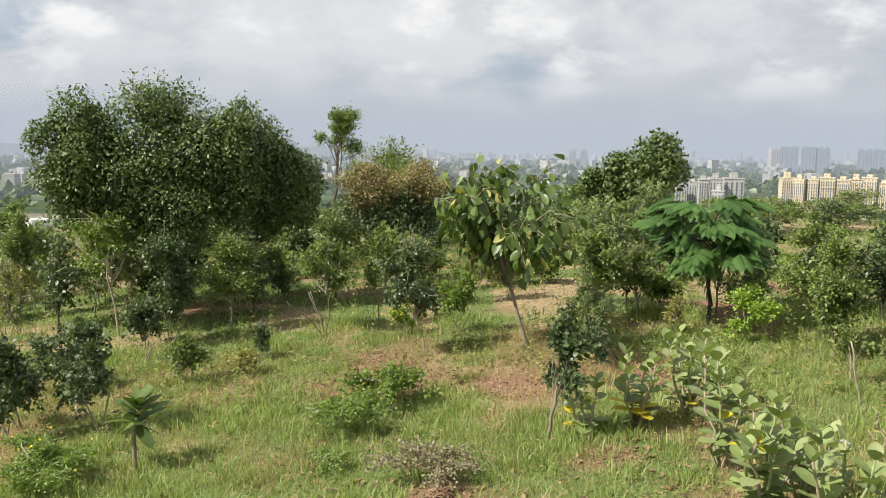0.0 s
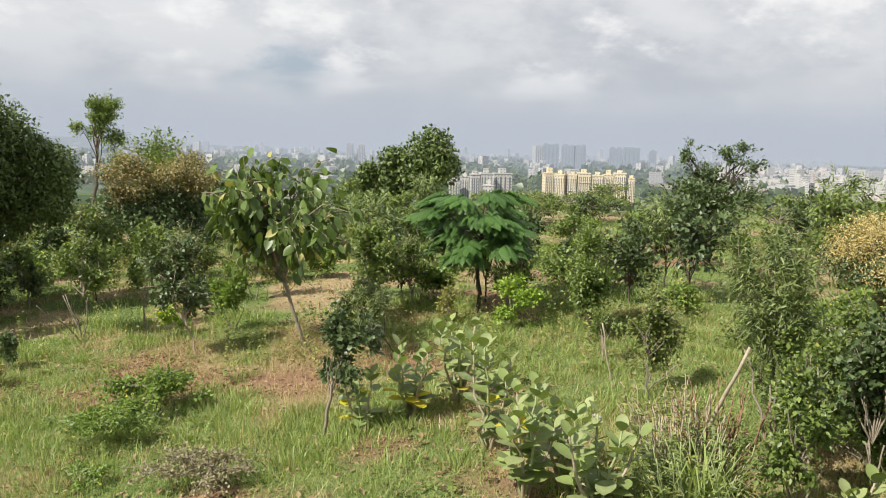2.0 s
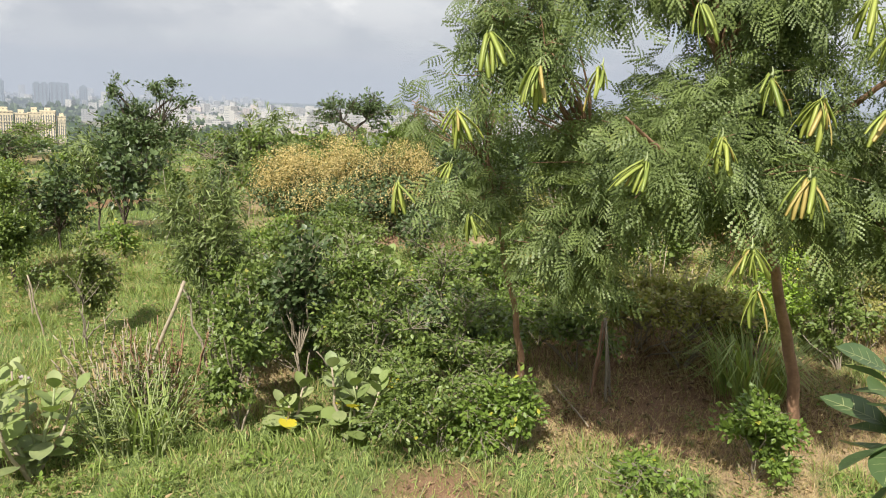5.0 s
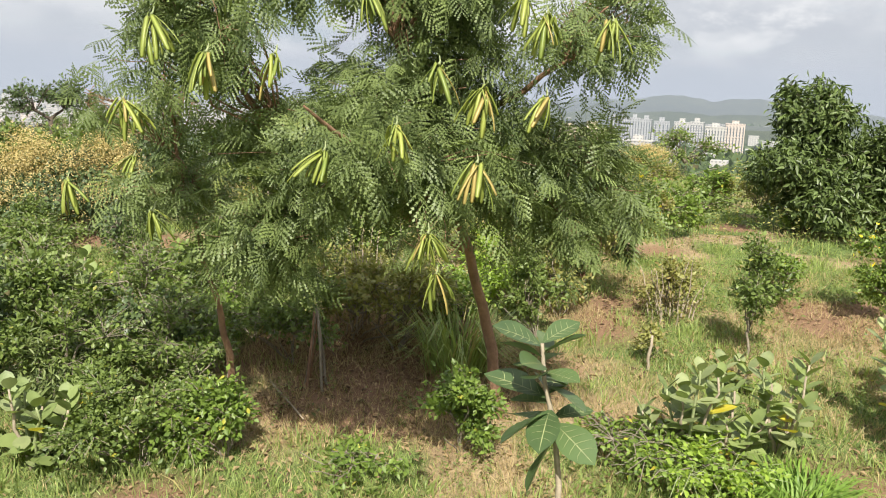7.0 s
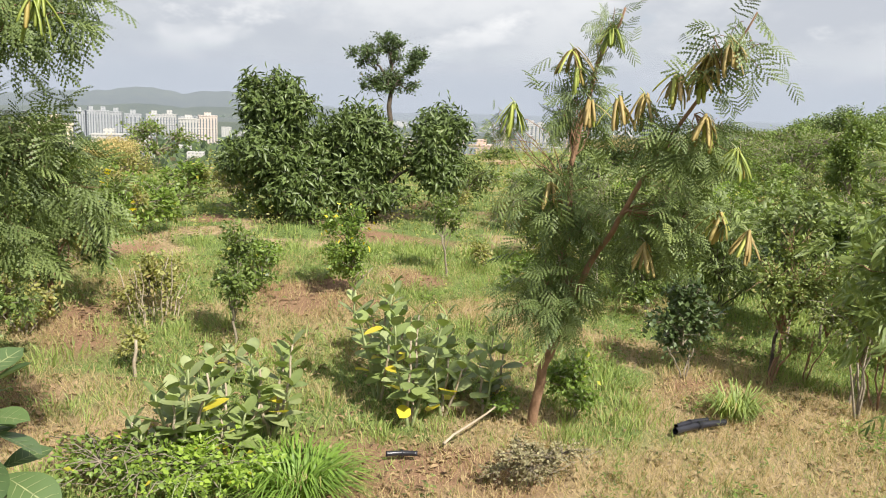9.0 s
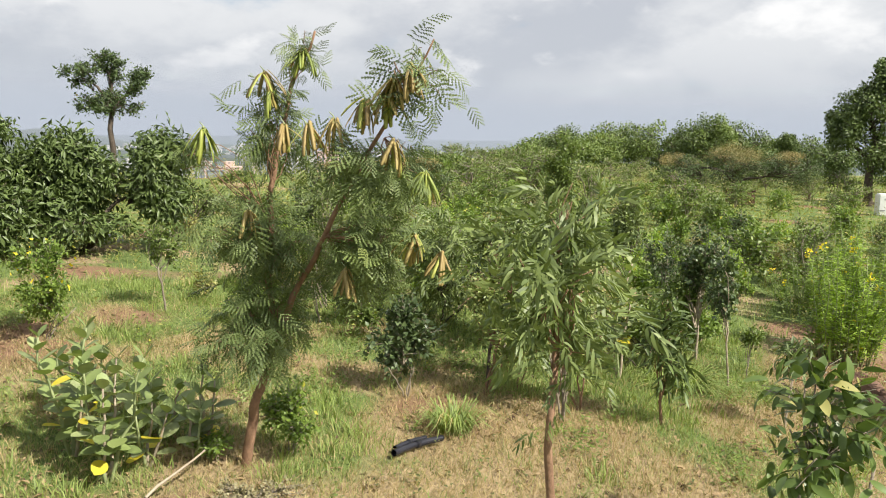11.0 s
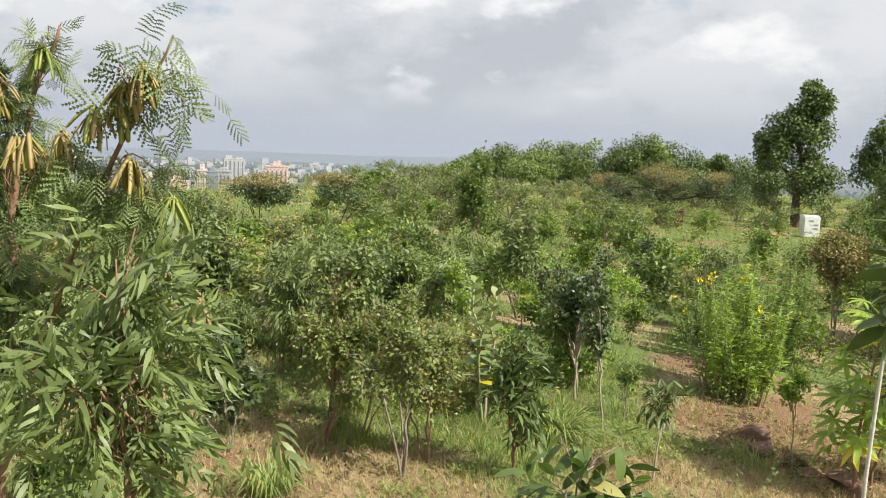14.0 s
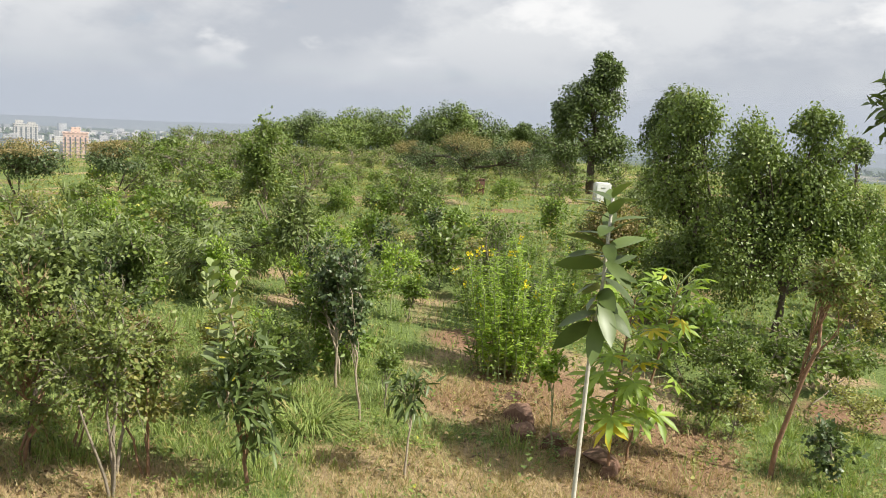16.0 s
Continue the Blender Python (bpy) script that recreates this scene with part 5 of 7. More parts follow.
plant("oval", 6.47, -3.56, 0.01, 0.02, 0.02, 0.37, 0.18, "sapling", "slim sapling behind the neem", 102, lobes=4)
plant("airy", 5.16, -3.77, -0.03, -0.06, 0.28, 1.24, 0.31, "shrub", "young tree with thin stems and narrow olive leaves", 103, lobes=8, stems=3, bark='red', thick=0.022)
plant("airy", 5.20, -4.09, -0.07, -0.13, 0.26, 1.06, 0.23, "sapling", "young tree with small olive leaves", 104, lobes=6, thick=0.014, stems=3, bark='red')
plant("wisp", 4.82, -4.14, -0.05, -0.08, 0.35, 0.90, 0.27, "sapling", "thin sapling with olive leaves", 105, lobes=6, thick=0.016, cover=1.2)
plant("bright", 6.31, -7.88, -0.01, -0.01, 0.02, 0.51, 0.19, "tall_flower_shrub", "tall upright shrub with light green leaves", 106, lobes=5, stems=3)
plant("dark", 4.62, -5.72, 0.05, 0.06, 0.50, 1.11, 0.14, "vine_sapling", "thin pale sapling wrapped in dark vines", 107, lobes=6, bark='pale', thick=0.014, cover=1.0)
plant("under", 5.26, -6.09, 0.04, 0.05, 0.34, 1.01, 0.37, "sapling", "slim sapling with a loose green crown", 108, lobes=7, bark='pale', thick=0.014, cover=0.9)
plant("mango_near", 3.88, -5.38, -0.03, -0.03, 0.37, 0.63, 0.13, "mango_sapling", "small sapling with drooping leaves and a white-painted foot", 109, lobes=4, thick=0.012, bark='pale')
plant("oval", 4.65, -5.96, -0.01, -0.01, 0.18, 0.49, 0.11, "sapling", "slim sapling with pale green leaves", 110, lobes=4, thick=0.008)
plant("lime", 3.62, -6.48, 0.02, 0.02, 0.38, 0.75, 0.12, "sapling", "small sapling with light leaves among the rocks", 111, lobes=4, thick=0.009, cover=0.8)
plant("airy", 2.56, -7.43, -0.23, -0.07, 1.11, 1.59, 0.27, "leaning_tree", "leaning tree with thin olive foliage", 115, lobes=8, bark='red', thick=0.026, cover=1.2)
plant("dark", 2.24, -7.65, 0.02, 0.01, 0.05, 0.49, 0.19, "small_shrub", "small dark leafy shrub", 116, lobes=5, stems=4)
plant("oval", 3.19, -7.86, -0.03, -0.01, 0.02, 0.52, 0.30, "shrub", "green shrub in the shade of the large trees", 117, lobes=6, stems=4, cover=0.8)
plant("oval", 5.16, -5.31, -0.04, -0.04, 0.02, 0.66, 0.33, "mango_sapling", "brown-leaved sapling with an untidy crown", 118, lobes=6, stems=4, bark='dark')
plant("bright", 10.81, -8.07, 0.71, 1.27, 0.02, 0.60, 0.71, "shrub", "light green shrub in the meadow grass", 119, lobes=7, stems=4)
plant("neem_far", 8.23, -5.55, 0.04, 0.09, 0.02, 0.82, 0.54, "shrub", "dark green shrub in the meadow grass", 120, lobes=8, stems=4)
plant("neem_far", 7.99, -6.88, 0.05, 0.07, 0.02, 0.73, 0.62, "shrub", "green shrub in the meadow grass", 121, lobes=8, stems=4)
plant("oval_far", 13.30, -11.46, 0.08, 0.10, 0.16, 1.03, 0.54, "meadow_shrub", "green shrub in the meadow grass", 122, lobes=6, stems=4)
plant("bright", 8.51, -9.34, -0.01, -0.01, 0.32, 0.85, 0.22, "meadow_shrub", "light green shrub in the meadow grass", 123, lobes=5, stems=3)
plant("bright", 11.92, -11.55, -0.12, -0.13, 0.21, 0.87, 0.50, "meadow_shrub", "light green shrub in the meadow grass", 124, lobes=6, stems=4)
plant("oval_far", 10.05, -12.01, -0.02, -0.01, 0.37, 0.98, 0.41, "meadow_shrub", "green shrub in the meadow grass", 125, lobes=6, stems=4)
plant("dark", 6.87, -7.44, 0.01, 0.01, 0.18, 0.56, 0.17, "meadow_shrub", "dark shrub in the meadow grass", 126, lobes=5, stems=2)
plant("oval_far", 14.98, -8.81, 0.03, 0.05, 0.02, 0.49, 0.48, "meadow_shrub", "green shrub in the meadow grass", 127, lobes=6, stems=4)
plant("wisp", 5.54, -10.34, 0.03, 0.02, 0.57, 1.35, 0.38, "rusty_bush", "rust-coloured dry bush in the meadow", 128, lobes=8, stems=5, bloom='rust')
plant("belt", 31.06, -27.64, -0.31, -0.35, 0.02, 2.19, 2.41, "far_tree", "green tree on the far rise", 132, lobes=8, stems=3)
plant("belt", 34.52, -26.50, 0.35, 0.48, 0.02, 0.72, 2.27, "far_tree", "green tree on the far rise", 133, lobes=8, stems=4)
plant("belt_dark", 28.12, -30.71, 0.05, 0.05, 0.04, 2.15, 1.30, "far_tree", "dark tree on the far rise", 134, lobes=7)
plant("belt", 25.29, -30.57, 0.22, 0.19, 0.26, 3.10, 1.15, "far_tree", "feathery green tree on the far rise", 135, lobes=8)
plant("belt_dark", 24.42, -33.81, 0.08, 0.06, 0.64, 2.56, 1.23, "far_tree", "round tree on the far rise", 136, lobes=7)
plant("belt", 31.58, -20.11, 0.01, 0.02, 0.02, 0.82, 0.97, "far_tree", "green bush on the far rise", 137, lobes=6, stems=4)
plant("wisp", 30.75, -17.50, 0.03, 0.06, 0.02, 0.58, 1.07, "far_bush", "brownish flat bush on the far rise", 138, lobes=7, stems=4, cover=1.8, bloom='rust')
plant("wisp", 32.24, -14.29, 0.00, 0.01, 0.02, 0.36, 1.41, "far_bush", "brownish flat bush on the far rise", 139, lobes=7, stems=4, cover=1.8, bloom='rust')
plant("belt_dark", 11.59, -40.63, 0.17, 0.05, 1.54, 2.73, 0.81, "far_tree", "flat-topped tree by the far slope", 141, lobes=6, thick=0.14)
plant("belt", 27.50, -23.11, 0.81, 1.08, 0.02, 1.47, 1.10, "far_tree", "dark tree on the far rise", 142, lobes=8, stems=3)
plant("oval_far", 12.03, -10.42, 0.07, 0.09, 0.02, 1.90, 0.41, "meadow_shrub", "green shrub in the meadow grass", 143, lobes=8, stems=3)
plant("belt", 23.25, -15.15, 0.02, 0.04, 0.02, 1.10, 0.60, "far_tree", "green tree on the far rise", 144, lobes=7, stems=3)
plant("oval_far", 10.27, -7.64, -0.03, -0.06, 0.02, 0.76, 0.62, "meadow_shrub", "green shrub in the meadow grass", 145, lobes=9, stems=4)
plant("oval_far", 16.20, -9.20, -0.00, -0.00, 0.02, 0.27, 0.39, "meadow_shrub", "green shrub in the meadow grass", 146, lobes=6, stems=4)
plant("neem_far", 6.73, -4.37, -0.00, -0.01, 0.16, 1.00, 0.31, "meadow_shrub", "green shrub in the meadow grass", 147, lobes=7, stems=3)
plant("belt", 35.41, -28.64, 0.03, 0.04, 0.02, 1.92, 1.90, "far_tree", "leafy tree of the belt on the far rise", 148, lobes=9, stems=3, cover=1.2, cap=4200)
plant("belt_dark", 33.90, -28.93, 0.04, 0.05, 0.02, 2.38, 1.85, "far_tree", "leafy tree of the belt on the far rise", 149, lobes=9, stems=3, cover=1.2, cap=4200)
plant("belt", 31.74, -29.89, 0.06, 0.06, 0.02, 2.93, 1.79, "far_tree", "leafy tree of the belt on the far rise", 150, lobes=9, stems=3, cover=1.2, cap=4200)
plant("belt_dark", 30.16, -30.12, 0.06, 0.06, 0.02, 2.86, 1.74, "far_tree", "leafy tree of the belt on the far rise", 151, lobes=9, stems=3, cover=1.2, cap=4200)
plant("belt", 28.69, -30.17, 0.06, 0.06, 0.02, 2.79, 1.68, "far_tree", "leafy tree of the belt on the far rise", 152, lobes=9, stems=3, cover=1.2, cap=4200)
plant("belt_dark", 27.16, -30.25, 0.06, 0.06, 0.02, 2.88, 1.62, "far_tree", "leafy tree of the belt on the far rise", 153, lobes=9, stems=3, cover=1.2, cap=4200)
plant("belt_dark", 25.84, -30.09, 0.07, 0.07, 0.02, 3.19, 1.56, "far_tree", "leafy tree of the belt on the far rise", 154, lobes=9, stems=3, cover=1.2, cap=4200)
plant("belt_dark", 25.36, -31.81, 0.07, 0.06, 0.08, 2.96, 1.58, "far_tree", "leafy tree of the belt on the far rise", 155, lobes=9, stems=3, cover=1.2, cap=4200)
plant("belt", 25.11, -33.28, 0.06, 0.05, 0.12, 2.48, 1.59, "far_tree", "leafy tree of the belt on the far rise", 156, lobes=9, stems=3, cover=1.2, cap=4200)
plant("belt_dark", 22.48, -32.74, 0.06, 0.04, 0.34, 2.55, 1.47, "far_tree", "leafy tree of the belt on the far rise", 157, lobes=9, stems=3, cover=1.2, cap=4200)
plant("belt", 36.65, -26.96, 0.02, 0.03, 0.02, 1.04, 1.90, "far_tree", "leafy tree of the belt on the far rise", 158, lobes=9, stems=3, cover=1.2, cap=4200)
plant("belt_dark", 20.62, -31.58, 0.06, 0.04, 0.49, 2.39, 1.37, "far_tree", "leafy tree of the belt on the far rise", 159, lobes=9, stems=3, cover=1.2, cap=4200)
plant("belt_dark", 21.70, -28.34, 0.04, 0.03, 0.36, 1.88, 1.36, "far_tree", "leafy tree of the belt on the far rise", 160, lobes=9, stems=3, cover=1.2, cap=4200)
plant("oval", 4.80, 2.46, 0.01, -0.02, 0.02, 0.62, 0.33, "undergrowth_shrub", "shaded green shrub behind the pod tree", 161, lobes=7, stems=5)
plant("wisp", 5.25, 1.94, 0.01, -0.03, 0.02, 0.69, 0.41, "undergrowth_shrub", "pale olive undergrowth behind the pod tree", 162, lobes=8, stems=6, cover=1.3)
plant("oval", 5.84, 1.12, -0.02, 0.08, 0.02, 0.72, 0.29, "undergrowth_shrub", "green leafy undergrowth behind the pod tree", 163, lobes=7, stems=5)
plant("bright", 5.63, 1.59, -0.00, 0.01, 0.02, 0.48, 0.31, "undergrowth_shrub", "sunlit leafy undergrowth behind the pod tree", 164, lobes=7, stems=5)
plant("dark", 4.34, 3.05, -0.02, 0.03, 0.04, 0.67, 0.34, "undergrowth_shrub", "dark leafy undergrowth beside the stakes", 165, lobes=8, stems=5)
plant("oval", 3.84, 3.04, -0.03, 0.04, 0.02, 0.52, 0.34, "undergrowth_shrub", "tangled green undergrowth by the slender tree", 166, lobes=8, stems=5, cover=1.2)
plant("bright", 3.62, 2.40, -0.01, 0.01, 0.02, 0.30, 0.34, "undergrowth_shrub", "leafy green weeds under the slender tree", 167, lobes=8, stems=6, cover=1.2)
plant("mango", 1.51, -7.07, 0.25, 0.05, 2.24, 2.77, 0.46, "tall_tree", "tall tree with dark leathery leaves reaching over the slope", 168, lobes=9, thick=0.05, cover=0.7)
plant("dark", -2.91, 8.01, -0.01, -0.00, 0.06, 0.79, 0.29, "shrub", "dark round-leaved shrub in rough grass", 169, stems=3, lobes=6, cover=1.2)
plant("dark", -3.27, 7.18, -0.05, -0.02, 0.02, 0.67, 0.34, "shrub", "dark shrub growing beside the open grass", 170, stems=3, lobes=7, cover=1.2)
plant("oval", -2.31, 7.16, 0.03, 0.01, 0.02, 0.51, 0.26, "shrub", "green shrub on the edge of the open grass", 171, stems=3, lobes=6)
plant("under", 3.28, -8.58, -0.01, -0.00, 0.02, 0.74, 0.47, "shrub", "shaded green shrub under the large trees", 172, lobes=8, stems=5)
plant("oval", 2.87, -9.79, 0.02, 0.01, 0.02, 0.71, 0.38, "shrub", "shaded shrub under the feathery trees", 173, lobes=8, stems=5)
plant("dark", -2.87, 8.62, 0.02, 0.01, 0.26, 1.30, 0.38, "sapling", "young tree with small dark leaves", 1000, stems=2, cover=1.4)
plant("oval", -2.34, 9.08, 0.01, 0.00, 0.28, 1.17, 0.37, "sapling", "young tree with a loose green crown", 1001, cover=1.4)
plant("oval", -5.41, 10.50, 0.04, 0.02, 0.44, 1.52, 0.27, "sapling", "young tree with a loose green crown", 1002, cover=1.4)
plant("dark", -3.19, 5.91, 0.02, 0.01, 0.19, 0.82, 0.19, "shrub", "dark leafy shrub on thin stems", 1003, stems=3, cover=1.5)
plant("oval", -0.69, 8.89, -0.00, -0.00, 0.31, 1.08, 0.16, "sapling", "slim young tree with green leaves", 1004, cover=1.4)
plant("oval", 1.67, 8.42, -0.02, 0.00, 0.34, 1.03, 0.42, "sapling", "young tree with a loose spreading crown", 1005, cover=1.2, bark='grey')
plant("oval", 3.28, 6.78, -0.02, 0.01, 0.32, 1.09, 0.38, "sapling", "young tree with a wide crown on a dark trunk", 1006, cover=1.5, bark='dark')
plant("airy", 3.01, 5.22, -0.02, 0.01, 0.27, 0.79, 0.17, "sapling", "thin olive sapling in long dry grass", 1007, cover=1.4, stems=2)
plant("neem", 3.26, 4.17, -0.04, 0.03, 0.50, 1.43, 0.32, "shrub", "tall shrub with narrow leaves beside the stake", 1008, cover=1.5, stems=3, lobes=9)
plant("dark", 3.42, 3.52, -0.03, 0.03, 0.10, 1.03, 0.27, "shrub", "dense dark shrub down to the ground", 1009, cover=1.4, stems=4, lobes=8)
plant("oval", 3.69, 3.41, -0.01, 0.01, 0.10, 0.98, 0.31, "shrub", "dark leafy shrub of the thicket", 1010, cover=1.4, stems=4, lobes=8)
plant("oval", 2.89, 3.47, -0.00, 0.00, 0.10, 0.92, 0.25, "shrub", "green shrub with small leaves down to the ground", 1011, cover=1.4, stems=4, lobes=8)
plant("oval", 6.09, -0.26, -0.00, -0.00, 0.22, 0.90, 0.29, "sapling", "small round-crowned sapling with dark leaves on red soil", 1012, cover=0.9, bark='grey')
plant("dark", 5.33, -3.23, 0.02, 0.03, 0.17, 0.77, 0.29, "shrub", "dark hanging shrub behind the ripe pod tree", 1013, cover=1.4, stems=3)
plant("oval", 5.87, -4.77, -0.00, -0.00, 0.34, 1.14, 0.28, "sapling", "young tree with green leaves in the meadow", 1016, cover=1.3)
plant("dark", 5.18, -5.99, 0.01, 0.02, 0.42, 0.99, 0.27, "sapling", "young tree with dark leaves on a pale stem", 1017, cover=1.3, bark='pale')
plant("dark", 5.87, -4.46, 0.01, 0.01, 0.40, 1.03, 0.42, "sapling", "leafy sapling with dark green leaves", 1018, cover=1.3, lobes=8)
plant("airy", 4.69, -4.26, 0.01, 0.01, 0.44, 0.97, 0.27, "sapling", "thin many-stemmed sapling with olive leaves", 1019, cover=1.2, stems=3, bark='red')
plant("glossy", 5.28, -3.86, 0.10, -0.20, 0.58, 1.36, 0.33, "leaning_sapling", "leaning young tree with dark glossy leaves", 1014, cover=1.5, bark='dark', lobes=9)
plant("oval", 5.55, 5.35, 0.0, 0.0, 0.06, 0.55, 0.42, "shrub", "green shrub in front of the blossom bush", 1201, stems=4, lobes=8, cover=1.3)
plant("dark", 6.15, 4.95, 0.0, 0.0, 0.06, 0.60, 0.40, "shrub", "dark leafy shrub in front of the blossom bush", 1202, stems=4, lobes=8, cover=1.2)
plant("bright", 5.15, 5.75, 0.0, 0.0, 0.06, 0.50, 0.40, "shrub", "fresh green shrub beside the blossom bush", 1203, stems=4, lobes=8, cover=1.2)
plant("under", 5.95, 5.75, 0.0, 0.0, 0.06, 0.55, 0.42, "shrub", "small-leaved shrub at the foot of the blossom bush", 1204, stems=4, lobes=8, cover=1.2)


# ---------------------------------------------------------------- particular plants
def strewn_leaves(thing, name, places, material_names, shape, rng, veins=False):
    """Leaves as parts of their own, sharing a few meshes: rows of place, direction, normal, size."""
    stock = {}
    for at, ahead, normal, size, mat in places:
        if mat not in stock:
            g = Geo()
            g.add(*SHAPE[shape])
            stock[mat] = g.mesh(name, LEAF[material_names[mat]])
        x = Vector(unit(ahead))
        y = Vector(np.cross(normal, x)).normalized()
        z = x.cross(y)
        ob = part(name, stock[mat], None, thing)
        m = Matrix((x, y, z)).transposed().to_4x4()
        ob.matrix_local = Matrix.Translation(at) @ m @ Matrix.Diagonal((size, size, size, 1))
        if veins:
            if "veins" not in stock:
                stock["veins"] = vein_mesh()
            part("leaf_vein", stock["veins"], None, ob)


def vein_mesh(width=0.62, fold=0.16, droop=0.26, belly=0.72):
    """Pale midrib and side veins lying just above a broad leaf."""
    g = Geo()

    def half(u):
        return width / 2 * math.sin(math.pi * max(0.001, min(0.999, u)) ** (belly * 2)) ** 0.62

    def on(u, side):
        return np.array([u, side * half(u), -droop * u * u - fold * 0.6 * half(u) + fold * 1.6 * half(u) * abs(side) + 0.008])

    for u in np.arange(0, 0.95, 0.12):
        g.add([on(u, -0.035), on(u, 0.035), on(u + 0.12, 0.03), on(u + 0.12, -0.03)], [(0, 1, 2), (0, 2, 3)])
    for u in (0.14, 0.28, 0.42, 0.56, 0.7):
        for s in (1, -1):
            a, m, b = on(u, 0), on(u + 0.07, 0.45 * s), on(u + 0.15, 0.88 * s)
            w = np.array([0.007, 0, 0])
            g.add([a - w, a + w, m - w, m + w, b], [(0, 1, 3), (0, 3, 2), (2, 3, 4)])
    return g.mesh("leaf_vein", LEAF["vein"])


def calotropis(x, y, height, spread, stems, seed, label="pale grey-green milkweed with thick oval leaves", yellow=0.05, flowers=0, leaf=0.122, z_off=0.0):
    """Milkweed: upright stems with crossed pairs of thick oval leaves, a few of them yellowed."""
    rng = np.random.default_rng(seed)
    thing = root("milkweed_plant", x, y, ground_height(x, y) + z_off, label, "plant", "milkweed plants")
    rows, heads = [], []
    for s in range(stems):
        a = 2 * math.pi * s / stems + rng.normal() * 0.4
        lean = spread * rng.uniform(0.35, 1.0) if stems > 1 else spread * 0.2
        h = height * rng.uniform(0.62, 1.0)
        top = np.array([math.cos(a) * lean, math.sin(a) * lean, h])
        line = trunk_line(rng, top, 7, 0.02) + np.linspace(0, 1, 7)[:, None] * np.linspace(1, 0, 7)[:, None] * np.array([math.cos(a), math.sin(a), 0]) * lean * 0.6
        g = Geo()
        g.tube(line, np.linspace(0.011, 0.005, 7), 6)
        part("stem", g, BARK["green"] if s % 2 else BARK["pale"], thing)
        pairs = max(4, int(h * 0.75 / (leaf * 0.42)))
        for k in range(pairs):
            u = 0.25 + 0.75 * k / (pairs - 1)
            at = np.array([np.interp(u, np.linspace(0, 1, 7), line[:, i]) for i in range(3)])
            turn = a + k * 1.57 + rng.normal() * 0.25
            rise = 0.1 + 1.6 * max(0, u - 0.4) ** 1.3 * 1.6 + rng.normal() * 0.15
            size = leaf * (1.1 - 0.35 * max(0, u - 0.55) / 0.45) * rng.uniform(0.8, 1.15)
            for side in (0, math.pi):
                if u < 0.6 and rng.random() < 0.25:
                    continue
                d = np.array([math.cos(turn + side), math.sin(turn + side), rise])
                n = np.array([-math.cos(turn + side) * (0.35 + rise * 0.6), -math.sin(turn + side) * (0.35 + rise * 0.6), 1.0]) + rng.normal(size=3) * 0.18
                mat = 2 if (rng.random() < yellow and u < 0.65) else (1 if rng.random() < 0.3 else 0)
                rows.append((at, d, n, size, mat))
        heads.append(line[-1])
    strewn_leaves(thing, "leaf", rows, ("pale", "palegrey", "yellow"), "round", rng)
    for k in range(flowers):
        g = Geo()
        at = heads[k % len(heads)] - UP * 0.05 + rng.normal(size=3) * 0.03
        d = unit(rng.normal(size=(9, 3)) + UP)
        g.scatter(SHAPE["fleck"], at + d * 0.02, d, unit(rng.normal(size=(9, 3))), 0.02)
        part("flower", g, LEAF["mauve"], thing, "small mauve flower head")
    return thing


POD = {}


def pod_mesh(material):
    """One flat pod, one long, hanging down and slightly curved."""
    if material not in POD:
        g = Geo()
        w, n = 0.064, 0.014
        v, f = [(0, 0, 0)], []
        for z, k, x in ((-0.1, 0.9, 0.05), (-0.4, 1.0, 0.13), (-0.7, 1.05, 0.17), (-0.95, 0.85, 0.17)):
            v += [(x, -w * k, z), (x + n, 0, z), (x, w * k, z), (x - n, 0, z)]
        v.append((0.165, 0, -1.0))
        f += [(0, 2, 1), (0, 3, 2), (0, 4, 3), (0, 1, 4)]
        for i in range(3):
            for k in range(4):
                a, b = 1 + 4 * i + k, 1 + 4 * i + (k + 1) % 4
                f += [(a, b, b + 4), (a, b + 4, a + 4)]
        f += [(13, 14, 17), (14, 15, 17), (15, 16, 17), (16, 13, 17)]
        g.add(v, f)
        POD[material] = g.mesh("pod", LEAF[material])
    return POD[material]


def pod_bunch(tree, at, seed, material="pod", count=11, length=0.135):
    """Long flat pods fanning down from one stalk."""
    rng = np.random.default_rng(seed)
    base = np.asarray(at, float) + (0, 0, 0.05)
    g = Geo()
    g.tube([base + (0.03, 0.01, 0.03), base + (0.01, 0, 0.012), base], (0.002, 0.003, 0.006), 5)
    lean = rng.normal(size=2) * 0.12
    stalk = part("pod_stalk", g, BARK["green"], tree)
    for k in range(count):
        size = length * rng.uniform(0.6, 1.1)
        ob = part("pod", pod_mesh(material), None, stalk)
        ob.matrix_local = Matrix.Translation(Vector(base + rng.normal(size=3) * 0.008)) @ Matrix.Rotation(lean[0], 4, "X") @ Matrix.Rotation(lean[1], 4, "Y") @ Matrix.Rotation(rng.uniform(0, 6.28), 4, "Z") @ Matrix.Rotation(-rng.uniform(0.0, 0.62), 4, "Y") @ Matrix.Rotation(rng.uniform(-0.7, 0.7), 4, "Z") @ Matrix.Diagonal((size, size, size, 1))
    return stalk


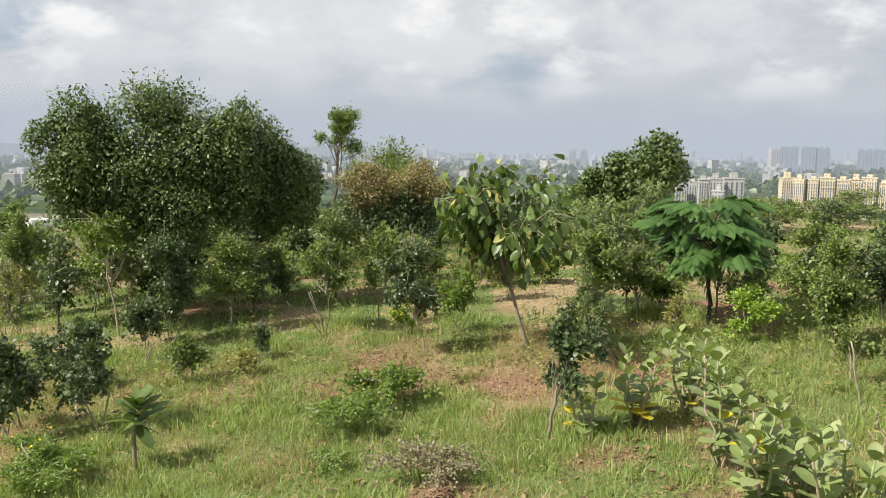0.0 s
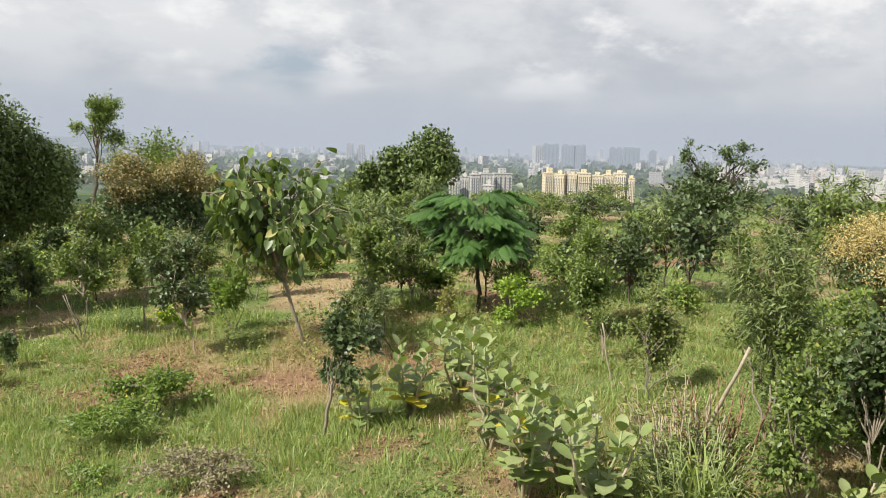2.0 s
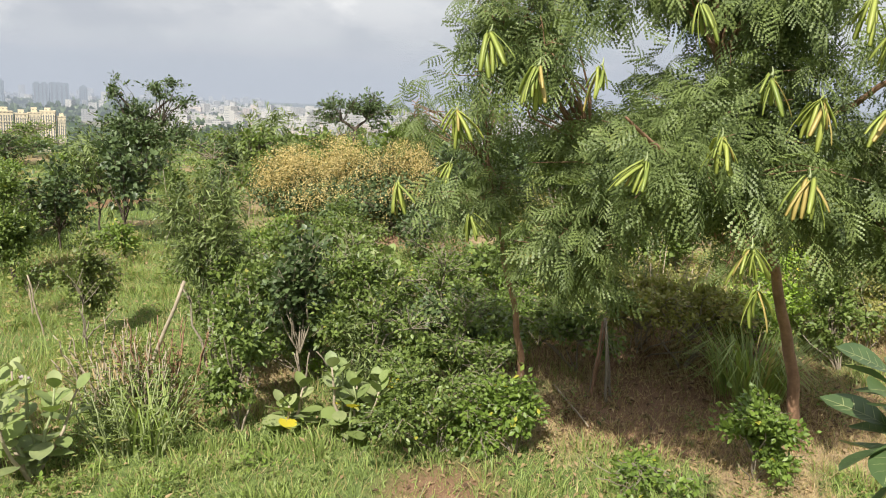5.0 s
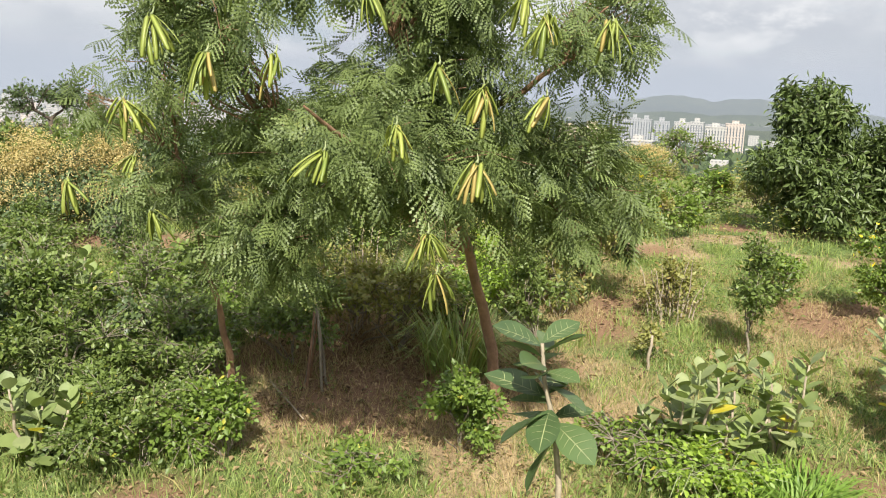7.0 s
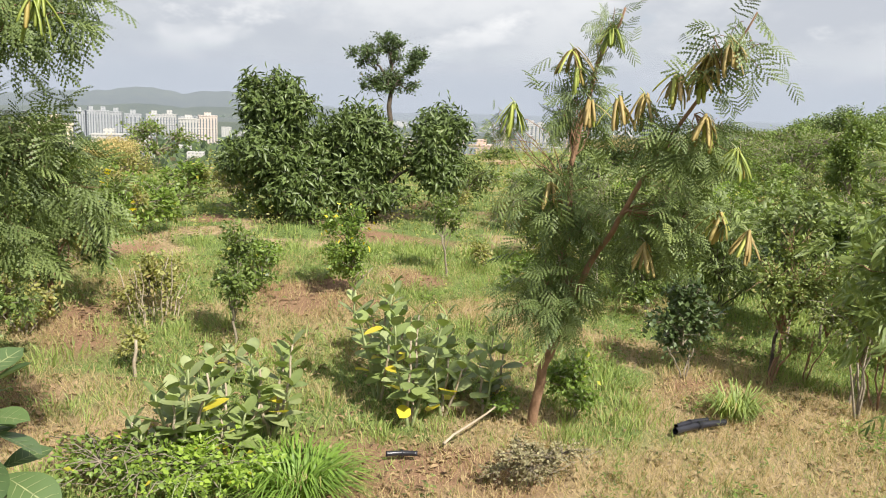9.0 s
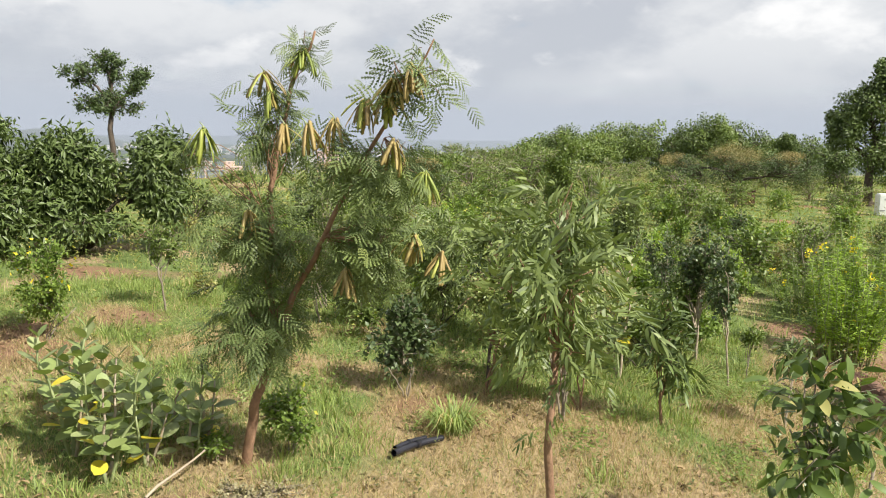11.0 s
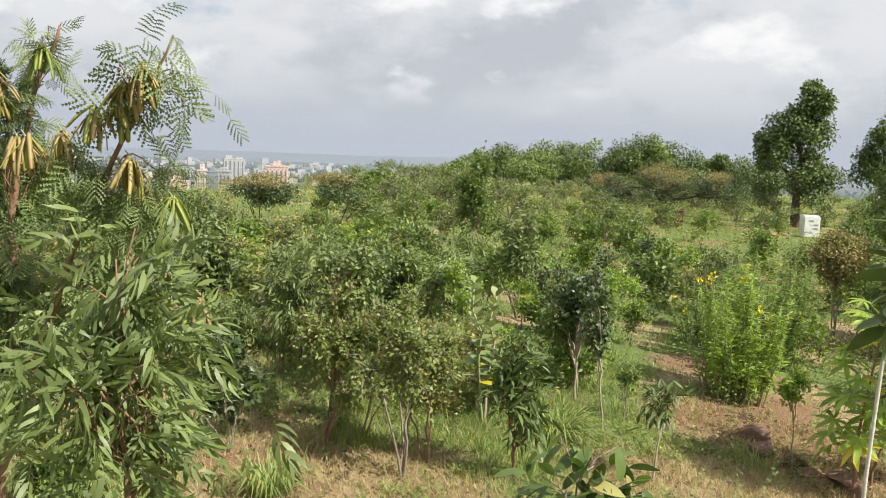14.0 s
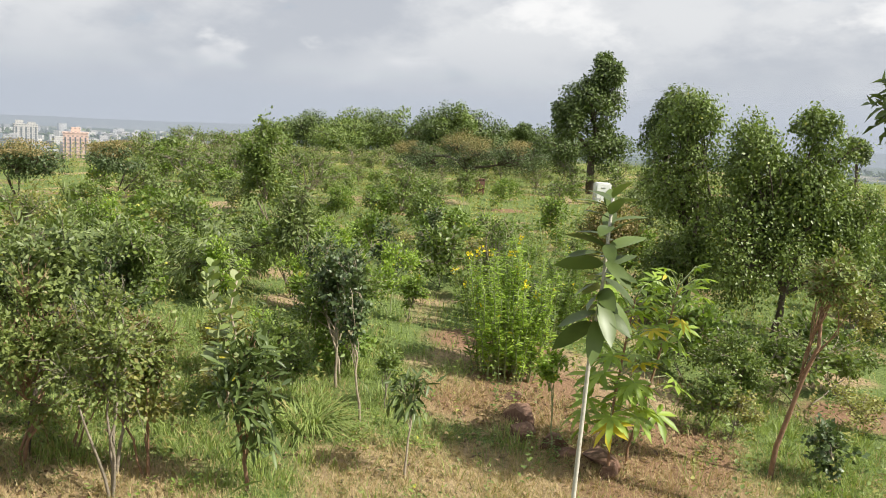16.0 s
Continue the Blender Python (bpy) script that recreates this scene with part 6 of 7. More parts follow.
def branching_tree(name, label, x, y, stems, crowns, bark, seed, leafy, radii=(0.03, 0.012)):
    """A tree from given stem lines and leaf masses, all in its own space."""
    rng = np.random.default_rng(seed)
    thing = root(name, x, y, ground_height(x, y), label, "tree")
    for k, line in enumerate(stems):
        g = Geo()
        line = np.asarray(line, float)
        u = np.linspace(0, len(line) - 1, 4 * (len(line) - 1) + 1)
        path = np.stack([np.interp(u, np.arange(len(line)), line[:, i]) for i in range(3)], 1)
        path[1:-1] = (path[:-2] + path[1:-1] * 2 + path[2:]) / 4 + rng.normal(size=(len(path) - 2, 3)) * 0.006
        g.tube(path, np.linspace(1, 0.12, len(path)) ** 0.8 * radii[0] * (1 if k == 0 else 0.62), 8)
        part("trunk", g, BARK[bark], thing) if k == 0 else part("branch", g, BARK[bark], thing)
    leaf, wood = Geo(), Geo()
    for cx, cy, low, high, r, from_top, cover, lobes in crowns:
        w, l = crown(rng, (cx, cy), r, low, high, leafy, from_top, lobes, cover, 4200)
        wood.add(np.concatenate(w.v), np.concatenate(w.f)), leaf.add(np.concatenate(l.v), np.concatenate(l.f))
    tagged(part("twig_mass", wood, BARK[bark], thing), kind="stuff")
    part("crown", leaf, LEAF[STYLE[leafy][1]], thing, "", False)
    return thing


def upright_bush(name, label, x, y, height, radius, stems, seed, shape="lance", material="bright", leaf=0.085, flowers=0, bark="green", group="", dense=1.0, each=None):
    """Many upright stems, leafy all the way, some with yellow flowers at the tip."""
    rng = np.random.default_rng(seed)
    thing = root(name, x, y, ground_height(x, y), label, "shrub", group)
    g, wood, tips = Geo(), Geo(), []
    for s in range(stems):
        a, r = rng.uniform(0, 2 * math.pi), radius * math.sqrt(rng.random())
        h = height * rng.uniform(0.4, 1.0) * (1 - 0.3 * r / radius)
        top = np.array([math.cos(a) * r, math.sin(a) * r, h])
        line = trunk_line(rng, top, 6, 0.025) + np.array([math.cos(a) * r * 0.6, math.sin(a) * r * 0.6, 0]) * np.linspace(1, 0, 6)[:, None]
        wood.tube(line, np.linspace(0.007, 0.003, 6), 4)
        n = int((each or h / (leaf * 0.17)) * dense)
        u = 0.12 + 0.9 * rng.random(n) ** 0.8
        at = np.stack([np.interp(u, np.linspace(0, 1, 6), line[:, i]) for i in range(3)], 1)
        b = rng.uniform(0, 2 * math.pi, n)
        d = np.stack([np.cos(b), np.sin(b), rng.uniform(-0.1, 0.7, n)], 1)
        g.scatter(SHAPE[shape], at, d, UP + rng.normal(size=(n, 3)) * 0.45, leaf * rng.uniform(0.6, 1.2, n) * (1.1 - 0.5 * u))
        tips.append(line[-1])
    tagged(part("stem_mass", wood, BARK[bark], thing), kind="stuff")
    part("foliage", g, LEAF[material], thing)
    for k in range(min(flowers, len(tips))):
        f = Geo()
        d = unit(rng.normal(size=(14, 3)) + UP * 0.4)
        f.scatter(SHAPE["fleck"], tips[k] + d * 0.015 + rng.normal(size=(14, 3)) * 0.012, d, unit(rng.normal(size=(14, 3))), 0.026)
        part("flower", f, LEAF["petal"], thing, "bright yellow flower head")
    return thing


def stalk_plant(name, label, x, y, line, leaves, seed, shape, material, bark, radius=0.012, category="plant", part_name="leaf", odd=None):
    """One stem with large leaves set singly: rows of place along the stem, turn, rise, size."""
    rng = np.random.default_rng(seed)
    thing = root(name, x, y, ground_height(x, y), label, category)
    g = Geo()
    line = np.asarray(line, float)
    u = np.linspace(0, len(line) - 1, 4 * (len(line) - 1) + 1)
    path = np.stack([np.interp(u, np.arange(len(line)), line[:, i]) for i in range(3)], 1)
    g.tube(path, np.linspace(radius, radius * 0.5, len(path)), 8)
    part("stem", g, BARK[bark], thing)
    rows = []
    for where, turn, rise, size, stalk in leaves:
        turn, rise, size = turn + rng.normal() * 0.35, rise + rng.normal() * 0.18, size * rng.uniform(0.75, 1.12)
        at = np.array([np.interp(where, np.linspace(0, 1, len(path)), path[:, i]) for i in range(3)])
        d = np.array([math.cos(turn), math.sin(turn), rise])
        if stalk:
            p = Geo()
            p.tube([at, at + d * stalk * 0.6 + UP * 0.02, at + unit(d) * stalk], (0.004, 0.003, 0.002), 5)
            part("leaf_stalk", p, BARK["green"], thing)
            at = at + unit(d) * stalk
            d = d - UP * 0.5
        n = UP + np.array([-math.cos(turn), -math.sin(turn), 0]) * max(0, rise) + rng.normal(size=3) * 0.3
        rows.append((at, d, n, size, 1 if odd and rng.random() < 0.08 else 0))
    strewn_leaves(thing, part_name, rows, (material, odd or material), shape, rng, shape == "broad")
    return thing


def flame_tree(x, y, height, radius, seed):
    """Young flame tree: a thin trunk and flat tiers of long feathery fronds."""
    rng = np.random.default_rng(seed)
    thing = root("flame_tree", x, y, ground_height(x, y), "young flame tree with flat tiers of feathery fronds", "tree")
    g, wood, leaf = Geo(), Geo(), Geo()
    g.tube(trunk_line(rng, (0.02, 0.0, height * 0.72)), np.linspace(0.024, 0.012, 6), 8)
    part("trunk", g, BARK["dark"], thing)
    for k in range(30):
        a, u = rng.uniform(0, 2 * math.pi), k / 29
        start = np.array([0.02, 0, height * (0.5 + 0.24 * u)])
        r = radius * rng.uniform(0.25, 0.72)
        end = np.array([math.cos(a) * r, math.sin(a) * r, height * (0.52 + 0.44 * u) + rng.normal() * 0.03])
        wood.tube(spine(rng, start, end, 0.06, 4), np.linspace(0.008, 0.004, 4), 4)
        n = 18
        b = a + rng.normal(size=n) * 0.9
        d = np.stack([np.cos(b), np.sin(b), rng.uniform(-0.25, 0.2, n)], 1)
        leaf.scatter(SHAPE["frond"], end + rng.normal(size=(n, 3)) * 0.05 * np.array([1, 1, 0.4]), d, UP + rng.normal(size=(n, 3)) * 0.16, radius * 0.3 * rng.uniform(0.65, 1.1, n))
    part("branch_mass", wood, BARK["dark"], thing)
    part("crown", leaf, LEAF["flame"], thing, "", False)
    return thing


def grass_clump(x, y, height, radius, blades, seed, material="lush", label="clump of long green grass blades"):
    rng = np.random.default_rng(seed)
    thing = root("grass_clump", x, y, ground_height(x, y), label, "grass", "grass clumps", "stuff")
    g = Geo()
    for k in range(blades):
        a, r = rng.uniform(0, 2 * math.pi), radius * math.sqrt(rng.random()) * 0.45
        o = np.array([math.cos(a) * r, math.sin(a) * r, -0.02])
        b = a + rng.normal() * 0.5
        out = np.array([math.cos(b), math.sin(b), 0]) * radius * rng.uniform(0.3, 1.0)
        h = height * rng.uniform(0.5, 1.05)
        w = np.array([-math.sin(b), math.cos(b), 0]) * rng.uniform(0.003, 0.006)
        pts = [o, o + out * 0.25 + UP * h * 0.65, o + out * 0.65 + UP * h, o + out * 1.15 + UP * h * 0.72]
        v = [pts[0] - w, pts[0] + w, pts[1] - w, pts[1] + w, pts[2] - w * 0.8, pts[2] + w * 0.8, pts[3]]
        g.add(v, [(0, 1, 3), (0, 3, 2), (2, 3, 5), (2, 5, 4), (4, 5, 6)])
    part("blade_mass", g, LEAF[material], thing)
    return thing


def stick(name, label, a, b, radius, seed, bark="pale", category="stake"):
    """A bare pole or fallen stick between two points, slightly crooked."""
    rng = np.random.default_rng(seed)
    thing = root(name, a[0], a[1], a[2], label, category)
    g = Geo()
    line = np.linspace(0, 1, 6)[:, None] * np.subtract(b, a) + rng.normal(size=(6, 3)) * radius * 0.35
    g.tube(line, np.linspace(radius, radius * 0.7, 6), 7)
    part("pole", g, BARK[bark], thing)
    return thing


ROCK = solid_material("red_brown_rock", (0.12, 0.066, 0.045), (0.29, 0.17, 0.115), 5.0, 0.9, 0.7)
WHITE_PAINT = solid_material("white_paint", (0.74, 0.74, 0.72), (0.84, 0.84, 0.82), 3.0, 0.75, 0.15)
BLACK_PLASTIC = solid_material("black_plastic", (0.012, 0.012, 0.016), (0.03, 0.03, 0.04), 9.0, 0.28, 0.1)
RUST = solid_material("rusted_sheet", (0.075, 0.034, 0.024), (0.15, 0.07, 0.045), 4.0, 0.8, 0.3)
SHEET = solid_material("grey_sheet", (0.42, 0.46, 0.5), (0.6, 0.63, 0.66), 4.0, 0.5, 0.1)
MARK = solid_material("faded_mark", (0.2, 0.2, 0.22), (0.36, 0.36, 0.38), 8.0, 0.8, 0.0)


def rock(x, y, size, seed, flat=0.7):
    """A broken stone with flat facets, sunk a little into the soil."""
    rng = np.random.default_rng(seed)
    bm = bmesh.new()
    bmesh.ops.create_icosphere(bm, subdivisions=3, radius=1.0)
    cuts = unit(rng.normal(size=(11, 3)))
    deep = rng.uniform(0.42, 0.72, 11)
    for v in bm.verts:
        for c, d in zip(cuts, deep):
            over = v.co.dot(Vector(c)) - d
            if over > 0:
                v.co -= Vector(c) * over
        v.co *= 1 + noise.noise(v.co * 4.1) * 0.03
        v.co = Vector((v.co.x * size * 0.6, v.co.y * size * 0.5, v.co.z * size * 0.5 * flat))
    me = bpy.data.meshes.new("rock")
    bm.to_mesh(me), bm.free()
    me.materials.append(ROCK)
    ob = new("rock", me)
    ob.location, ob.rotation_euler = (x, y, ground_height(x, y) + size * 0.16), (rng.normal() * 0.2, rng.normal() * 0.2, rng.uniform(0, 6))
    return tagged(ob, "red-brown broken rock lying on bare soil", "rock", "rocks on the bare soil")


def bevelled_box(name, size, bevel, material, parent, at, label="", turn=0.0):
    bm = bmesh.new()
    bmesh.ops.create_cube(bm, size=1.0)
    for v in bm.verts:
        v.co = Vector((v.co.x * size[0], v.co.y * size[1], v.co.z * size[2]))
    bmesh.ops.bevel(bm, geom=bm.edges[:], offset=bevel, segments=2, affect="EDGES")
    me = bpy.data.meshes.new(name)
    bm.to_mesh(me), bm.free()
    me.materials.append(material)
    ob = new(name, me)
    ob.parent, ob.location, ob.rotation_euler = parent, at, (0, 0, turn)
    return tagged(ob, label) if label else ob


def white_block(x, y, wide, high, seed, label):
    """A white-painted masonry block with a few faded marks."""
    rng = np.random.default_rng(seed)
    thing = root("white_block", x, y, ground_height(x, y), label, "block")
    turn = math.atan2(-y, -x) + 0.25
    bevelled_box("body", (wide, wide, high), 0.03, WHITE_PAINT, thing, (0, 0, high / 2), "", turn)
    ahead, side = Vector((math.cos(turn), math.sin(turn), 0)), Vector((-math.sin(turn), math.cos(turn), 0))
    for k in range(4):
        at = ahead * (wide / 2 + 0.006) + side * rng.uniform(-0.3, 0.3) * wide + Vector((0, 0, high * (0.78 - 0.17 * k)))
        bevelled_box("painted_bar", (0.01, wide * rng.uniform(0.12, 0.3), high * 0.03), 0.002, MARK, thing, at, "", turn)
    return thing


def storage_crate(x, y, wide, high):
    """A rusty sheet-metal crate on short feet under a sheet lid."""
    thing = root("storage_crate", x, y, ground_height(x, y), "rusty brown metal crate with a dented sheet lid", "crate")
    turn = math.atan2(-y, -x) + 0.4
    bevelled_box("body", (wide, wide * 0.7, high * 0.8), 0.02, RUST, thing, (0, 0, high * 0.5), "", turn)
    bevelled_box("lid", (wide * 1.04, wide * 0.74, high * 0.06), 0.012, RUST, thing, (0, 0, high * 0.94), "dented rusty sheet lid", turn)
    for i in (-1, 1):
        for j in (-1, 1):
            c = Vector((i * wide * 0.42, j * wide * 0.28, high * 0.05))
            c.rotate(Euler((0, 0, turn)))
            bevelled_box("foot", (0.07, 0.07, high * 0.1), 0.01, RUST, thing, c, "", turn)
    for i in range(5):
        c = Vector(((i - 2) * wide * 0.22, -wide * 0.36, high * 0.5))
        c.rotate(Euler((0, 0, turn)))
        bevelled_box("rib", (0.04, 0.03, high * 0.76), 0.008, RUST, thing, c, "", turn)
    return thing


def pipe_piece(ax, ay, bx, by, radius, seed, label="length of black plastic irrigation pipe lying on the grass"):
    """A length of black plastic pipe with ribs, lying on the ground."""
    rng = np.random.default_rng(seed)
    za, zb = ground_height(ax, ay) + radius + 0.03, ground_height(bx, by) + radius + 0.03
    thing = root("irrigation_pipe", ax, ay, za, label, "pipe")
    d = np.array([bx - ax, by - ay, zb - za])
    n = max(6, int(np.linalg.norm(d) / 0.012))
    u = np.linspace(0, 1, n)[:, None]
    line = u * d + np.sin(np.pi * u) * np.array([-d[1], d[0], 0]) * 0.05
    g = Geo()
    g.tube(line, radius * (1 + 0.06 * np.cos(np.arange(n) * np.pi)), 10)
    part("hose", g, BLACK_PLASTIC, thing)
    c = Geo()
    c.tube([line[n // 2] - d * 0.03, line[n // 2] + d * 0.03], radius * 1.25, 10)
    part("coupling", c, BLACK_PLASTIC, thing)
    return thing

# ---------------------------------------------------------------- the plants that stand out
pod_tree = branching_tree("pod_tree", "feathery green tree hung with bunches of long flat pods", 4.59, 1.03,
    [[(0, 0, -0.05), (-0.05, 0.08, 0.54), (-0.27, 0.14, 0.98), (-0.62, 0.24, 1.53), (-0.96, 0.28, 1.99), (-1.07, 0.27, 2.44)],
     [(-0.27, 0.14, 0.98), (-0.88, 0.58, 1.40), (-1.27, 0.85, 1.65)],
     [(-0.62, 0.24, 1.53), (-0.79, -0.25, 1.80), (-0.92, -0.57, 2.00)],
     [(-0.49, 0.16, 1.32), (-1.38, 0.23, 1.54), (-1.74, 0.28, 1.71)]],
    [(-1.00, 0.37, 1.10, 1.99, 0.81, (-0.62, 0.21, 1.48), 3.2, 20),
     (-0.96, 0.26, 1.81, 2.70, 0.69, (-0.95, 0.26, 1.95), 2.2, 14),
     (-1.43, 0.91, 1.65, 2.29, 0.34, (-1.09, 0.75, 1.58), 1.8, 10),
     (-1.14, 0.83, 0.87, 1.33, 0.43, (-0.88, 0.58, 1.40), 1.7, 9),
     (-0.83, -0.52, 1.83, 2.31, 0.37, (-0.85, -0.42, 1.92), 1.1, 9),
     (-0.66, -0.35, 1.04, 1.76, 0.33, (-0.62, -0.09, 1.42), 2.2, 9),
     (-1.38, -0.03, 1.09, 1.30, 0.11, (-1.09, 0.06, 1.38), 0.5, 4)], "red", 71, "feather", radii=(0.034, 0.014))
pod_bunch(pod_tree, (-2.01, 0.68, 1.93), 710, "pod", 16)
pod_bunch(pod_tree, (-1.99, 0.49, 1.82), 711, "pod", 16)
pod_bunch(pod_tree, (-1.92, 0.88, 1.66), 712, "pod", 13)
pod_bunch(pod_tree, (-1.74, 0.05, 2.03), 713, "pod", 12)
pod_bunch(pod_tree, (-1.79, 0.36, 1.83), 714, "pod", 10)
pod_bunch(pod_tree, (-1.65, -0.17, 1.81), 715, "pod", 10)
pod_bunch(pod_tree, (-1.70, -0.34, 1.74), 716, "pod", 16)
pod_bunch(pod_tree, (-1.55, -0.50, 1.98), 717, "pod", 18)
pod_bunch(pod_tree, (-1.41, -0.69, 1.97), 718, "pod", 12)
pod_bunch(pod_tree, (-1.45, -0.49, 1.72), 719, "pod", 10)
pod_bunch(pod_tree, (-1.74, -0.06, 1.61), 720, "pod", 15)
pod_bunch(pod_tree, (-1.84, 0.15, 1.52), 721, "pod", 16)
pod_bunch(pod_tree, (-1.70, -0.33, 1.50), 722, "pod", 17)
pod_bunch(pod_tree, (-1.84, -0.22, 1.28), 723, "pod", 18)
pod_bunch(pod_tree, (-1.83, -0.25, 1.15), 724, "pod", 11)
pod_bunch(pod_tree, (-1.63, 1.00, 1.23), 725, "pod", 11)
pod_bunch(pod_tree, (-1.68, 1.37, 1.33), 726, "pod", 12)
pod_bunch(pod_tree, (-1.47, -0.40, 2.06), 727, "pod", 12)
pod_tree_young = branching_tree("young_pod_tree", "slender feathery tree with a reddish trunk", 4.22, 2.51,
    [[(0, 0, -0.05), (-0.18, -0.09, 0.34), (-0.28, -0.11, 0.56), (-0.41, -0.10, 0.91), (-0.55, -0.08, 1.35), (-0.67, -0.09, 1.82)]],
    [(-0.56, -0.06, 0.99, 1.62, 0.31, (-0.48, -0.09, 1.12), 0.9, 8),
     (-0.65, -0.11, 1.57, 1.97, 0.24, (-0.56, -0.06, 1.48), 0.6, 7),
     (-0.81, 0.24, 1.50, 1.81, 0.17, (-0.58, -0.04, 1.46), 0.5, 5)], "red", 72, "feather", radii=(0.024, 0.01))
pod_bunch(pod_tree_young, (-0.82, -0.05, 1.62), 720, "pod", 12)
pod_bunch(pod_tree_young, (-0.76, 0.02, 1.38), 721, "pod", 10)
ripe_pod_tree = branching_tree("ripe_pod_tree", "open feathery tree with leaning stems and ripe brown pods", 4.76, -1.89,
    [[(0, 0, -0.05), (-0.08, -0.01, 0.31), (-0.10, -0.07, 0.51), (-0.17, -0.10, 0.76), (-0.16, -0.07, 1.16), (-0.21, -0.07, 1.62), (-0.25, -0.16, 2.05), (-0.35, -0.24, 2.32)],
     [(-0.16, -0.09, 0.66), (-0.37, -0.18, 1.10), (-0.56, -0.21, 1.33), (-0.78, -0.31, 1.71), (-1.01, -0.39, 2.01), (-1.12, -0.46, 2.24)]],
    [(-0.13, -0.02, 0.53, 1.09, 0.34, (-0.16, -0.07, 0.66), 1.35, 10),
     (-0.14, -0.03, 0.97, 1.61, 0.30, (-0.16, -0.08, 1.10), 1.1, 10),
     (-0.21, -0.06, 1.53, 2.05, 0.19, (-0.21, -0.07, 1.56), 1.1, 7),
     (-0.32, -0.18, 2.05, 2.33, 0.14, (-0.25, -0.16, 2.03), 0.5, 5),
     (-0.11, 0.31, 1.52, 1.89, 0.10, (-0.20, -0.04, 1.41), 0.3, 4),
     (-0.65, -0.38, 0.98, 1.57, 0.25, (-0.56, -0.21, 1.32), 1.3, 9),
     (-0.76, -0.27, 1.52, 1.91, 0.19, (-0.77, -0.29, 1.65), 1.0, 7),
     (-1.03, -0.41, 1.96, 2.27, 0.24, (-1.01, -0.39, 2.00), 0.6, 8),
     (-0.91, -0.42, 1.56, 1.86, 0.16, (-0.87, -0.36, 1.81), 0.8, 5)], "red", 73, "feather", radii=(0.03, 0.01))
pod_bunch(ripe_pod_tree, (-0.37, -0.17, 2.17), 730, "pod", 14, 0.16)
pod_bunch(ripe_pod_tree, (-1.10, -0.35, 2.08), 731, "brownpod", 15, 0.16)
pod_bunch(ripe_pod_tree, (-1.02, -0.32, 2.02), 732, "brownpod", 17, 0.16)
pod_bunch(ripe_pod_tree, (-0.29, 0.00, 2.06), 733, "brownpod", 14, 0.16)
pod_bunch(ripe_pod_tree, (-0.87, -0.26, 1.93), 734, "brownpod", 15, 0.16)
pod_bunch(ripe_pod_tree, (-0.23, 0.28, 1.78), 735, "pod", 16, 0.16)
pod_bunch(ripe_pod_tree, (-0.38, -0.07, 1.81), 736, "brownpod", 15, 0.16)
pod_bunch(ripe_pod_tree, (-0.76, -0.16, 1.84), 737, "brownpod", 14, 0.16)
pod_bunch(ripe_pod_tree, (-0.70, -0.05, 1.81), 738, "brownpod", 12, 0.16)
pod_bunch(ripe_pod_tree, (-0.98, -0.35, 1.75), 739, "brownpod", 16, 0.16)
pod_bunch(ripe_pod_tree, (-1.02, -0.49, 1.61), 740, "pod", 18, 0.16)
pod_bunch(ripe_pod_tree, (-0.95, -0.49, 1.32), 741, "brownpod", 17, 0.16)
pod_bunch(ripe_pod_tree, (-1.02, -0.59, 1.24), 742, "brownpod", 15, 0.16)
pod_bunch(ripe_pod_tree, (-0.31, 0.08, 1.39), 743, "brownpod", 13, 0.16)
pod_bunch(ripe_pod_tree, (-0.70, -0.26, 1.13), 744, "brownpod", 10, 0.16)
pod_bunch(ripe_pod_tree, (-0.30, -0.02, 1.99), 745, "pod", 12, 0.16)
pod_bunch(ripe_pod_tree, (-0.96, -0.32, 1.96), 746, "brownpod", 14, 0.16)
plant("neem_near", 2.15, -1.87, -0.10, 0.11, 1.42, 1.9, 0.17, "neem_sapling", "young neem tree with curved glossy leaflets and a slim trunk", 300, lobes=14, cover=1.3, thick=0.026, bark='red', cap=12000)
calotropis(1.62, 4.04, 0.61, 0.25, 6, 401, yellow=0.08, flowers=2)
calotropis(1.93, 3.79, 0.53, 0.27, 6, 402, yellow=0.08, flowers=2)
calotropis(1.92, 4.24, 0.51, 0.17, 4, 403, flowers=1)
calotropis(1.67, 4.77, 0.74, 0.20, 5, 404, flowers=1)
calotropis(1.33, 5.49, 0.52, 0.23, 5, 405, yellow=0.15)
calotropis(0.99, 5.44, 0.35, 0.17, 4, 406, yellow=0.1)
calotropis(1.73, 5.66, 0.57, 0.22, 4, 407)
calotropis(4.53, 4.35, 0.62, 0.15, 3, 408)
calotropis(4.61, 3.97, 0.62, 0.22, 5, 409)
calotropis(3.06, 3.26, 0.24, 0.10, 3, 410, yellow=0.1)
calotropis(3.33, 2.96, 0.35, 0.19, 5, 411)
calotropis(5.15, 4.26, 0.22, 0.20, 4, 412)
calotropis(4.53, 0.02, 0.55, 0.17, 6, 413)
calotropis(4.75, -0.42, 0.50, 0.17, 5, 414)
calotropis(4.62, -0.19, 0.34, 0.20, 5, 415)
calotropis(4.53, 0.26, 0.30, 0.09, 2, 416)
calotropis(5.51, -0.23, 0.18, 0.14, 3, 417, yellow=0.2)
calotropis(4.83, -1.19, 0.80, 0.32, 4, 418, yellow=0.22, leaf=0.12)
calotropis(5.19, -1.08, 0.69, 0.24, 4, 419, yellow=0.1)
calotropis(5.01, -1.74, 0.47, 0.11, 3, 420, yellow=0.1)
calotropis(5.24, -1.55, 0.36, 0.12, 3, 421)
calotropis(5.73, -1.26, 0.39, 0.20, 4, 422)
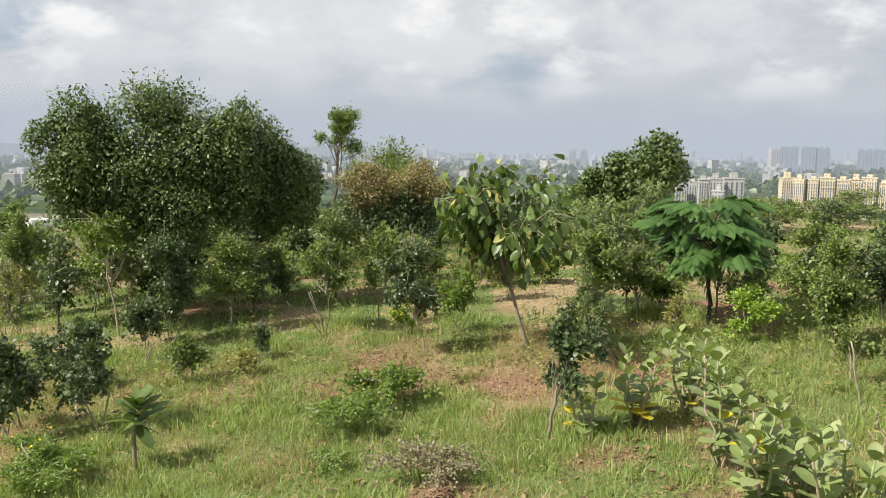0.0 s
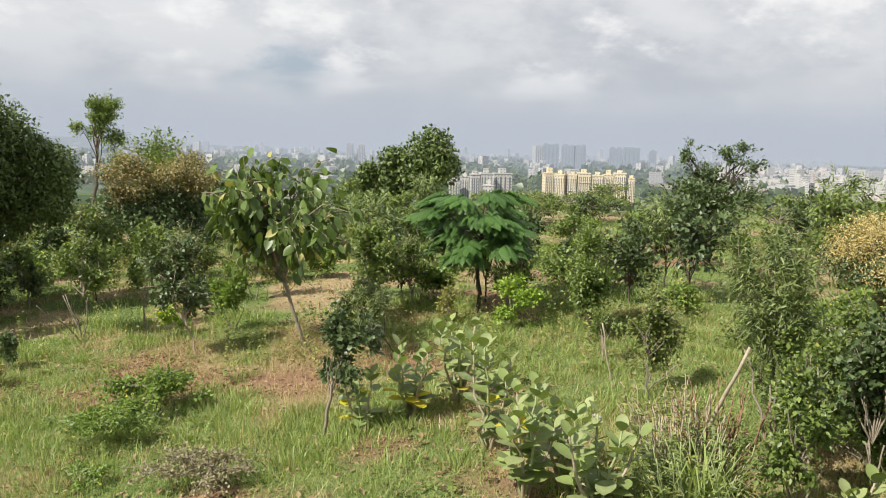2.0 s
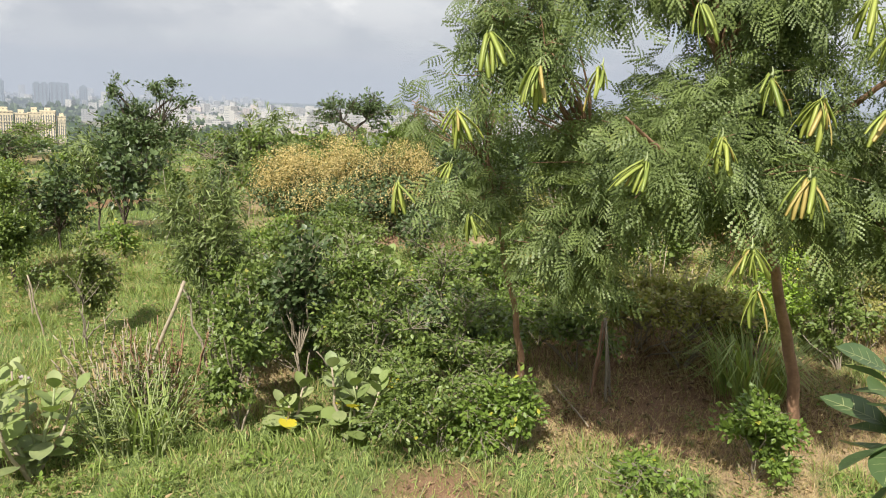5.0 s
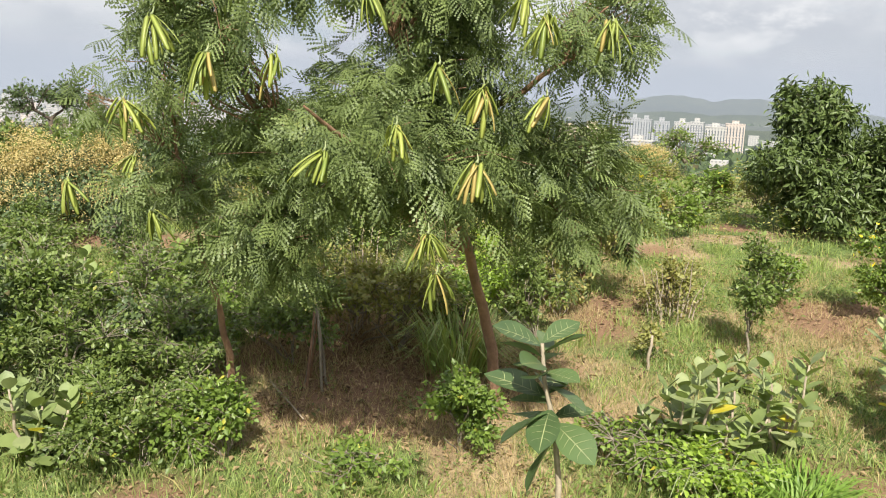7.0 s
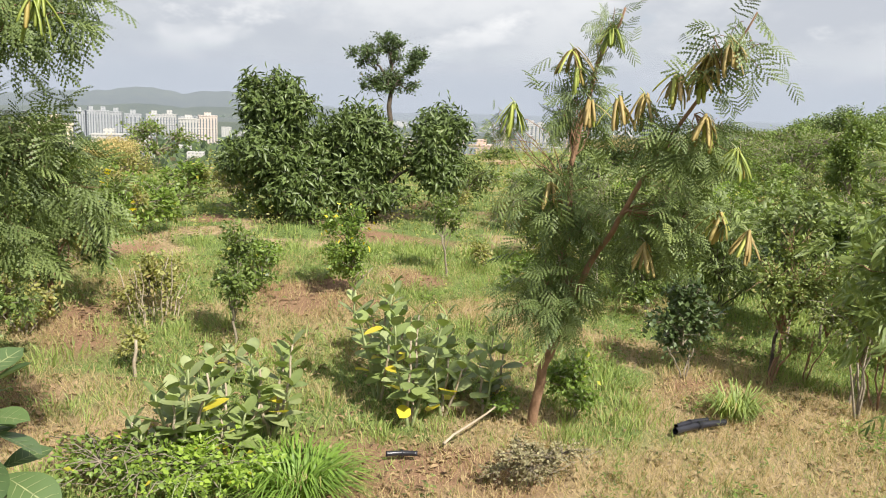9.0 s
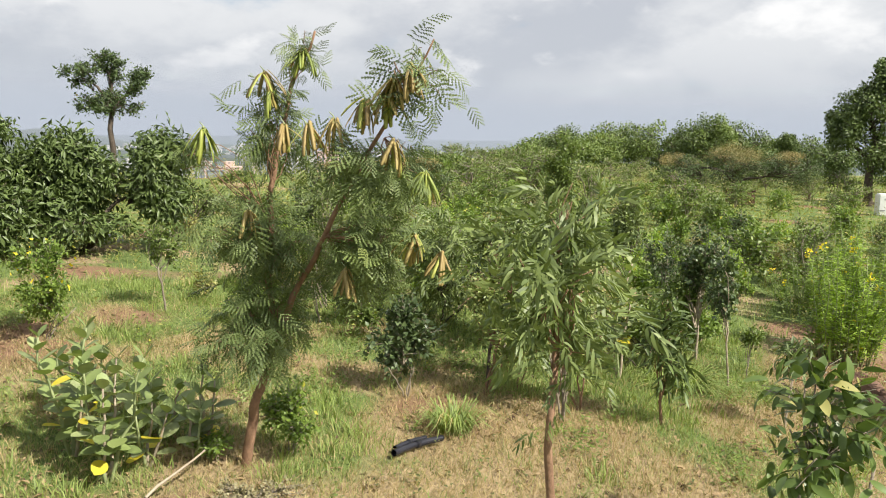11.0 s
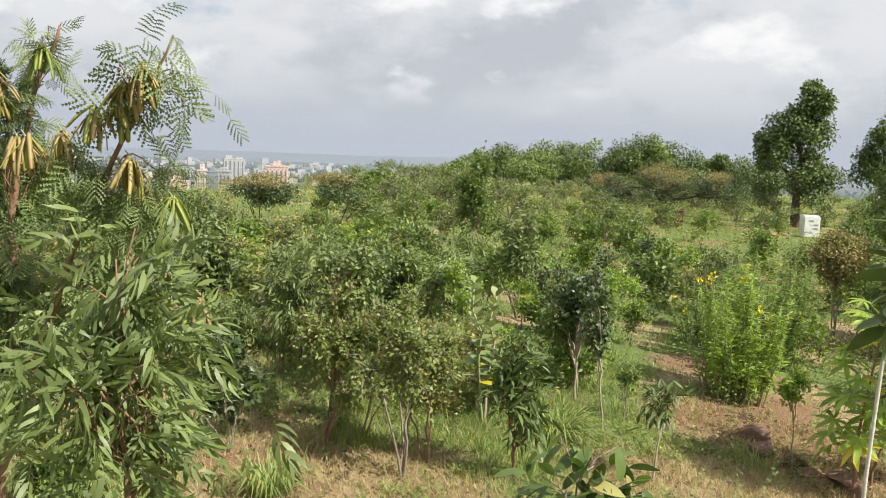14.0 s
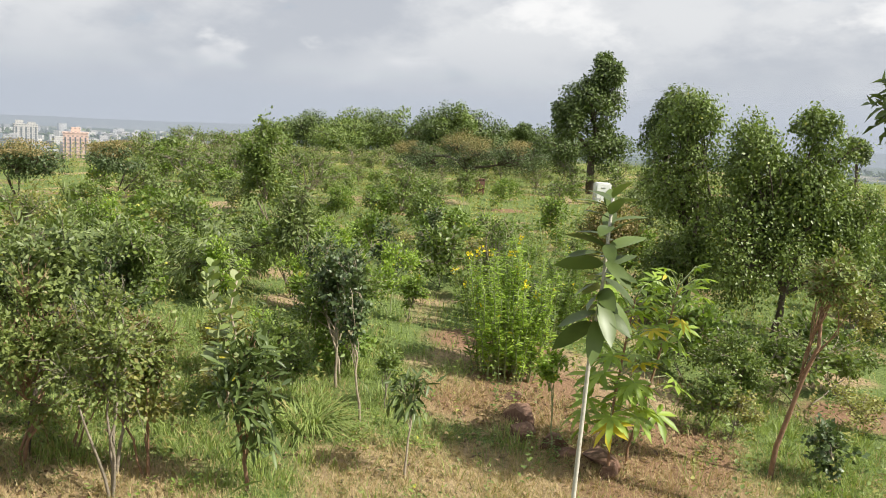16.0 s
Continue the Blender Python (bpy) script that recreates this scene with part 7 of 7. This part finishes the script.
calotropis(5.08, -5.00, 1.00, 0.16, 3, 423, leaf=0.1)
calotropis(4.93, -1.40, 0.46, 0.13, 3, 424, yellow=0.15, leaf=0.12)
calotropis(4.89, -1.65, 0.48, 0.09, 2, 425, yellow=0.1)
calotropis(3.16, 2.92, 0.44, 0.18, 5, 426)
calotropis(4.39, 4.31, 0.65, 0.18, 4, 427)
calotropis(4.63, 4.07, 0.60, 0.22, 4, 428)
stalk_plant("broad_leaf_plant", "upright plant with broad thick veined leaves", 2.23, 0.25, [(0, 0, -0.05), (0.00, 0.00, 0.99), (-0.00, 0.02, 1.14), (-0.01, 0.05, 1.26), (-0.01, 0.06, 1.35)],
    [(0.42 + 0.58 * k / 23, k * 2.4 + 0.9 * math.sin(k * 3.3), -0.15 + 1.0 * k / 23 + 0.35 * math.sin(k * 5.1), 0.155 * (1.05 - 0.4 * k / 23 + 0.2 * math.sin(k * 2.3)), 0.0) for k in range(24)],
    501, "broad", "broad", "pale", 0.009, "plant", "leaf")
stalk_plant("white_stem_sapling", "sapling with a pale straight stem and large leaves", 1.98, -4.13, [(0, 0, -0.05), (0.0, 0.0, 0.55), (0.0, 0.0, 1.06), (-0.01, -0.01, 1.45), (-0.03, -0.02, 1.70), (-0.04, -0.02, 1.93)],
    [(0.7 + 0.3 * k / 35, k * 2.4 + 0.5 * math.sin(k * 3.3), -0.55 + 1.40 * k / 35 + 0.3 * math.sin(k * 5.1), 0.128 * (1.1 - 0.35 * k / 35), 0.0) for k in range(36)],
    502, "spear", "mango", "white", 0.0085, "sapling", "leaf")
stalk_plant("cassava_plant", "cassava plant with drooping finger-shaped leaves", 3.20, -6.48, [(0, 0, -0.05), (0.00, 0.00, 0.16), (-0.00, -0.00, 0.45), (-0.04, -0.02, 0.87), (-0.07, -0.04, 1.15)],
    [(0.42 + 0.58 * k / 45, k * 2.4 + 0.5 * math.sin(k * 3.3), 0.0 + 0.80 * k / 45 + 0.2 * math.sin(k * 5.1), 0.16 * (1.1 - 0.45 * k / 45), 0.17) for k in range(46)],
    503, "palm", "lime", "red", 0.011, "plant", "leaf", odd='yellow')
stalk_plant("cassava_plant", "cassava plant with drooping finger-shaped leaves", 3.25, -6.80, [(0, 0, -0.05), (0.00, 0.00, 0.10), (-0.09, -0.05, 0.53), (-0.17, -0.09, 0.98), (-0.20, -0.10, 1.20)],
    [(0.42 + 0.58 * k / 37, k * 2.4 + 0.5 * math.sin(k * 3.3), 0.0 + 0.80 * k / 37 + 0.2 * math.sin(k * 5.1), 0.16 * (1.1 - 0.45 * k / 37), 0.17) for k in range(38)],
    504, "palm", "lime", "red", 0.01, "plant", "leaf", odd='yellow')
stalk_plant("rosette_plant", "short thick-stemmed plant with a rosette of long leaves", -2.00, 5.23, [(0, 0, -0.05), (0.00, 0.00, 0.23), (0.02, 0.01, 0.34), (0.03, 0.01, 0.45)],
    [(0.55 + 0.45 * k / 25, k * 2.4 + 0.5 * math.sin(k * 3.3), 0.0 + 1.60 * k / 25 + 0.2 * math.sin(k * 5.1), 0.22 * (1.1 - 0.45 * k / 25), 0.0) for k in range(26)],
    505, "spear", "large", "grey", 0.016, "plant", "leaf")

upright_bush("yellow_bell_bush", "tall bright green bush with yellow bell flowers", 4.73, -7.39, 1.26, 0.42, 70, 601, flowers=6, dense=2.0, leaf=0.07, material="lime")
upright_bush("yellow_bell_bush", "tall bright green bush with yellow bell flowers", 5.33, -8.68, 1.55, 0.5, 60, 602, flowers=5, dense=1.8, leaf=0.07, material="bright")
upright_bush("yellow_bell_bush", "bright green bush with yellow bell flowers", 6.24, -9.00, 0.82, 0.44, 40, 603, flowers=4, dense=1.8, leaf=0.07, material="bright")
upright_bush("dry_stem_bush", "tall clump of thin dry stems with sparse leaves", 5.68, 2.35, 0.95, 0.55, 30, 604, shape="oval", material="wisp", leaf=0.05, bark="pale", dense=0.5)
upright_bush("dry_stem_bush", "thin dry stems with sparse leaves in the grass", 6.60, 0.29, 0.6, 0.3, 16, 605, shape="oval", material="wisp", leaf=0.04, bark="pale", dense=0.4)
upright_bush("dry_stem_bush", "tall dry weeds round the leaning stake", 2.88, 4.16, 0.62, 0.3, 34, 606, shape="lance", material="olive", leaf=0.06, bark="red", dense=0.35)
upright_bush("dry_stem_bush", "dry weeds among tall grass", 2.82, 4.68, 0.45, 0.35, 30, 607, shape="lance", material="wisp", leaf=0.07, bark="pale", dense=0.8)
flame_tree(2.62, 8.1, 1.3, 0.68, 611)
stick("leaning_stake", "pale leaning wooden stake beside the shrub", (2.79, 4.28, 0.25), (2.93, 4.0, 1.0), 0.014, 621)
stick("thin_stake", "thin pale stake in the grass", (2.96, 5.7, 0.3), (2.85, 5.68, 0.78), 0.008, 622)
stick("thin_stake", "short pale stake on the slope", (5.59, 0.34, 0.36), (5.6, 0.32, 0.62), 0.012, 623)
stick("tripod_pole", "weathered pole of a small plant support", (4.52, 2.1, 0.3), (4.62, 2.19, 0.8), 0.01, 624, "grey")
stick("tripod_pole", "weathered pole of a small plant support", (4.55, 2.24, 0.3), (4.61, 2.19, 0.82), 0.01, 625, "grey")
stick("tripod_pole", "weathered pole of a small plant support", (4.62, 2.12, 0.3), (4.63, 2.2, 0.78), 0.01, 626, "grey")
stick("tripod_pole", "weathered pole of a small plant support", (4.5, 2.2, 0.3), (4.6, 2.2, 0.8), 0.009, 630, "red")
stick("tripod_pole", "weathered pole of a small plant support", (4.66, 2.26, 0.3), (4.62, 2.2, 0.77), 0.009, 631, "red")
stick("fallen_branch", "dry fallen branch on bare soil", (4.5, 2.45, 0.36), (4.1, 2.0, 0.34), 0.007, 627, "pale", "branch")
stick("fallen_branch", "curved dry branch lying in the grass", (3.55, 0.75, 0.27), (3.75, 0.15, 0.29), 0.006, 628, "pale", "branch")
stick("fallen_branch", "dry branch lying in the grass", (4.5, -1.3, 0.31), (4.7, -1.65, 0.42), 0.008, 629, "pale", "branch")
grass_clump(5.06, 1.45, 0.42, 0.42, 260, 641, "grass")
grass_clump(4.71, -3.22, 0.2, 0.24, 200, 642, "grass")
grass_clump(4.26, -0.52, 0.17, 0.34, 420, 643, "lush")
grass_clump(2.49, 3.67, 0.34, 0.3, 70, 644, "grass")
grass_clump(2.62, 4.32, 0.3, 0.3, 60, 645, "straw", "tall tuft of dry grass")
upright_bush("weed_bush", "tall green weeds growing among dry grass", 2.45, 3.75, 0.5, 0.36, 46, 608, shape="lance", material="olive", leaf=0.07, dense=0.5)
upright_bush("weed_bush", "tall mixed weeds beside the leaning stake", 2.62, 4.05, 0.55, 0.34, 46, 609, shape="lance", material="oval", leaf=0.07, bark="pale", dense=0.5)
grass_clump(4.8, -5.4, 0.12, 0.4, 260, 646, "grass")
rock(4.05, -6.72, 0.27, 651, 1.0)
rock(3.92, -6.52, 0.2, 652)
rock(3.66, -6.55, 0.2, 653, 1.0)
rock(3.52, -6.5, 0.14, 654)
rock(3.31, -6.62, 0.25, 655)
rock(3.2, -6.5, 0.17, 656, 0.9)
rock(4.3, -6.95, 0.15, 657)
pipe_piece(4.47, -2.66, 4.55, -3.04, 0.019, 661)
pipe_piece(4.53, -2.7, 4.6, -2.95, 0.016, 662)
pipe_piece(4.45, -0.98, 4.43, -1.14, 0.014, 663, "short end of black plastic pipe in the grass")
storage_crate(16.6, -20.9, 0.8, 0.5)
white_block(13.59, -23.25, 0.44, 0.62, 671, "white-painted block with faded marks beside a dark tree")
white_block(18.6, -37.0, 0.6, 1.3, 672, "small white-painted block among far trees")
white_block(-7.89, 16.18, 0.42, 0.75, 673, "white-painted block behind the dome tree")
white_block(11.9, -2.5, 0.3, 0.12, 674, "low white-painted block under the mango trees")


# ---------------------------------------------------------------- the rest of the plantation: repeats of a few young plants
def open_ground(x, y):
    """Where the hilltop is kept clear of shrubs."""
    turn = math.degrees(math.atan2(x, y))
    if math.hypot(x, y) < 6.2 and not 36 < turn < 60 and not 106 < turn < 138:
        return True
    if 99 < turn < 120 and math.hypot(x, y) > 13.0:
        return True
    for cx, cy, rx, ry in ((-0.6, 5.6, 2.4, 2.2), (1.2, 7.0, 2.4, 1.0), (6.4, -1.2, 1.8, 1.3), (4.5, -3.2, 1.0, 0.9), (4.6, -5.0, 0.7, 0.6), (4.2, -6.6, 1.3, 1.3), (2.9, 3.6, 0.6, 0.6), (3.0, 6.4, 0.9, 0.9), (7.0, 0.2, 1.2, 0.9), (8.4, -1.2, 2.2, 1.9), (6.1, 5.9, 1.2, 1.2), (-1.6, 8.3, 2.8, 1.3), (11.4, -19.4, 1.5, 3.0)):
        if ((x - cx) / rx) ** 2 + ((y - cy) / ry) ** 2 < 1:
            return True
    return False


def repeats(first, spots, rng, low, high):
    for x, y in spots:
        s = rng.uniform(low, high)
        copy_thing(first, Matrix.Translation((x, y, ground_height(x, y) - 0.01)) @ Matrix.Rotation(rng.uniform(0, 6.28), 4, "Z") @ Matrix.Diagonal((s * rng.uniform(0.85, 1.2), s, s * rng.uniform(0.85, 1.15), 1)))


def spots_in(rng, count, first, last, near, far, gap):
    got = []
    for _ in range(count * 12):
        a, r = math.radians(rng.uniform(first, last)), math.sqrt(rng.uniform(near**2, far**2))
        x, y = r * math.sin(a), r * math.cos(a)
        if not open_ground(x, y) and all((x - p) ** 2 + (y - q) ** 2 > gap * gap for p, q in got):
            got.append((x, y))
            if len(got) == count:
                break
    return got


fr = np.random.default_rng(77)
FILL = (
    # style, name, label, low, high, radius, cover, stems, sector, distances, copies
    ("oval_far", "plantation_sapling", "young tree with a loose small-leaved crown", 0.3, 0.95, 0.36, 0.9, 1, (-30, 62), (7.8, 15.0), 46),
    ("airy", "plantation_sapling", "thin young tree with a loose olive crown", 0.2, 0.95, 0.36, 1.3, 3, (-30, 4), (8.4, 10.2), 6),
    ("neem_far", "plantation_sapling", "young narrow-leaved tree of the plantation", 0.35, 1.05, 0.38, 0.8, 1, (-30, 62), (8.0, 16.0), 22),
    ("dark_far", "plantation_sapling", "young tree with a dense dark green crown", 0.25, 1.0, 0.42, 0.8, 1, (-30, 62), (7.8, 14.0), 28),
    ("bright_far", "plantation_shrub", "light green shrub between the young trees", 0.05, 0.5, 0.34, 0.9, 4, (-30, 172), (7.0, 16.0), 64),
    ("wisp", "plantation_shrub", "thin olive shrub between the young trees", 0.05, 0.55, 0.34, 1.2, 4, (-30, 172), (6.6, 15.0), 60),
    ("oval_far", "meadow_bush", "green bush in the meadow", 0.05, 0.75, 0.55, 0.8, 2, (98, 172), (9.0, 34.0), 50),
    ("mango_far", "meadow_bush", "dark green bush in the meadow", 0.05, 0.8, 0.55, 0.8, 2, (98, 172), (11.0, 36.0), 42),
    ("bright_far", "meadow_bush", "light green bush in the meadow", 0.05, 0.65, 0.45, 0.7, 2, (96, 172), (8.0, 28.0), 80),
    ("oval", "meadow_sapling", "young tree with a loose green crown in the meadow", 0.2, 0.95, 0.4, 0.9, 2, (104, 150), (7.4, 13.5), 9),
    ("dark", "meadow_sapling", "young tree with a dense dark crown in the meadow", 0.2, 0.95, 0.36, 0.9, 2, (106, 150), (8.0, 14.0), 7),
    ("lime", "meadow_sapling", "yellow-green young shrub in the meadow", 0.03, 0.7, 0.32, 0.9, 3, (112, 150), (8.0, 15.0), 16),
    ("oval_far", "rise_bush", "green bush on the far rise", 0.05, 1.1, 0.9, 0.8, 1, (121, 158), (20.0, 40.0), 46),
    ("under", "thicket_shrub", "dense small-leaved shrub of the thicket", 0.03, 0.6, 0.33, 1.0, 4, (36, 58), (4.7, 6.8), 12),
    ("oval", "thicket_shrub", "dark shrub of the thicket", 0.03, 0.55, 0.32, 1.1, 4, (36, 58), (4.7, 6.8), 10),
    ("bright", "thicket_shrub", "bright leafy climber shrub of the thicket", 0.03, 0.4, 0.34, 1.0, 5, (36, 60), (4.6, 6.8), 12),
    ("oval_far", "under_shrub", "green shrub behind the feathery trees", 0.03, 0.6, 0.36, 0.9, 5, (57, 80), (6.4, 12.0), 22),
    ("wisp", "under_shrub", "olive shrub behind the feathery trees", 0.03, 0.6, 0.34, 1.2, 5, (57, 80), (6.2, 10.0), 16),
    ("wisp", "slope_shrub", "pale olive shrub on the dry slope", 0.03, 0.5, 0.3, 1.2, 5, (80, 96), (6.2, 9.5), 5),
    ("bright_far", "slope_shrub", "light green shrub on the dry slope", 0.03, 0.45, 0.28, 0.9, 4, (74, 100), (6.8, 15.0), 8),
    ("airy", "thin_sapling", "thin many-stemmed sapling with small leaves", 0.3, 1.15, 0.3, 0.8, 3, (108, 136), (6.8, 11.0), 5),
    ("mango_far", "thin_sapling", "narrow-leaved sapling with a loose crown", 0.3, 1.2, 0.34, 0.8, 2, (110, 136), (7.0, 11.0), 4),
    ("oval_far", "rim_bush", "green bush along the rim of the hill", 0.05, 0.8, 0.8, 0.8, 4, (-32, 96), (15.0, 21.0), 32),
    ("dark_far", "rim_bush", "dark bush along the rim of the hill", 0.05, 0.75, 0.7, 0.8, 4, (-32, 60), (13.0, 21.0), 20),
)
for n, (style, name, label, low, high, radius, cover, stems, sector, reach, copies) in enumerate(FILL):
    places = spots_in(fr, copies, *sector, *reach, radius * 1.3)
    first = plant(style, *places[0], 0.0, 0.0, low, high, radius, name, label, 900 + n, cover=cover, stems=stems, group=name.replace("_", " ") + " repeats", cap=160 if style == "neem_far" else 1300)
    other = plant(style, *places[1], 0.03, 0.02, low, high * 1.1, radius, name, label, 950 + n, cover=cover, stems=stems, group=name.replace("_", " ") + " repeats", cap=160 if style == "neem_far" else 1300)
    repeats(first, places[2::2], fr, 0.6, 1.2)
    repeats(other, places[3::2], fr, 0.6, 1.2)


def herb_shape(rng, leaves, height):
    """A small broad-leaved weed, one sprig."""
    pieces = []
    for k in range(leaves):
        a, u = k * 2.4 + rng.normal() * 0.3, (k + 1) / leaves
        v, f = blade(0.5, 0.15, 0.2, False)
        m = np.array(Euler((rng.normal() * 0.3, -0.35 + rng.normal() * 0.3, a)).to_matrix())
        pieces.append(((v * (0.04 * (1.25 - 0.6 * u))) @ m.T + np.array([0, 0, height * u]) + rng.normal(size=3) * 0.012, f))
    return joined(pieces)


# ---------------------------------------------------------------- grass
def tuft_shape(rng, blades, height, spread, width):
    """A tuft of bent blades, one high."""
    vs, fs = [], []
    for b in range(blades):
        a, r = rng.uniform(0, 2 * math.pi), rng.random() ** 0.7 * spread
        o = np.array([math.cos(a) * r, math.sin(a) * r, 0])
        lean = np.array([math.cos(a + rng.normal() * 0.8), math.sin(a + rng.normal() * 0.8), 0]) * rng.uniform(0.15, 0.75) * height
        h = height * rng.uniform(0.55, 1.1)
        c = rng.uniform(0, math.pi)
        w = np.array([math.cos(c), math.sin(c), 0]) * width
        n = len(vs)
        vs += [o - w, o + w, o + lean * 0.35 - w * 0.75 + UP * h * 0.6, o + lean * 0.35 + w * 0.75 + UP * h * 0.6, o + lean + UP * h]
        fs += [(n, n + 1, n + 3), (n, n + 3, n + 2), (n + 2, n + 3, n + 4)]
    return np.array(vs), np.array(fs)


def sow(rng, count, near, far, keep, size, shapes, material, name, label, first=-32.0, last=172.0):
    """Strews tufts over the part of the hilltop that the walk looks at, between two distances."""
    geo = Geo()
    r = np.sqrt(rng.uniform(near**2, far**2, count))
    a = np.radians(rng.uniform(first, last, count))
    spots = []
    for x, y in zip(r * np.sin(a), r * np.cos(a)):
        if keep(x, y, rng.random()):
            spots.append((x, y, ground_height(x, y) - 0.01))
    spots = np.array(spots)
    which = rng.integers(0, len(shapes), len(spots))
    for k, shape in enumerate(shapes):
        at = spots[which == k]
        if len(at):
            turn = rng.uniform(0, 2 * math.pi, len(at))
            geo.scatter(shape, at, np.stack([np.cos(turn), np.sin(turn), 0 * turn], 1), np.tile(UP, (len(at), 1)) + rng.normal(size=(len(at), 3)) * 0.08, size * rng.uniform(0.6, 1.35, len(at)))
    return tagged(new(name, geo.mesh(name, material)), label, "grass", kind="stuff")


def turf_shape(rng, blades, height, spread, width):
    """A patch of short single blades."""
    a, r = rng.uniform(0, 6.28, blades), spread * np.sqrt(rng.random(blades))
    o = np.stack([np.cos(a) * r, np.sin(a) * r, 0 * a], 1)
    c = rng.uniform(0, 3.14, blades)
    w = np.stack([np.cos(c), np.sin(c), 0 * c], 1) * width
    tip = o + rng.normal(size=(blades, 3)) * height * 0.5
    tip[:, 2] = height * rng.uniform(0.5, 1.15, blades)
    v = np.stack([o - w, o + w, tip], 1).reshape(-1, 3)
    return v, np.arange(3 * blades).reshape(-1, 3)


gr = np.random.default_rng(41)
SHORT = [turf_shape(gr, 22, 0.05, 0.11, 0.0024) for _ in range(5)]
DRY = [turf_shape(gr, 20, 0.06, 0.13, 0.0021) for _ in range(5)]
MID = [tuft_shape(gr, 14, 0.12, 0.1, 0.0042) for _ in range(5)]
FARS = [tuft_shape(gr, 11, 0.13, 0.24, 0.0052) for _ in range(5)]


def lush(x, y, u):
    return u > dryness(x, y) * 0.92 + soil_share(x, y) * 1.1


def arid(x, y, u):
    return u < 0.14 + dryness(x, y) * 0.9 - soil_share(x, y) * 0.35


sow(gr, 34000, 2.8, 9.0, lush, 1.0, SHORT, LEAF["grass"], "short_grass", "short green grass growing over the hilltop")
sow(gr, 42000, 2.8, 8.5, arid, 1.0, DRY, LEAF["straw"], "dry_grass", "dry straw-coloured grass lying in patches")


def clumped(x, y, u):
    return lush(x, y, u) and noise.noise((x * 2.6, y * 2.6, 3.0)) + 0.6 * noise.noise((x * 0.7, y * 0.7, 8.0)) > 0.05


sow(gr, 24000, 3.0, 9.5, clumped, 0.8, MID, LEAF["grass"], "rough_grass", "rough green grass in knee-low tufts")
sow(gr, 12000, 8.5, 18.0, lush, 0.7, FARS, LEAF["grass"], "meadow_grass", "green meadow grass between the young trees")
sow(gr, 9000, 8.5, 18.0, arid, 0.6, FARS, LEAF["straw"], "meadow_straw", "straw-coloured grass between the young trees")
sow(gr, 13000, 18.0, 62.0, lush, 1.5, FARS, LEAF["grass"], "far_grass", "pale green grass on the far hilltop")


def knoll(x, y, u):
    return u < 1.2 - math.hypot((x + 0.7) / 1.4, (y - 5.5) / 1.0) or (u < 0.12 and noise.noise((x * 0.9, y * 0.9, 55.0)) > 0.3)


LONG = [tuft_shape(gr, 10, 0.2, 0.1, 0.0028) for _ in range(5)]
sow(gr, 9000, 3.2, 9.0, knoll, 0.75, LONG, LEAF["grass"], "long_grass", "long pale green grass in uneven patches")
HERB = [herb_shape(gr, 9, 0.12) for _ in range(4)]
TALLHERB = [herb_shape(gr, 16, 0.3) for _ in range(4)]


def weedy(x, y, u):
    return u < 2.6 * (noise.noise((x * 1.5, y * 1.5, 21.0)) + 0.5 * noise.noise((x * 0.5, y * 0.5, 22.0)) - 0.12) - 0.5 * soil_share(x, y)


def far_weedy(x, y, u):
    return u < 0.65 + 0.8 * noise.noise((x * 0.25, y * 0.25, 23.0))


sow(gr, 9000, 2.8, 8.5, weedy, 0.8, HERB, LEAF["bright"], "small_weed", "small broad-leaved weeds among the grass")
sow(gr, 7000, 3.0, 8.5, weedy, 0.8, HERB, LEAF["olive"], "small_weed", "small dark green weeds among the grass")


def weed_clumps(x, y, u):
    return noise.noise((x * 1.9, y * 1.9, 61.0)) + 0.5 * noise.noise((x * 0.5, y * 0.5, 63.0)) - 0.5 * soil_share(x, y) > 0.22


def rough_clumps(x, y, u):
    return noise.noise((x * 1.6, y * 1.6, 66.0)) + 0.5 * noise.noise((x * 0.4, y * 0.4, 68.0)) - 0.3 * soil_share(x, y) > 0.3


sow(gr, 9000, 3.0, 9.5, weed_clumps, 0.55, TALLHERB, LEAF["oval"], "weed_clump", "shin-high green weeds growing in clumps")
sow(gr, 8000, 3.0, 9.5, rough_clumps, 0.5, TALLHERB, LEAF["olive"], "weed_clump", "olive weeds growing in clumps")
sow(gr, 4500, 6.5, 18.0, far_weedy, 1.0, TALLHERB, LEAF["oval"], "tall_weed", "knee-high green weeds between the shrubs")
sow(gr, 4000, 6.5, 18.0, far_weedy, 1.0, TALLHERB, LEAF["wisp"], "tall_weed", "knee-high olive weeds between the shrubs")
sow(gr, 9000, 12.0, 50.0, far_weedy, 1.8, TALLHERB, LEAF["wisp"], "tall_weed", "green weeds over the far hilltop", 90.0, 172.0)


def litter_here(x, y, u):
    return u < 0.35 + 0.6 * soil_share(x, y) + 0.7 * noise.noise((x * 0.9, y * 0.9, 71.0))


LITTER = [joined([moved(blade(0.5, 0.3, 0.2, False), (*gr.normal(size=2) * 0.09, 0.016), gr.uniform(0, 6.28), gr.uniform(0.02, 0.05), gr.normal() * 0.35) for _ in range(9)]) for _ in range(5)]
sow(gr, 12000, 2.8, 8.5, litter_here, 1.0, LITTER, LEAF["litter"], "leaf_litter", "brown fallen leaves and bits of dry stalk")


def withered(x, y, u):
    return u < 0.15 + 0.9 * noise.noise((x * 1.1, y * 1.1, 88.0)) + 0.3 * dryness(x, y) - 0.2


sow(gr, 4500, 3.0, 8.5, withered, 0.8, HERB, LEAF["rust"], "withered_weed", "withered brown weeds among dry grass")
